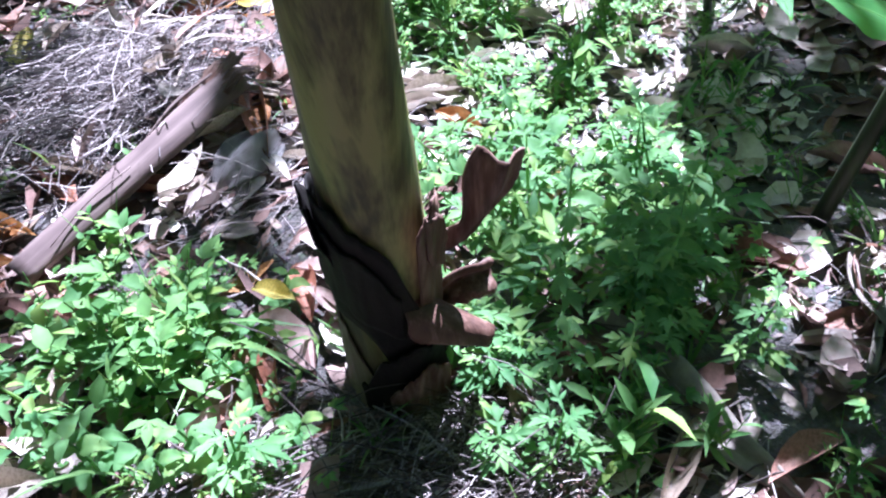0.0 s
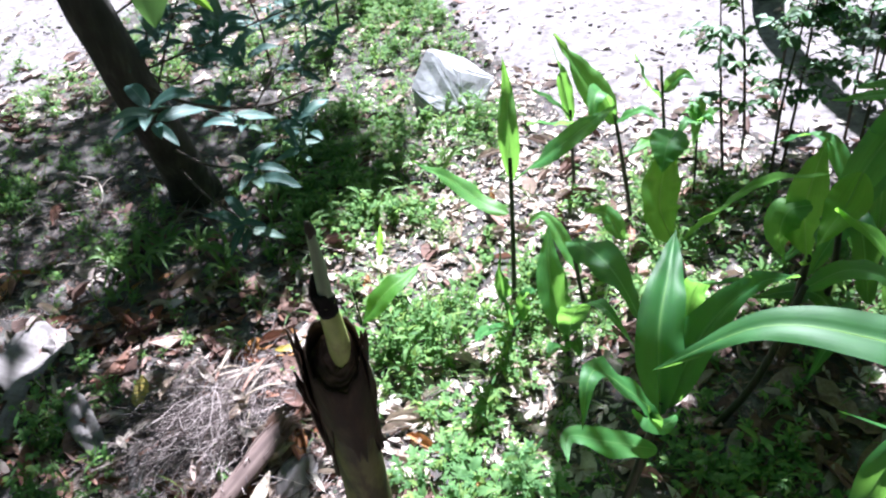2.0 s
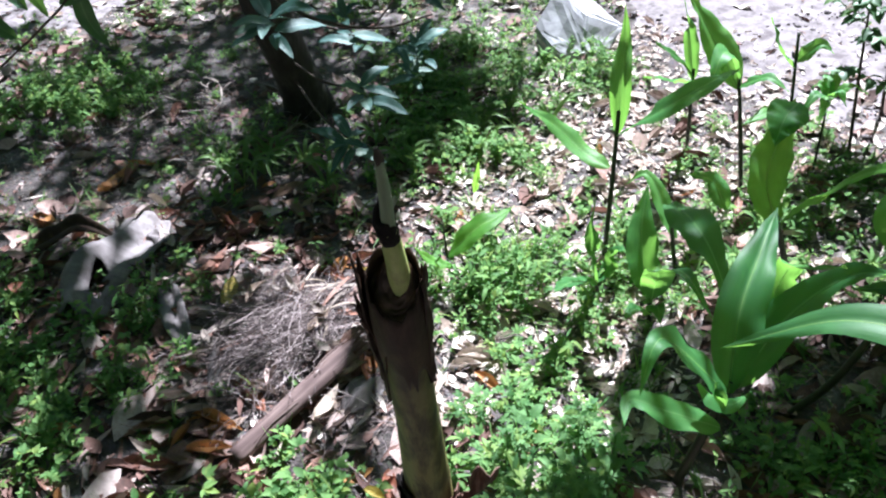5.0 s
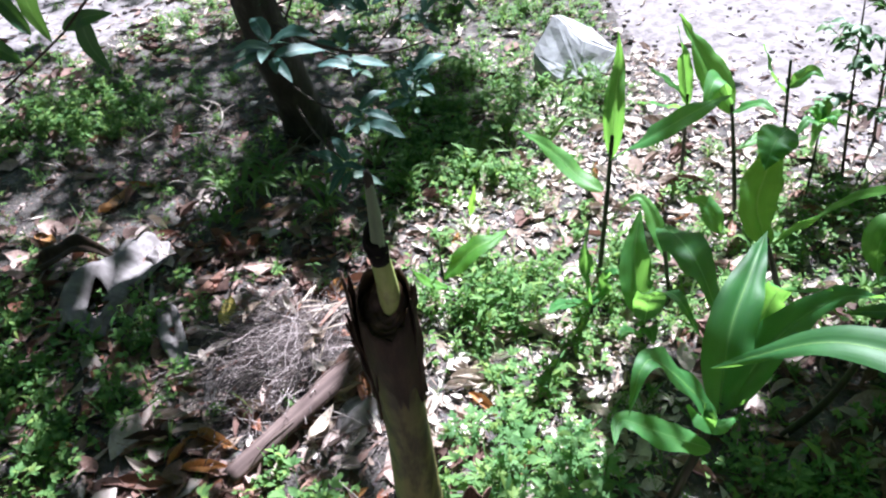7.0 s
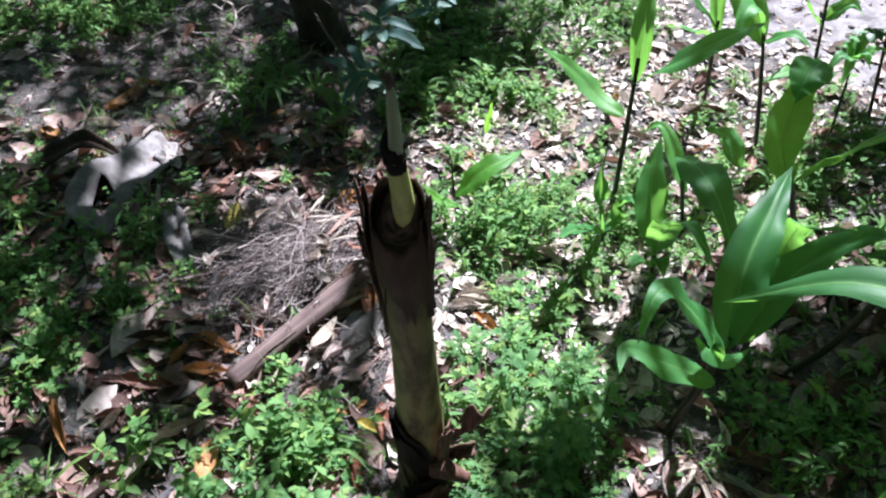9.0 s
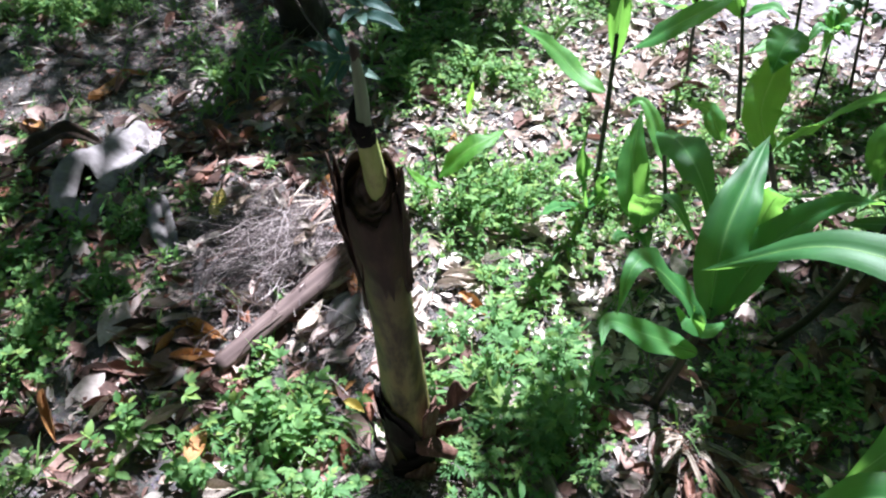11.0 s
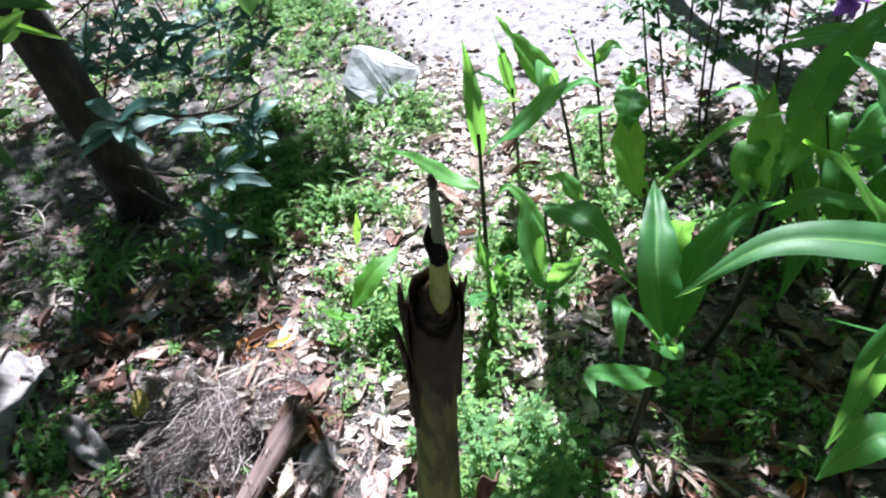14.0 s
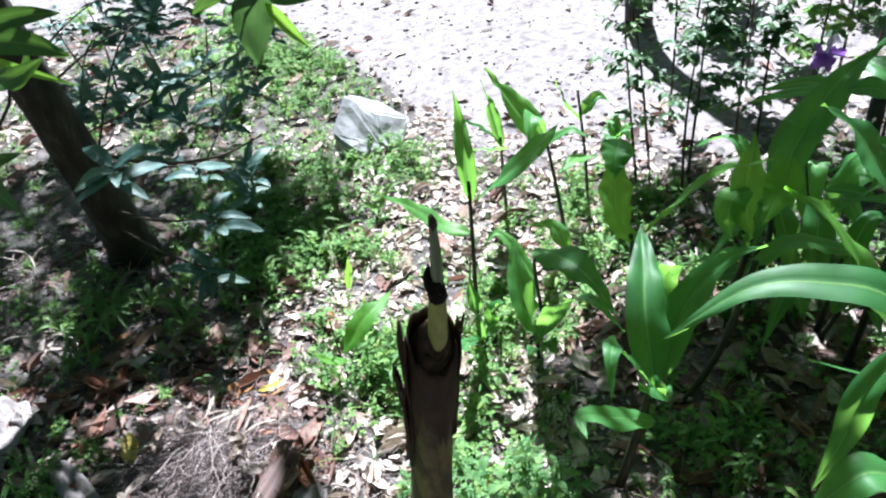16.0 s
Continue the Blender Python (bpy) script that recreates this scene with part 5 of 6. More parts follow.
dead_leaf(-0.735, 0.509, 78, 0.096, 'b')
dead_leaf(-0.077, 1.081, -3, 0.111, 'w')
dead_leaf(-0.047, 1.004, -39, 0.099, 'o')
dead_leaf(0.001, 1.493, -5, 0.086, 'o')
dead_leaf(0.221, 1.887, -75, 0.170, 'b')
dead_leaf(0.279, 1.623, 11, 0.051, 'o')
dead_leaf(0.231, 0.821, 63, 0.070, 'w')
dead_leaf(0.280, 0.698, -21, 0.108, 'b')
dead_leaf(0.453, 0.637, -34, 0.102, 'b')
dead_leaf(0.360, 0.598, -1, 0.098, 'b')
dead_leaf(0.509, 0.470, -13, 0.108, 'w')
dead_leaf(0.535, 0.720, -2, 0.134, 'b')
dead_leaf(0.634, 0.870, 64, 0.136, 'g')
dead_leaf(0.721, 0.843, 41, 0.105, 'g')
dead_leaf(-0.247, 0.640, -30, 0.064, 'y', 0.055)
dead_leaf(0.090, 0.564, -56, 0.079, 'w')
dead_leaf(0.141, 0.438, 61, 0.120, 'w')
dead_leaf(0.167, 0.523, -66, 0.130, 'g')
dead_leaf(-0.451, 1.179, 11, 0.101, 'r')
dead_leaf(-0.378, 1.355, 14, 0.076, 'y', 0.03)
dead_leaf(-0.334, 1.028, 90, 0.114, 'o')
dead_leaf(-0.455, 0.897, -2, 0.089, 'b')
dead_leaf(-0.372, 0.983, 32, 0.096, 'w', 0.03)
dead_leaf(-0.408, 0.887, 73, 0.110, 'w', 0.03)
dead_leaf(-0.243, 1.071, -3, 0.084, 'w')
dead_leaf(-0.198, 1.669, -5, 0.084, 'w')
dead_leaf(0.779, 0.930, -33, 0.057, 'w')
dead_leaf(0.592, 0.434, 21, 0.066, 'b')
dead_leaf(0.923, 1.282, -4, 0.078, 'b')
dead_leaf(0.256, 0.437, 31, 0.102, 'b')
dead_leaf(0.412, 0.508, 49, 0.114, 'b')
dead_leaf(0.451, 0.435, -49, 0.088, 'g')
dead_leaf(-1.310, 1.373, -4, 0.105, 'g')
dead_leaf(-1.582, 2.202, 12, 0.118, 'b')
dead_leaf(-1.296, 1.865, 90, 0.137, 'b')
dead_leaf(-1.279, 2.238, 96, 0.145, 'b')
dead_leaf(0.003, 1.305, 39, 0.074, 'w')
dead_leaf(0.076, 1.278, -32, 0.079, 'w')
dead_leaf(0.138, 1.992, 28, 0.115, 'w')
dead_leaf(-0.055, 1.888, -6, 0.079, 'w')
dead_leaf(0.100, 1.810, 70, 0.133, 'w')
dead_leaf(0.182, 1.772, 27, 0.090, 'w')
dead_leaf(-0.005, 2.077, -50, 0.135, 'w')
dead_leaf(0.206, 1.577, 60, 0.088, 'b')
dead_leaf(0.443, 1.252, 63, 0.091, 'b')
dead_leaf(0.965, 1.773, -6, 0.090, 'b')
dead_leaf(-0.190, 0.503, 22, 0.067, 'b')
dead_leaf(-0.373, 0.642, -1, 0.062, 'b')
dead_leaf(-0.991, 0.655, -35, 0.119, 'b')
dead_leaf(-0.998, 0.512, 24, 0.099, 'b')
dead_leaf(0.272, 0.697, -28, 0.105, 'b')
dead_leaf(0.455, 0.640, -43, 0.089, 'r')
dead_leaf(0.540, 0.714, -8, 0.121, 'b')
dead_leaf(0.512, 0.582, -50, 0.090, 'b')
dead_leaf(0.067, 0.833, 76, 0.094, 'o')
dead_leaf(-0.376, 0.982, 49, 0.096, 'w')
dead_leaf(-0.410, 0.893, 55, 0.092, 'w')
dead_leaf(-0.323, 1.016, -76, 0.161, 'r')
dead_leaf(-0.425, 1.184, -10, 0.080, 'r')
dead_leaf(-0.380, 1.358, 23, 0.083, 'o')
dead_leaf(-0.665, 0.849, -19, 0.151, 'o')
dead_leaf(-0.545, 0.714, -50, 0.139, 'b')
dead_leaf(-0.722, 0.816, 36, 0.109, 'b')
dead_leaf(-0.670, 0.763, -8, 0.124, 'b')
dead_leaf(-0.081, 1.066, -10, 0.104, 'w')
dead_leaf(0.008, 1.478, -21, 0.102, 'o')
dead_leaf(0.130, 0.566, -64, 0.106, 'g')
dead_leaf(0.232, 0.807, 64, 0.055, 'w')
dead_leaf(-0.418, 1.570, 90, 0.170, 'b')
dead_leaf(-0.876, 1.598, -36, 0.168, 'b')
dead_leaf(-0.880, 1.387, 69, 0.142, 'b')
dead_leaf(-0.435, 1.430, 15, 0.108, 'b')
dead_leaf(-1.043, 1.705, 29, 0.089, 'b')
dead_leaf(-0.427, 0.845, 34, 0.073, 'w')
dead_leaf(-0.448, 0.925, 20, 0.056, 'r')
dead_leaf(-0.086, 0.949, -35, 0.076, 'w')
dead_leaf(-0.263, 0.943, -9, 0.060, 'w')
dead_leaf(-0.484, 0.794, 73, 0.082, 'w')
for k in range(30):
    dead_leaf(-0.60 + 0.17 * math.sin(k * 2.3), 1.13 + 0.11 * math.cos(k * 1.7), 61 * k, 0.06 + 0.03 * math.sin(k * 1.9), "gwggbg"[k % 6], 0.032 + 0.014 * math.sin(k * 2.9))
for k in range(14):
    dead_leaf(0.62 + 0.22 * math.sin(k * 2.1), 0.72 + 0.2 * math.cos(k * 1.3), 47 * k, 0.09 + 0.03 * math.sin(k), "bgb"[k % 3])
for k in range(230):
    x, y = (rng.uniform(-1.5, 1.2), rng.uniform(0.3, 2.0)) if k % 2 else (rng.uniform(-1.4, -0.3), rng.uniform(0.4, 1.6))
    if clear(x, y):
        dead_leaf(x, y, rng.uniform(0, 360), rng.uniform(0.06, 0.13), ("bbbbrbwgwob" if not (-0.2 < x < 0.45 and y > 0.85) else "wwwwwwwwowb")[int(rng.integers(11))])
litter, bleached = [], []
for k in range(4500):
    a, d = rng.uniform(0, 6.28), 2.0 + 6.0 * rng.random() ** 1.3
    x, y = d * math.cos(a), 1.5 + d * math.sin(a)
    if not on_path(x, y):
        litter.append((turn(rng.uniform(0, 6.28), rng.uniform(-0.3, 0.3), 0, rng.uniform(0.05, 0.14)), np.array((x, y, gz(x, y) if abs(x) < 4 and -1.5 < y < 7 else 0.004))))
while len(litter) + len(bleached) < 18000:
    x, y = (rng.uniform(-3.2, 3.0), rng.uniform(0.0, 5.6)) if (len(litter) + len(bleached)) < 13000 else (rng.uniform(-1.7, 1.3), rng.uniform(0.2, 2.5))
    if on_path(x, y) and rng.random() < (0.35 if y < path_edge(x) + 0.6 else 0.85):
        continue
    if (x + 0.112) ** 2 + (y - 0.575) ** 2 < 0.05 ** 2:
        continue
    s = rng.uniform(0.045, 0.13) if rng.random() < 0.35 else rng.uniform(0.012, 0.05)
    if -1.9 < x < -0.5 and 1.65 < y < 3.0 and s > 0.03 and rng.random() < 0.7:
        continue
    pale = rng.random() < 0.08 + 0.67 * min(1.0, max(0.0, (x + 0.35) * 2.5)) * (1.0 if y > 0.75 else 0.3)
    if y > 2.9 and x < 0.2:
        pale = rng.random() < 0.65
    # fewer pale scraps under the ginger: darker litter in place of leaf shade
    if 0.42 < x < 1.6 and y < 1.35:
        pale = pale and rng.random() < 0.12
    if -0.2 < x < 0.45 and 0.85 < y < 2.6:
        pale = pale or rng.random() < 0.8
    if pale:
        s *= 0.75
    (bleached if pale else litter).append((turn(rng.uniform(0, 6.28), rng.uniform(-0.35, 0.35), rng.uniform(-0.3, 0.3), s), np.array((x, y, gz(x, y) + rng.uniform(-0.004, 0.012)))))
for k in range(5200):
    x, y = rng.normal(0.25, 0.42), rng.uniform(0.85, 2.9)
    # no pale scraps under the ginger either, to keep that shade dark
    if noise.noise((x * 4, y * 4, 6.0)) > -0.25 and (x < 0.42 or y > 1.35):
        bleached.append((turn(rng.uniform(0, 6.28), rng.uniform(-0.4, 0.4), rng.uniform(-0.3, 0.3), rng.uniform(0.012, 0.045)), np.array((x, y, gz(x, y) + rng.uniform(0.0, 0.012)))))
tagged(new("leaf_litter", many("bleached_litter", SMALL, bleached, LITTER_PALE)), "bleached scraps of dead leaves in the sun", "leaf litter", "", "stuff")
tagged(new("leaf_litter", many("leaf_litter", SMALL, litter, LITTER)), "thick layer of brown and bleached dead leaves", "leaf litter", "", "stuff")


def crumbs(count, x0, x1, y0, y1):
    """Broken scraps and grains that cover the soil."""
    fr = []
    for k in range(count):
        x, y = rng.uniform(x0, x1), rng.uniform(y0, y1)
        if not on_path(x, y):
            fr.append((turn(rng.uniform(0, 6.28), rng.uniform(-0.8, 0.8), rng.uniform(-0.6, 0.6), 0.004 + 0.016 * rng.random() ** 2), np.array((x, y, gz(x, y) + rng.uniform(0.0, 0.006)))))
    return fr


debris = crumbs(16000, -1.9, 1.3, 0.3, 2.4) + crumbs(6000, -3.0, 1.5, 2.2, 4.5)
tagged(new("debris", many("debris", [dead_template(0.3, 0.4, 0.2, 11 + k, 2, 1, w) for k, w in enumerate((0.3, 0.7, 1.0, 0.12))], debris, LITTER)), "fine brown scraps and grains on the soil", "debris", "", "stuff")


# ---- straw heap and loose fibres ----
def fibre(r, l, fat=1.0):
    """One curly fibre, its heading wandering along its length."""
    w = fat * r.uniform(0.0004, 0.0011)
    a, c, p = r.uniform(-0.4, 0.4), r.uniform(-0.5, 0.5), np.zeros(3)
    line = []
    for i in range(9):
        line.append(p.copy())
        a += r.uniform(-0.45, 0.45)
        c = 0.75 * c + r.uniform(-0.3, 0.3)
        p = p + l / 8 * np.array((math.cos(a), math.sin(a), math.sin(c)))
    line = np.array(line) - np.mean(line, axis=0)
    v, f = [], []
    for q in line:
        v += [q + (0, -w, 0), q + (0, 0, w), q + (0, w, 0)]
    for i in range(8):
        for k in (0, 1):
            f.append((3 * i + k, 3 * i + 3 + k, 3 * i + 4 + k, 3 * i + 1 + k))
    return np.array(v), np.array(f)


FIBRES = [fibre(rr, rr.uniform(0.06, 0.15)) for _ in range(14)] + [fibre(rr, rr.uniform(0.15, 0.30)) for _ in range(8)] + [fibre(rr, rr.uniform(0.08, 0.16), 1.9) for _ in range(2)]


def fibres(name, label, cx, cy, sx, sy, height, count, along):
    fr = []
    for k in range(count):
        x, y = rng.normal(cx, sx), rng.normal(cy, sy)
        d = ((x - cx) / sx) ** 2 + ((y - cy) / sy) ** 2
        across = (x + 0.358) * 0.798 - (y - 1.052) * 0.603
        if abs(across) < 0.055 and y < 1.11 and y > 0.74:
            continue
        z = gz(x, y) + height * math.exp(-d * 0.45) * rng.uniform(0.1, 1.0) + 0.004
        fr.append((turn(along + rng.normal(0, 0.6) + 1.6 * noise.noise((x * 11, y * 11, 3.0)), rng.uniform(-0.7, 0.7), rng.normal(0, 0.13), rng.uniform(0.5, 1.2)), np.array((x, y, z))))
    return tagged(new(name, many(name, FIBRES, fr, STRAW)), label, "straw", "", "stuff")


fibres("straw_heap", "heap of dry grey-brown straw fibres", -0.57, 1.12, 0.115, 0.115, 0.050, 2300, 0.9)
fibres("straw", "dry straw fibres at the foot of the stem", -0.06, 0.46, 0.11, 0.06, 0.018, 900, 0.2)
fibres("straw", "tangle of dry stalks in a patch of sun", 0.42, 0.65, 0.045, 0.04, 0.03, 110, 1.9)
fibres("straw", "scattered dry fibres on the litter", -0.30, 0.95, 0.12, 0.10, 0.01, 400, 0.7)
fibres("straw", "scattered dry fibres on bare soil", -1.15, 2.1, 0.35, 0.28, 0.02, 900, 0.3)


# ---- curled dry stalks round a sunny spot ----
def curled_stalk(x, y, r, a0, a1, width, seed):
    k = random.Random(seed)
    e = thing("curled_stalk", (x, y, gz(x, y)), "curled dry grey-brown stalk in a nest of litter", "dead stalk", "curled stalks")
    sx = k.uniform(0.75, 1.0)
    pts = [(r * sx * math.cos(a0 + (a1 - a0) * i / 6), r * math.sin(a0 + (a1 - a0) * i / 6), 0.012 + 0.028 * math.sin(math.pi * i / 6) + k.uniform(0, 0.012)) for i in range(7)]
    thick(part("sheet", blade_mesh("sheet", pts, width, DEAD["bwwgw"[seed % 5]], 0.6, 0.08, 22, 3, True, seed=seed), e), 1.5)


def draped_strip(x, y, a, length, width, tone, seed):
    k = random.Random(seed)
    e = thing("draped_strip", (x, y, gz(x, y)), "dry strip of leaf draped over the litter nest", "dead leaf", "draped strips")
    d, n = np.array((math.cos(a), math.sin(a), 0.0)), np.array((-math.sin(a), math.cos(a), 0.0))
    bend = k.uniform(-0.3, 0.3)
    pts = [d * length * t + n * length * bend * t * t + np.array((0, 0, 0.022 + 0.05 * t - 0.065 * t * t + k.uniform(0, 0.008))) for t in (0.0, 0.3, 0.65, 1.0)]
    thick(part("sheet", blade_mesh("sheet", pts, width, DEAD[tone], 0.7, 0.12, 16, 4, True, seed=seed, taper=0.4), e), 1.2)


for k in range(16):
    draped_strip(0.425 + 0.022 * math.sin(k * 2.0), 0.655 + 0.015 * math.cos(k * 1.3), -2.6 + 0.165 * k + 0.2 * math.sin(k * 3.1), 0.09 + 0.06 * abs(math.sin(k * 1.9)), 0.006 + 0.005 * (k % 3), "wbgwbwgb"[k % 8], 400 + k)
for k in range(12):
    draped_strip(0.42 + 0.03 * math.sin(k * 2.6), 0.645 + 0.025 * math.cos(k * 1.9), 0.524 * k, 0.03 + 0.02 * abs(math.sin(k)), 0.012, "ww"[k % 2], 440 + k)
for k in range(18):
    draped_strip(-0.58 + 0.13 * math.sin(k * 2.3), 1.13 + 0.10 * math.cos(k * 1.7), 0.9 + 0.8 * math.sin(k * 2.9), 0.10 + 0.06 * abs(math.sin(k * 1.9)), 0.007 + 0.005 * (k % 3), "wgbwgw"[k % 6], 700 + k)
for k in range(3):
    curled_stalk(0.41, 0.62, 0.05 + 0.012 * k, 1.2 + 0.3 * k, 3.6 + 0.3 * k, 0.007, 3 * k + 2)


# ---- dry twigs on the bare soil ----
def dry_twig(x, y, angle, length, seed):
    """A pale twisted twig with two side shoots."""
    k = random.Random(seed)
    e = thing("dry_twig", (x, y, gz(x, y)), "pale dry twisted twig on bare soil", "twig", "dry twigs")
    d, n = np.array((math.cos(angle), math.sin(angle), 0.0)), np.array((-math.sin(angle), math.cos(angle), 0.0))
    pts = [d * length * t + n * length * k.uniform(-0.12, 0.12) + np.array((0, 0, 0.008 + 0.03 * k.random())) for t in (0.0, 0.25, 0.5, 0.75, 1.0)]
    v, f = tube(pts, [0.0045, 0.004, 0.0035, 0.003, 0.0015], 22, 6, 0.2, True, seed)
    part("stem", mesh_of("stem", v, f, DRY_WOOD), e)
    for q in (1, 2, 3):
        side = n * (1 if q % 2 else -1) + d * 0.6
        v, f = tube([pts[q], pts[q] + side * length * 0.12 + (0, 0, 0.015), pts[q] + side * length * k.uniform(0.2, 0.3) + (0, 0, 0.01)], [0.0028, 0.002, 0.001], 10, 5, 0.2, True, seed + q)
        part("shoot", mesh_of("shoot", v, f, DRY_WOOD), e)


for k, (x, y, a) in enumerate(((-1.22, 2.38, 2.2), (-1.12, 2.22, 1.9), (-1.34, 2.30, 0.6), (-1.05, 2.55, 2.8), (-0.98, 2.05, 0.3), (-1.45, 2.05, 1.2), (-0.52, 1.82, 0.8), (-0.36, 2.02, 1.0), (-0.31, 2.10, 0.7), (-0.95, 1.80, 2.5))):
    dry_twig(x, y, a, 0.22 + 0.08 * math.sin(k * 1.7), 820 + k)


# ---- bark strip, grey sheaths, rock ----
def lying_sheet(name, label, category, pts, width, material, fold, wave, seed, mm=3):
    e = thing(name, (pts[0][0], pts[0][1], gz(pts[0][0], pts[0][1])), label, category)
    ob = part("sheet", blade_mesh("sheet", local(e, pts), width, material, fold, wave, 24, 8, seed=seed), e)
    thick(ob, mm)
    return e


def bark_strip(a, b, width, height):
    """A hollow half-round strip of bark."""
    a, b = np.array(a), np.array(b)
    d = b - a
    l = np.linalg.norm(d)
    d /= l
    s = np.cross(d, (0, 0, 1.0))
    s /= np.linalg.norm(s)
    v, n, m = [], 22, 9
    for i in range(n):
        t = i / (n - 1)
        for k in range(m):
            u = k / (m - 1) * 2 - 1
            w = 0.5 * width * (1 + 0.12 * noise.noise((t * 4, 0, 1))) * (1 - 0.25 * t)
            end = 0.02 * noise.noise((u * 4, t, 6)) if i in (0, n - 1) else 0
            v.append(a + d * (l * t + end) + s * u * w + np.array((0, 0, height * (1 - u * u) + 0.0012 * math.sin(u * 9 + t) + 0.004 * noise.noise((t * 5, u * 3, 2)))))
    f = [(i * m + k, i * m + k + 1, (i + 1) * m + k + 1, (i + 1) * m + k) for i in range(n - 1) for k in range(m - 1)]
    v = np.array(v)
    # built along z first, so that its streaks run lengthwise
    basis = np.array([s, np.cross(d, s), d])
    e = new("bark_strip")
    e.empty_display_size = 0.05
    e.matrix_world = Matrix.Translation(a) @ Matrix(basis.T.tolist()).to_4x4()
    thick(part("strip", mesh_of("strip", (v - a) @ basis.T, f, STRIP), e), 4)
    for k, (u, z0, z1, w) in enumerate(((0.014, 0.02, 0.16, 0.010), (-0.016, 0.20, 0.34, 0.006))):
        sv, sf = tube([(u, -height - 0.004, z0), (u + 0.003, -height - 0.006, (z0 + z1) / 2), (u - 0.004, -height * 0.8 - 0.003, z1)], [w * 0.15, w * 0.25, w * 0.1], 10, 6, 0.3, True, k)
        part("splinter", mesh_of("splinter", sv, sf, STRIP), e)
    for k in range(7):
        u = -0.026 + 0.0085 * k
        me = blade_mesh("frayed_end", [(u, -height * 0.7, 0.035), (u * 1.15, -height * 0.8 - 0.006, 0.0), (u * 1.4 + 0.006 * math.sin(k * 2.1), -height * 0.8 + 0.010 * math.sin(k * 1.3), -0.022 - 0.012 * abs(math.sin(k * 1.7)))], 0.013, HUSK, 0.5, 0.2, 10, 4, True, seed=k, ragged=0.6, taper=-0.2, face=(0.0, -1.0, 0.1))
        thick(part("frayed_end", me, e, "reddish-brown frayed end"), 1)
    return tagged(e, "long strip of dry brown bark leaning on the straw", "bark")


bark_strip((-0.358, 1.052, 0.080), (-0.590, 0.745, 0.016), 0.066, 0.019)
lying_sheet("grey_sheath", "grey papery leaf sheath lying in the weeds", "dead sheath", [(-0.95, 1.30, 0.02), (-0.90, 1.20, 0.035), (-0.84, 1.11, 0.03), (-0.77, 1.03, 0.01)], 0.085, GREY, 0.7, 0.12, 2.0)
lying_sheet("grey_sheath", "pale grey sheath at the edge of the straw", "dead sheath", [(-0.66, 1.16, 0.05), (-0.70, 1.08, 0.045), (-0.71, 0.98, 0.03), (-0.69, 0.87, 0.01)], 0.06, GREY, 0.8, 0.2, 3.0)


def draped_sheath(x, y, long, wide, angle, height):
    """A broad papery sheath fallen like cloth: smooth lengthwise folds, arched over a hollow."""
    n, m = 34, 24
    v = []
    for i in range(n):
        t = i / (n - 1)
        for k in range(m):
            u = k / (m - 1) * 2 - 1
            w = 0.5 * wide * (0.55 + 0.5 * math.sin(math.pi * (0.15 + 0.75 * t))) * (1 + 0.12 * noise.noise((t * 3, u, 2.0)))
            px = long * (t - 0.5) + 0.035 * noise.noise((u * 2.2, t, 5.0))
            py = u * w + 0.03 * math.sin(t * 5.0)
            arch = max(0.0, 1 - (u * 1.05) ** 2) * (0.35 + 0.65 * math.exp(-((t - 0.42) / 0.22) ** 2))
            folds = 0.22 * math.sin(u * 5.5 + 2.2 * t + 1.5 * noise.noise((t * 2, u, 1.0))) * (1 - 0.5 * abs(u))
            z = height * (arch + folds * 0.9) + 0.018 * noise.noise((t * 5, u * 2.5, 3.0)) + 0.010 * abs(noise.noise((t * 11, u * 5, 6.0))) + 0.008
            v.append((px, py, max(z, 0.006)))
    f = [(i * m + k, i * m + k + 1, (i + 1) * m + k + 1, (i + 1) * m + k) for i in range(n - 1) for k in range(m - 1) if not (4 < i < 13 and 2 < k < 9 and noise.noise((i * 0.3, k * 0.4, 2.0)) > -0.25)]
    ob = new("grey_sheath", mesh_of("grey_sheath", v, f, GREY))
    ob.matrix_world = pose(x, y, gz(x, y) + 0.004, 0, 0, angle)
    thick(ob, 2)
    return tagged(ob, "broad whitish-grey sheath draped over a dark hollow", "dead sheath")


def crumpled_sheath(x, y, long, wide, angle, height, seed):
    """A papery sheet fallen in folds, hollow underneath."""
    n, m = 26, 18
    v = []
    for i in range(n):
        t = i / (n - 1)
        for k in range(m):
            u = k / (m - 1)
            edge = 1 + 0.18 * noise.noise((t * 4, u * 4, seed))
            px = long * (t - 0.5) * (0.8 + 0.4 * noise.noise((u * 2.5, seed, 1))) * edge
            py = wide * (u - 0.5) * (0.75 + 0.6 * noise.noise((t * 2.2, seed, 4))) + 0.35 * wide * noise.noise((t * 2.0, seed, 7))
            ridge = 1 - abs(noise.noise((t * 2.3 + seed, u * 1.6, 2.0))) * 3.2
            z = height * max(0.0, ridge) + 0.25 * height * noise.noise((t * 6, u * 5, seed)) + 0.05 * height * noise.noise((t * 15, u * 13, seed))
            z *= min(1.0, 0.25 + 4 * min(t, 1 - t, u, 1 - u))
            v.append((px, py, z + 0.012))
    f = [(i * m + k, i * m + k + 1, (i + 1) * m + k + 1, (i + 1) * m + k) for i in range(n - 1) for k in range(m - 1)]
    ob = new("grey_sheath", mesh_of("grey_sheath", v, f, GREY))
    ob.matrix_world = pose(x, y, gz(x, y) + 0.006, 0, 0, angle)
    thick(ob, 2)
    return tagged(ob, "crumpled whitish-grey sheath lying on the litter", "dead sheath")


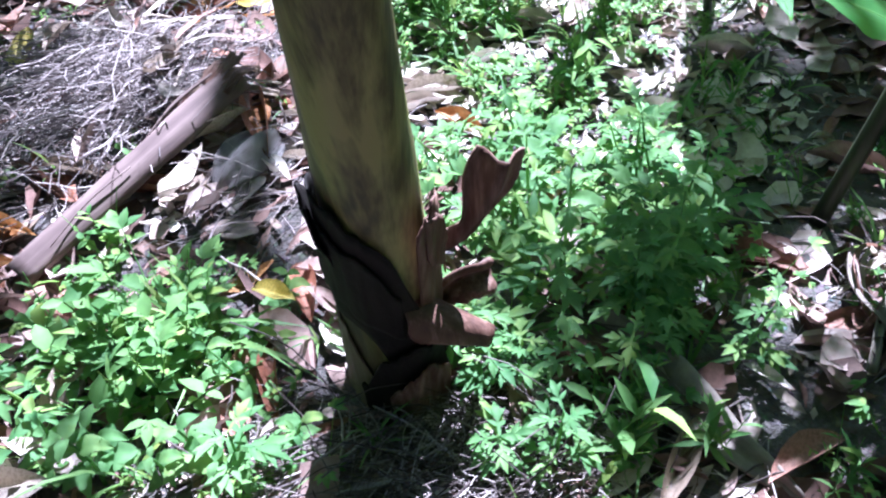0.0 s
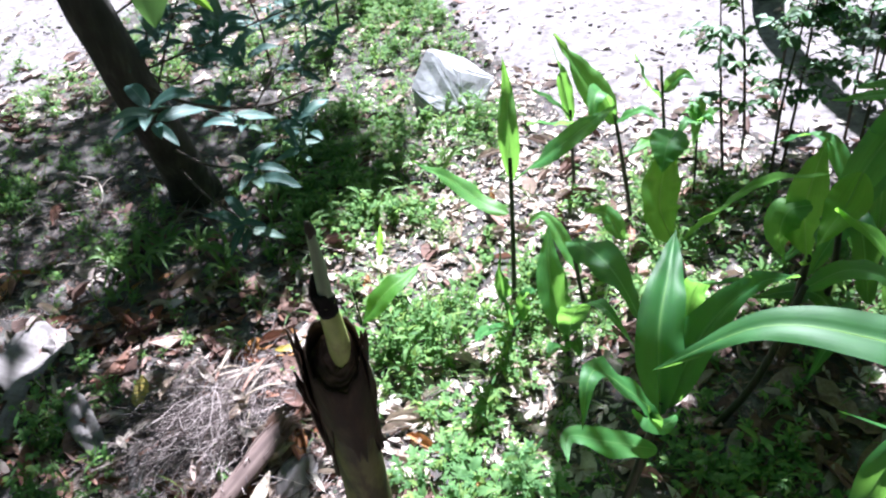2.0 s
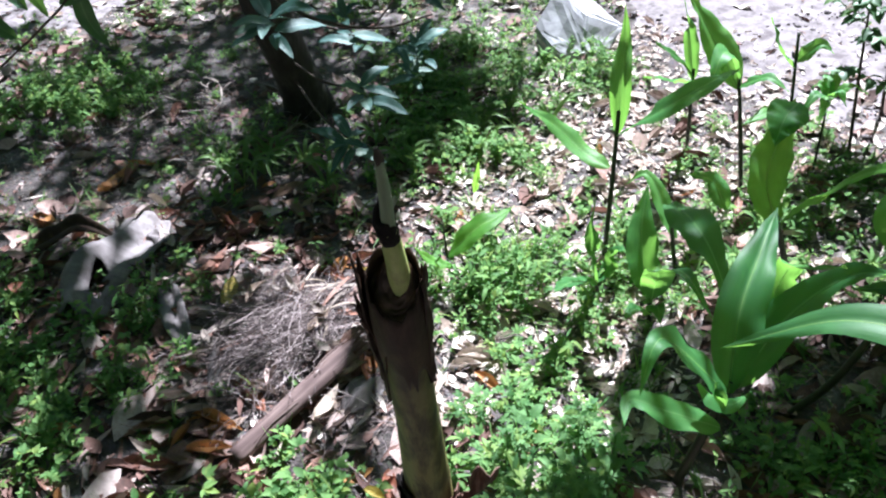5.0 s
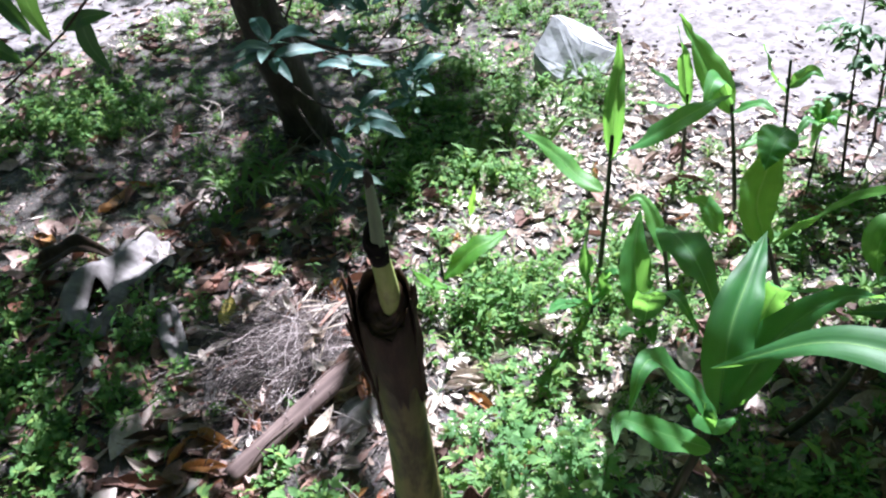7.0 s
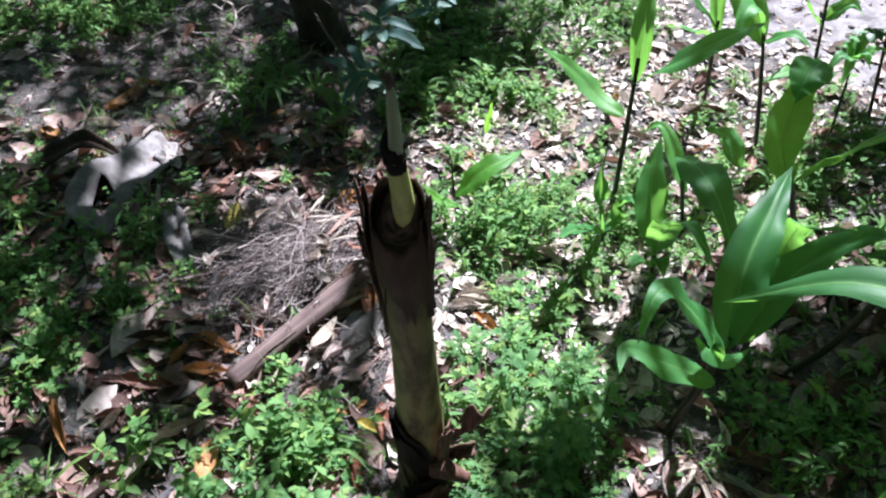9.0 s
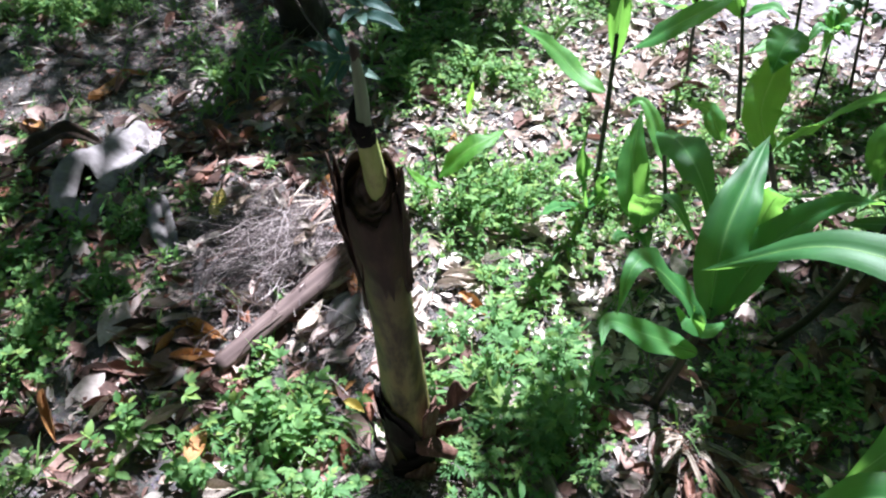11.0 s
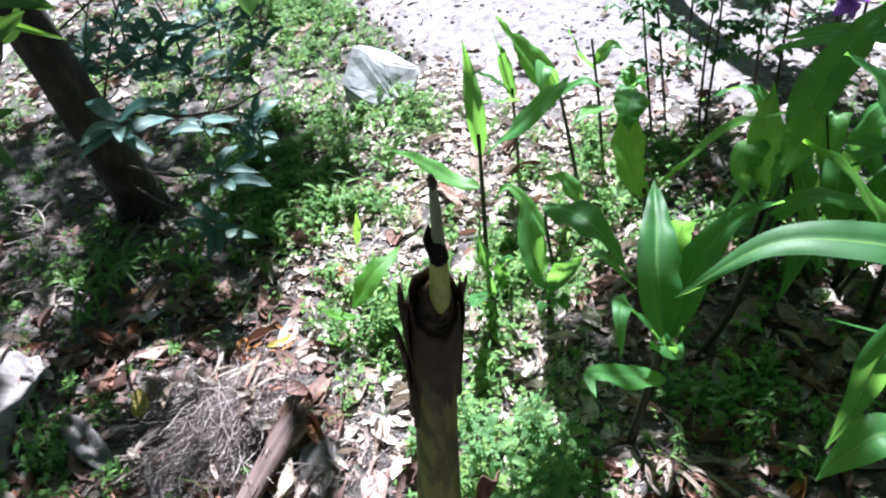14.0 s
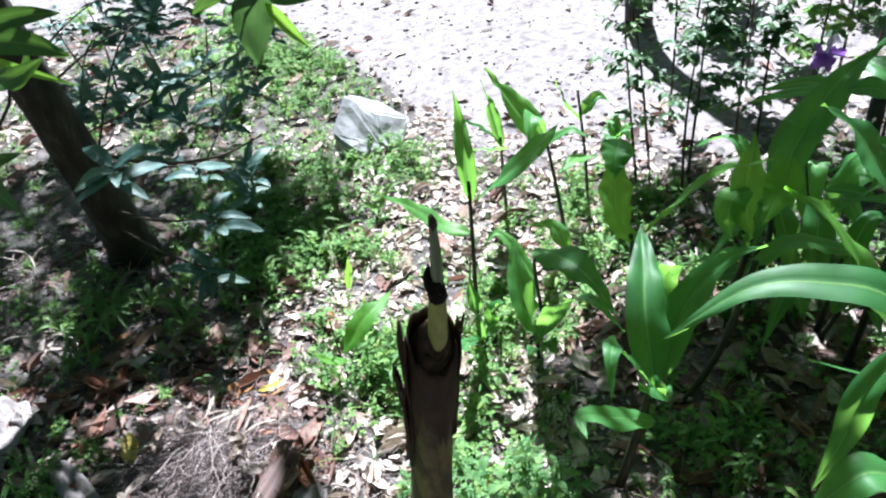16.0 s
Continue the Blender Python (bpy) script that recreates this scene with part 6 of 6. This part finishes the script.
lying_sheet("grey_sheath", "curled grey-white piece of sheath beside the bark strip", "dead sheath", [(-0.300, 0.990, 0.030), (-0.325, 0.950, 0.042), (-0.350, 0.910, 0.036), (-0.372, 0.880, 0.016)], 0.066, GREY, -0.9, 0.06, 21.0)
draped_sheath(-1.165, 1.39, 0.43, 0.21, 90, 0.080)
crumpled_sheath(-1.09, 1.50, 0.13, 0.12, 40, 0.03, 7.7)
lying_sheet("fallen_leaf", "dark olive-brown pointed leaf over the grey sheath", "dead leaf", [(-1.47, 1.41, 0.02), (-1.37, 1.455, 0.06), (-1.28, 1.49, 0.085), (-1.14, 1.455, 0.05)], 0.075, SHEATH, 0.5, 0.15, 9.0)
lying_sheet("grey_sheath", "grey split sheath near the stem's foot", "dead sheath", [(0.05, 0.62, 0.03), (0.12, 0.55, 0.025), (0.17, 0.48, 0.02), (0.24, 0.40, 0.01)], 0.075, DEAD["g"], 0.6, 0.15, 13.0)
lying_sheet("fallen_stalk", "curved dry leaf stalk arching over the litter", "dead stalk", [(0.44, 0.44, 0.01), (0.47, 0.50, 0.04), (0.55, 0.50, 0.05), (0.62, 0.42, 0.01)], 0.009, DEAD["b"], 0.3, 0.05, 14.0)


def rock(c, corners, label):
    """An angular boulder, hewn from its corners and weathered."""
    bm = bmesh.new()
    for p in corners:
        bm.verts.new(p)
    bmesh.ops.convex_hull(bm, input=bm.verts)
    bmesh.ops.bevel(bm, geom=bm.edges[:], offset=0.008, segments=2, affect="EDGES")
    bmesh.ops.triangulate(bm, faces=bm.faces[:])
    bmesh.ops.subdivide_edges(bm, edges=bm.edges[:], cuts=3, use_grid_fill=True)
    for q in bm.verts:
        q.co += q.co.normalized() * (0.014 * noise.noise(q.co * 11) + 0.005 * noise.noise(q.co * 38))
    me = bpy.data.meshes.new("rock")
    bm.to_mesh(me)
    bm.free()
    me.materials.append(ROCK)
    ob = new("rock", me)
    ob.matrix_world = pose(*c)
    return tagged(ob, label, "rock")


rock((0.16, 2.74, 0.0), ((-0.085, 0.06, 0.222), (0.05, 0.10, 0.150), (0.168, 0.04, 0.062), (0.11, -0.08, -0.02), (-0.055, -0.13, 0.018), (-0.172, -0.055, 0.105), (0.02, -0.115, 0.035), (0.03, -0.01, 0.135), (-0.15, -0.05, -0.03), (0.13, 0.10, -0.03), (-0.06, 0.12, -0.03), (-0.06, -0.10, -0.03)), "pale grey angular rock beside the path")


# ---- saplings, flower, far bushes ----
def sapling(x, y, h, lean_x, leaves, seed, material=None, size=0.035, label="thin sapling with small dark green leaves"):
    r = random.Random(seed)
    e = thing("sapling", (x, y, gz(x, y) - 0.01), label, "sapling", "saplings by the path")
    top = np.array((lean_x, r.uniform(-0.08, 0.08), h))
    pts = [np.zeros(3), top * 0.5 + (r.uniform(-0.03, 0.03), 0, 0), top]
    v, f = tube(pts, [0.006, 0.0045, 0.002], 10, 6, 0.1)
    part("stem", mesh_of("stem", v, f, TWIG), e)
    line = curve_points(pts, 30)
    fr = []
    for k in range(max(6, leaves // 11)):
        t = r.uniform(0.42, 1.0)
        c = line[min(29, int(t * 29))]
        a = r.uniform(0, 6.28)
        reach = r.uniform(0.06, 0.17) * (1.25 - 0.6 * t)
        d = np.array((math.cos(a), math.sin(a), r.uniform(0.1, 0.7)))
        v, f = thin_stem(c, c + d * reach, 0.0016)
        part("twig", mesh_of("twig", v, f, TWIG), e)
        for q in range(11):
            u = 0.2 + 0.08 * q
            way = a + (0.9 if q % 2 else -0.9) + r.uniform(-0.3, 0.3)
            fr.append((turn(way, r.uniform(-0.5, 0.5), r.uniform(-0.1, 0.6), r.uniform(0.55, 1.15)), c + d * reach * u))
    tagged(part("foliage", many("foliage", [oval(size * 0.8, size * 0.55, 3, 0.2), oval(size, size * 0.62, 3, 0.3)], fr, material or DARK_LEAF), e), kind="stuff")


for k, (x, y, h, lx, n) in enumerate(((0.98, 2.0, 0.62, -0.07, 80), (1.06, 1.82, 0.66, 0.06, 120), (1.15, 1.95, 0.80, 0.02, 170), (1.26, 1.74, 0.70, 0.10, 130), (1.12, 2.2, 0.85, -0.10, 150), (1.42, 2.1, 0.85, 0.08, 130), (1.28, 2.35, 0.95, 0.0, 150))):
    sapling(x, y, h, lx, int(n * 1.9), 100 + k, None, 0.042)
for k, (x, y) in enumerate(((1.75, 1.75), (1.62, 2.0), (2.05, 1.9), (2.4, 2.0), (1.7, 2.5), (2.0, 2.8), (2.3, 2.5), (2.6, 3.1), (1.9, 3.3), (2.2, 3.6), (1.8, 2.1), (2.1, 2.2), (2.5, 2.3))):
    sapling(x, y, 0.85, 0.05, 420, 200 + k, WEED if k % 2 else DARK_LEAF, 0.05, "bushy green sapling beyond the path")
for k in range(7):
    r = random.Random(300 + k)
    sapling(-1.1 + 0.155 * k, 3.3 + 1.5 * r.random(), 0.3 + 0.25 * r.random(), r.uniform(-0.1, 0.1), 90, 300 + k, WEED if k % 3 else BLUE_LEAF, 0.055, "low leafy shrub in the undergrowth behind the tree")
flower = thing("purple_flower", (1.248, 1.40, gz(1.248, 1.40)), "purple flower with pale throat on a thin stalk", "flower")
v, f = tube(local(flower, [(1.27, 1.38, 0.0), (1.22, 1.40, 0.30), (1.20, 1.40, 0.50), (1.228, 1.40, 0.645)]), [0.004, 0.003, 0.0025], 14, 6)
part("stalk", mesh_of("stalk", v, f, STALK), flower)
for k in range(5):
    a = 1.2 + k * 1.256
    c = np.array((-0.02, 0.0, 0.645))
    d = np.array((math.cos(a), -0.35, math.sin(a)))
    part("petal", blade_mesh("petal", [c, c + d * 0.027 + (0, -0.008, 0), c + d * 0.056 + (0, 0.005, 0)], 0.045, PALE_PETAL if k == 0 else PETAL, 0.2, 0.2, 10, 6, seed=k), flower)
log = new("fallen_branch", mesh_of("fallen_branch", *tube([(1.7, 1.75, 0.02), (2.0, 2.05, 0.22), (2.4, 2.4, 0.42)], [0.03, 0.026, 0.02], 14, 10, 0.15), BARK))
tagged(log, "brown fallen branch leaning in the bushes", "branch")


# ---- unseen crowns, leaved to shape light and shade on the ground ----
density = []


def crown_density(x, y, rx, ry, more):
    """Thicker (or, below zero, thinner) foliage in the unseen crowns, to darken or light one spot of ground."""
    density.append((x, y, rx, ry, more))


crown_density(-0.85, 2.2, 0.7, 0.6, 1)
crown_density(-1.15, 0.75, 0.55, 0.45, 0.5)
crown_density(1, 0.88, 0.22, 0.12, -1.5)
crown_density(0.74, 0.8, 0.10, 0.11, -1.2)
crown_density(0.1, 1.9, 0.25, 0.3, -0.5)
crown_density(-1.5, 3.9, 1.2, 0.9, -0.55)
crown_density(-0.22, 0.15, 0.12, 0.14, -1.2)
crown_density(-1.1, 1.05, 0.25, 0.18, 0.6)
crown_density(0.27, 0.45, 0.12, 0.1, 0.6)
crown_density(-1.1, 2.2, 0.5, 0.35, 0.5)
crown_density(-1.25, 1.75, 0.15, 0.12, -0.8)
crown_density(-0.5, 2.6, 0.35, 0.4, 0.4)
crown_density(0.3, 0.92, 0.12, 0.1, 0.5)
crown_density(0.53, 0.95, 0.16, 0.2, 0.7)
crown_density(-1.45, 1.2, 0.15, 0.15, 0.5)
crown_density(-0.5, 1.6, 0.22, 0.16, 0.5)
crown_density(-0.79, 0.8, 0.2, 0.15, 0.4)
crown_density(-0.3, 0.88, 0.12, 0.1, 0.3)
crown_density(-0.13, 1.8, 0.2, 0.22, -0.55)
crown_density(0.52, 0.12, 0.2, 0.14, 0.2)
crown_density(-1.1, 0.15, 0.4, 0.2, 0.7)
crown_density(-0.62, 0.48, 0.2, 0.12, -0.6)
crown_density(-0.05, 1.3, 0.35, 0.6, -0.8)
crown_density(1.2, 4.2, 1.9, 1.9, -1.5)
crown_density(-0.5, 0.6, 0.3, 0.2, -0.4)
crown_density(-0.9, 1.5, 0.5, 0.3, 0.25)
crown_density(0.32, 1.85, 0.45, 0.4, -0.9)
crown_density(-0.1, 3.2, 0.7, 0.8, -0.5)
crown_density(0.05, 0.85, 0.22, 0.22, -0.4)
crown_density(0.4, 0.61, 0.12, 0.1, -2.4)
crown_density(-0.55, 1.13, 0.2, 0.18, -0.3)
crown_density(0.55, 1.2, 0.25, 0.25, -0.35)
crown_density(-0.02, 0.44, 0.12, 0.10, -0.6)
crown_density(-0.35, 1.95, 0.3, 0.3, 0.15)
crown_density(-1.16, 1.4, 0.2, 0.18, -0.15)
crown_density(-0.55, 0.84, 0.1, 0.1, -1)
crown_density(-0.45, 2.3, 0.35, 0.4, 0.5)
crown_density(-0.85, 0.72, 0.3, 0.2, 0.4)
crown_density(0.14, 0.56, 0.1, 0.12, 0.35)
crown_density(-0.35, 0.8, 0.15, 0.08, 0.4)
crown_density(0.72, 1.06, 0.12, 0.1, 0.2)
crown_density(-0.6, 2.6, 0.4, 0.3, 0.5)
crown_density(-0.25, 2.1, 0.25, 0.22, 0.3)
crown_density(0.15, 1.45, 0.32, 0.40, -0.6)
crown_density(0.30, 1.85, 0.30, 0.30, -0.5)
crown_density(-1.20, 1.9, 0.45, 0.35, 0.5)
crown_density(-1.0, 1.15, 0.3, 0.2, 0.25)
crown_density(-0.62, -0.34, 0.20, 0.18, -1.5)
crown_density(0.25, 0.85, 0.25, 0.25, -0.35)
crown_density(0.82, 0.80, 0.36, 0.17, 1.7)
crown_density(0.64, 0.72, 0.12, 0.14, 0.9)
crown_density(0.85, 0.55, 0.25, 0.12, 0.4)
crown_density(0.55, 1.05, 0.2, 0.14, 0.2)
crown_density(0.26, 0.43, 0.10, 0.08, -0.3)
crown_density(0.45, 0.08, 0.22, 0.16, -0.9)
crown_density(-1.35, 2.6, 0.45, 0.45, 0.7)
crown_density(-0.80, 1.95, 0.35, 0.20, 0.4)
crown_density(0.10, 0.58, 0.20, 0.12, 0.3)
crown_density(0.92, 0.97, 0.22, 0.13, 0.7)
crown_density(1.10, 0.80, 0.2, 0.2, 0.6)
crown_density(0.0, 0.85, 0.2, 0.16, -0.4)
crown_density(-0.85, 0.55, 0.2, 0.15, -0.5)
crown_density(-1.05, 1.0, 0.3, 0.25, 0.3)
crown_density(0.75, 0.68, 0.30, 0.20, 0.4)
crown_density(0.62, 0.98, 0.22, 0.18, 0.35)
crown_density(0.28, 0.90, 0.15, 0.12, 0.4)
crown_density(-1.25, 1.60, 0.35, 0.22, -0.35)
crown_density(-0.75, 1.45, 0.25, 0.25, -0.4)
crown_density(-0.82, 2.0, 0.35, 0.25, 0.6)
crown_density(-1.2, 2.9, 0.4, 0.3, 0.5)
crown_density(0.05, 1.60, 0.35, 0.40, -0.9)
crown_density(-0.63, 1.10, 0.14, 0.14, -0.4)
crown_density(-0.42, 1.75, 0.3, 0.2, 0.2)
crown_density(-0.40, 1.0, 0.09, 0.08, 0.7)
crown_density(-0.53, 0.84, 0.06, 0.06, -0.6)
crown_density(-0.30, 0.86, 0.10, 0.08, -0.3)
crown_density(-0.52, 0.88, 0.04, 0.04, -0.8)
crown_density(-0.70, 0.55, 0.16, 0.14, 0.3)
crown_density(0.70, 0.88, 0.30, 0.18, 0.4)
crown_density(0.42, 0.95, 0.12, 0.14, 0.5)
crown_density(0.60, 0.62, 0.10, 0.16, 0.3)
crown_density(-0.95, 2.35, 0.40, 0.30, 0.7)
crown_density(-0.95, 3.0, 0.35, 0.25, 0.4)
crown_density(-0.9, 0.75, 0.3, 0.14, 0.3)
crown_density(-0.62, 2.25, 0.2, 0.3, 0.3)
crown_density(0.36, 1.12, 0.17, 0.18, 0.7)
crown_density(0.62, 0.86, 0.25, 0.20, 0.25)
crown_density(0.48, 0.50, 0.12, 0.14, 0.35)
crown_density(-0.55, 1.92, 0.22, 0.25, 0.1)
crown_density(0.78, 0.34, 0.22, 0.13, -1.3)
crown_density(0.25, 1.30, 0.15, 0.12, 0.9)
crown_density(-0.76, 1.17, 0.09, 0.09, 0.5)
crown_density(-0.62, 2.12, 0.18, 0.22, 0.5)
crown_density(-0.95, 1.55, 0.2, 0.15, 0.3)
crown_density(-1.1, 2.35, 0.35, 0.4, 0.5)
crown_density(0.25, 1.15, 0.12, 0.12, 0.3)
crown_density(0.15, 0.58, 0.15, 0.13, 0.40)
crown_density(0.05, 0.52, 0.10, 0.08, 0.3)
crown_density(-1.1, 1.45, 0.35, 0.35, -0.45)
crown_density(-1.3, 2.05, 0.3, 0.2, -0.4)
crown_density(-0.6, 1.15, 0.15, 0.15, -0.15)


def shade(x, y):
    """How closely the crowns are leaved above the ground at (x, y), seen along the sun."""
    d = 0.50
    for cx, cy, rx, ry, k in density:
        d += k * math.exp(-((x - cx) / rx) ** 2 - ((y - cy) / ry) ** 2)
    d += 0.5 * noise.noise((x * 3.2, y * 3.2, 11.0)) + 0.75 * noise.noise((x * 8.0, y * 8.0, 4.0))
    return min(1.24, max(0.0, (d - 0.5) * 3.2 + 0.5))


def crown(e, tries, x0, x1, y0, y1, seed):
    r = np.random.default_rng(seed)
    fr = []
    for k in range(tries):
        x, y = r.uniform(x0, x1), r.uniform(y0, y1)
        edge = ((x - (x0 + x1) / 2) / (x1 - x0) * 2) ** 4 + ((y - (y0 + y1) / 2) / (y1 - y0) * 2) ** 4 + 0.5 * noise.noise((x * 0.9, y * 0.9, 2.0))
        if edge > 0.9 or 1.3 * r.random() > shade(x, y):
            continue
        h = 3.0 + r.random() * 1.6
        c = np.array((x, y, 0.0)) + np.array(SUN) / SUN.z * h
        fr.append((turn(r.uniform(0, 6.28), r.uniform(-0.7, 0.7), r.uniform(-0.6, 0.6), r.uniform(0.7, 1.25)), c - np.array(e.location)))
    part("crown", many("crown", [oval(0.13, 0.055, 3, 0.2), oval(0.11, 0.05, 3, 0.3)], fr, CANOPY), e)


crown(tree, 24700, -4.6, 1.4, -1.6, 5.4, 31)
# limbs added out of view to carry the shading leaves
for pts in ([(-1.0, 2.4, 3.3), (-0.3, 3.0, 3.6), (0.6, 3.3, 3.8)], [(-0.95, 2.45, 3.4), (-1.6, 3.4, 3.7), (-2.2, 4.4, 3.9)], [(-0.9, 2.5, 3.55), (-0.6, 3.6, 3.9), (-0.4, 4.8, 4.2)], [(-1.05, 2.3, 3.1), (-1.8, 2.4, 3.4), (-2.4, 2.5, 3.6)]):
    twig(tree, pts, 0.035, "limb", BARK)
second = thing("tree", (1.62, 3.36, -0.02), "slim brown tree at the far side of the path", "tree")
v, f = tube(local(second, [(1.62, 3.36, -0.05), (1.66, 3.40, 0.8), (1.95, 3.45, 2.0), (2.5, 3.4, 3.6)]), [0.07, 0.06, 0.055, 0.04], 24, 14, 0.1)
part("trunk", mesh_of("trunk", v, f, BARK), second)
for pts in ([(2.6, 3.45, 3.0), (2.0, 3.6, 3.5), (1.4, 3.7, 3.8)], [(2.55, 3.4, 3.2), (2.2, 2.4, 3.6), (1.9, 1.6, 3.8)], [(2.5, 3.4, 3.5), (3.2, 4.0, 4.0), (3.8, 4.5, 4.3)]):
    twig(second, pts, 0.03, "limb", BARK)
crown(second, 14950, -0.4, 4.4, -1.6, 4.6, 32)


def woods():
    """Loose leaves for a wood round the place, added out of sight to dim the sky."""
    r = np.random.default_rng(77)
    fr = []
    for k in range(45000):
        a = r.uniform(0, 2 * math.pi)
        d = 7.5 + 2.5 * r.random()
        top = 3.2 if math.sin(a) > 0.5 else 6.5
        fr.append((turn(r.uniform(0, 6.28), r.uniform(-1.5, 1.5), r.uniform(-1, 1), r.uniform(0.8, 1.5)), np.array((d * math.cos(a), 1.5 + d * math.sin(a), top * r.random()))))
    for k in range(20000):
        fr.append((turn(r.uniform(0, 6.28), r.uniform(-0.7, 0.7), r.uniform(-0.7, 0.7), r.uniform(0.8, 1.4)), np.array((r.uniform(-6, 6), r.uniform(-6.5, -0.3), 3.2 + 2 * r.random()))))
    return tagged(new("woods", many("woods", [oval(0.24, 0.12, 3, 0.2), oval(0.20, 0.11, 3, 0.3)], fr, CANOPY)), "unseen green leaves added round the clearing to dim the sky", "woods", "", "stuff")


woods()
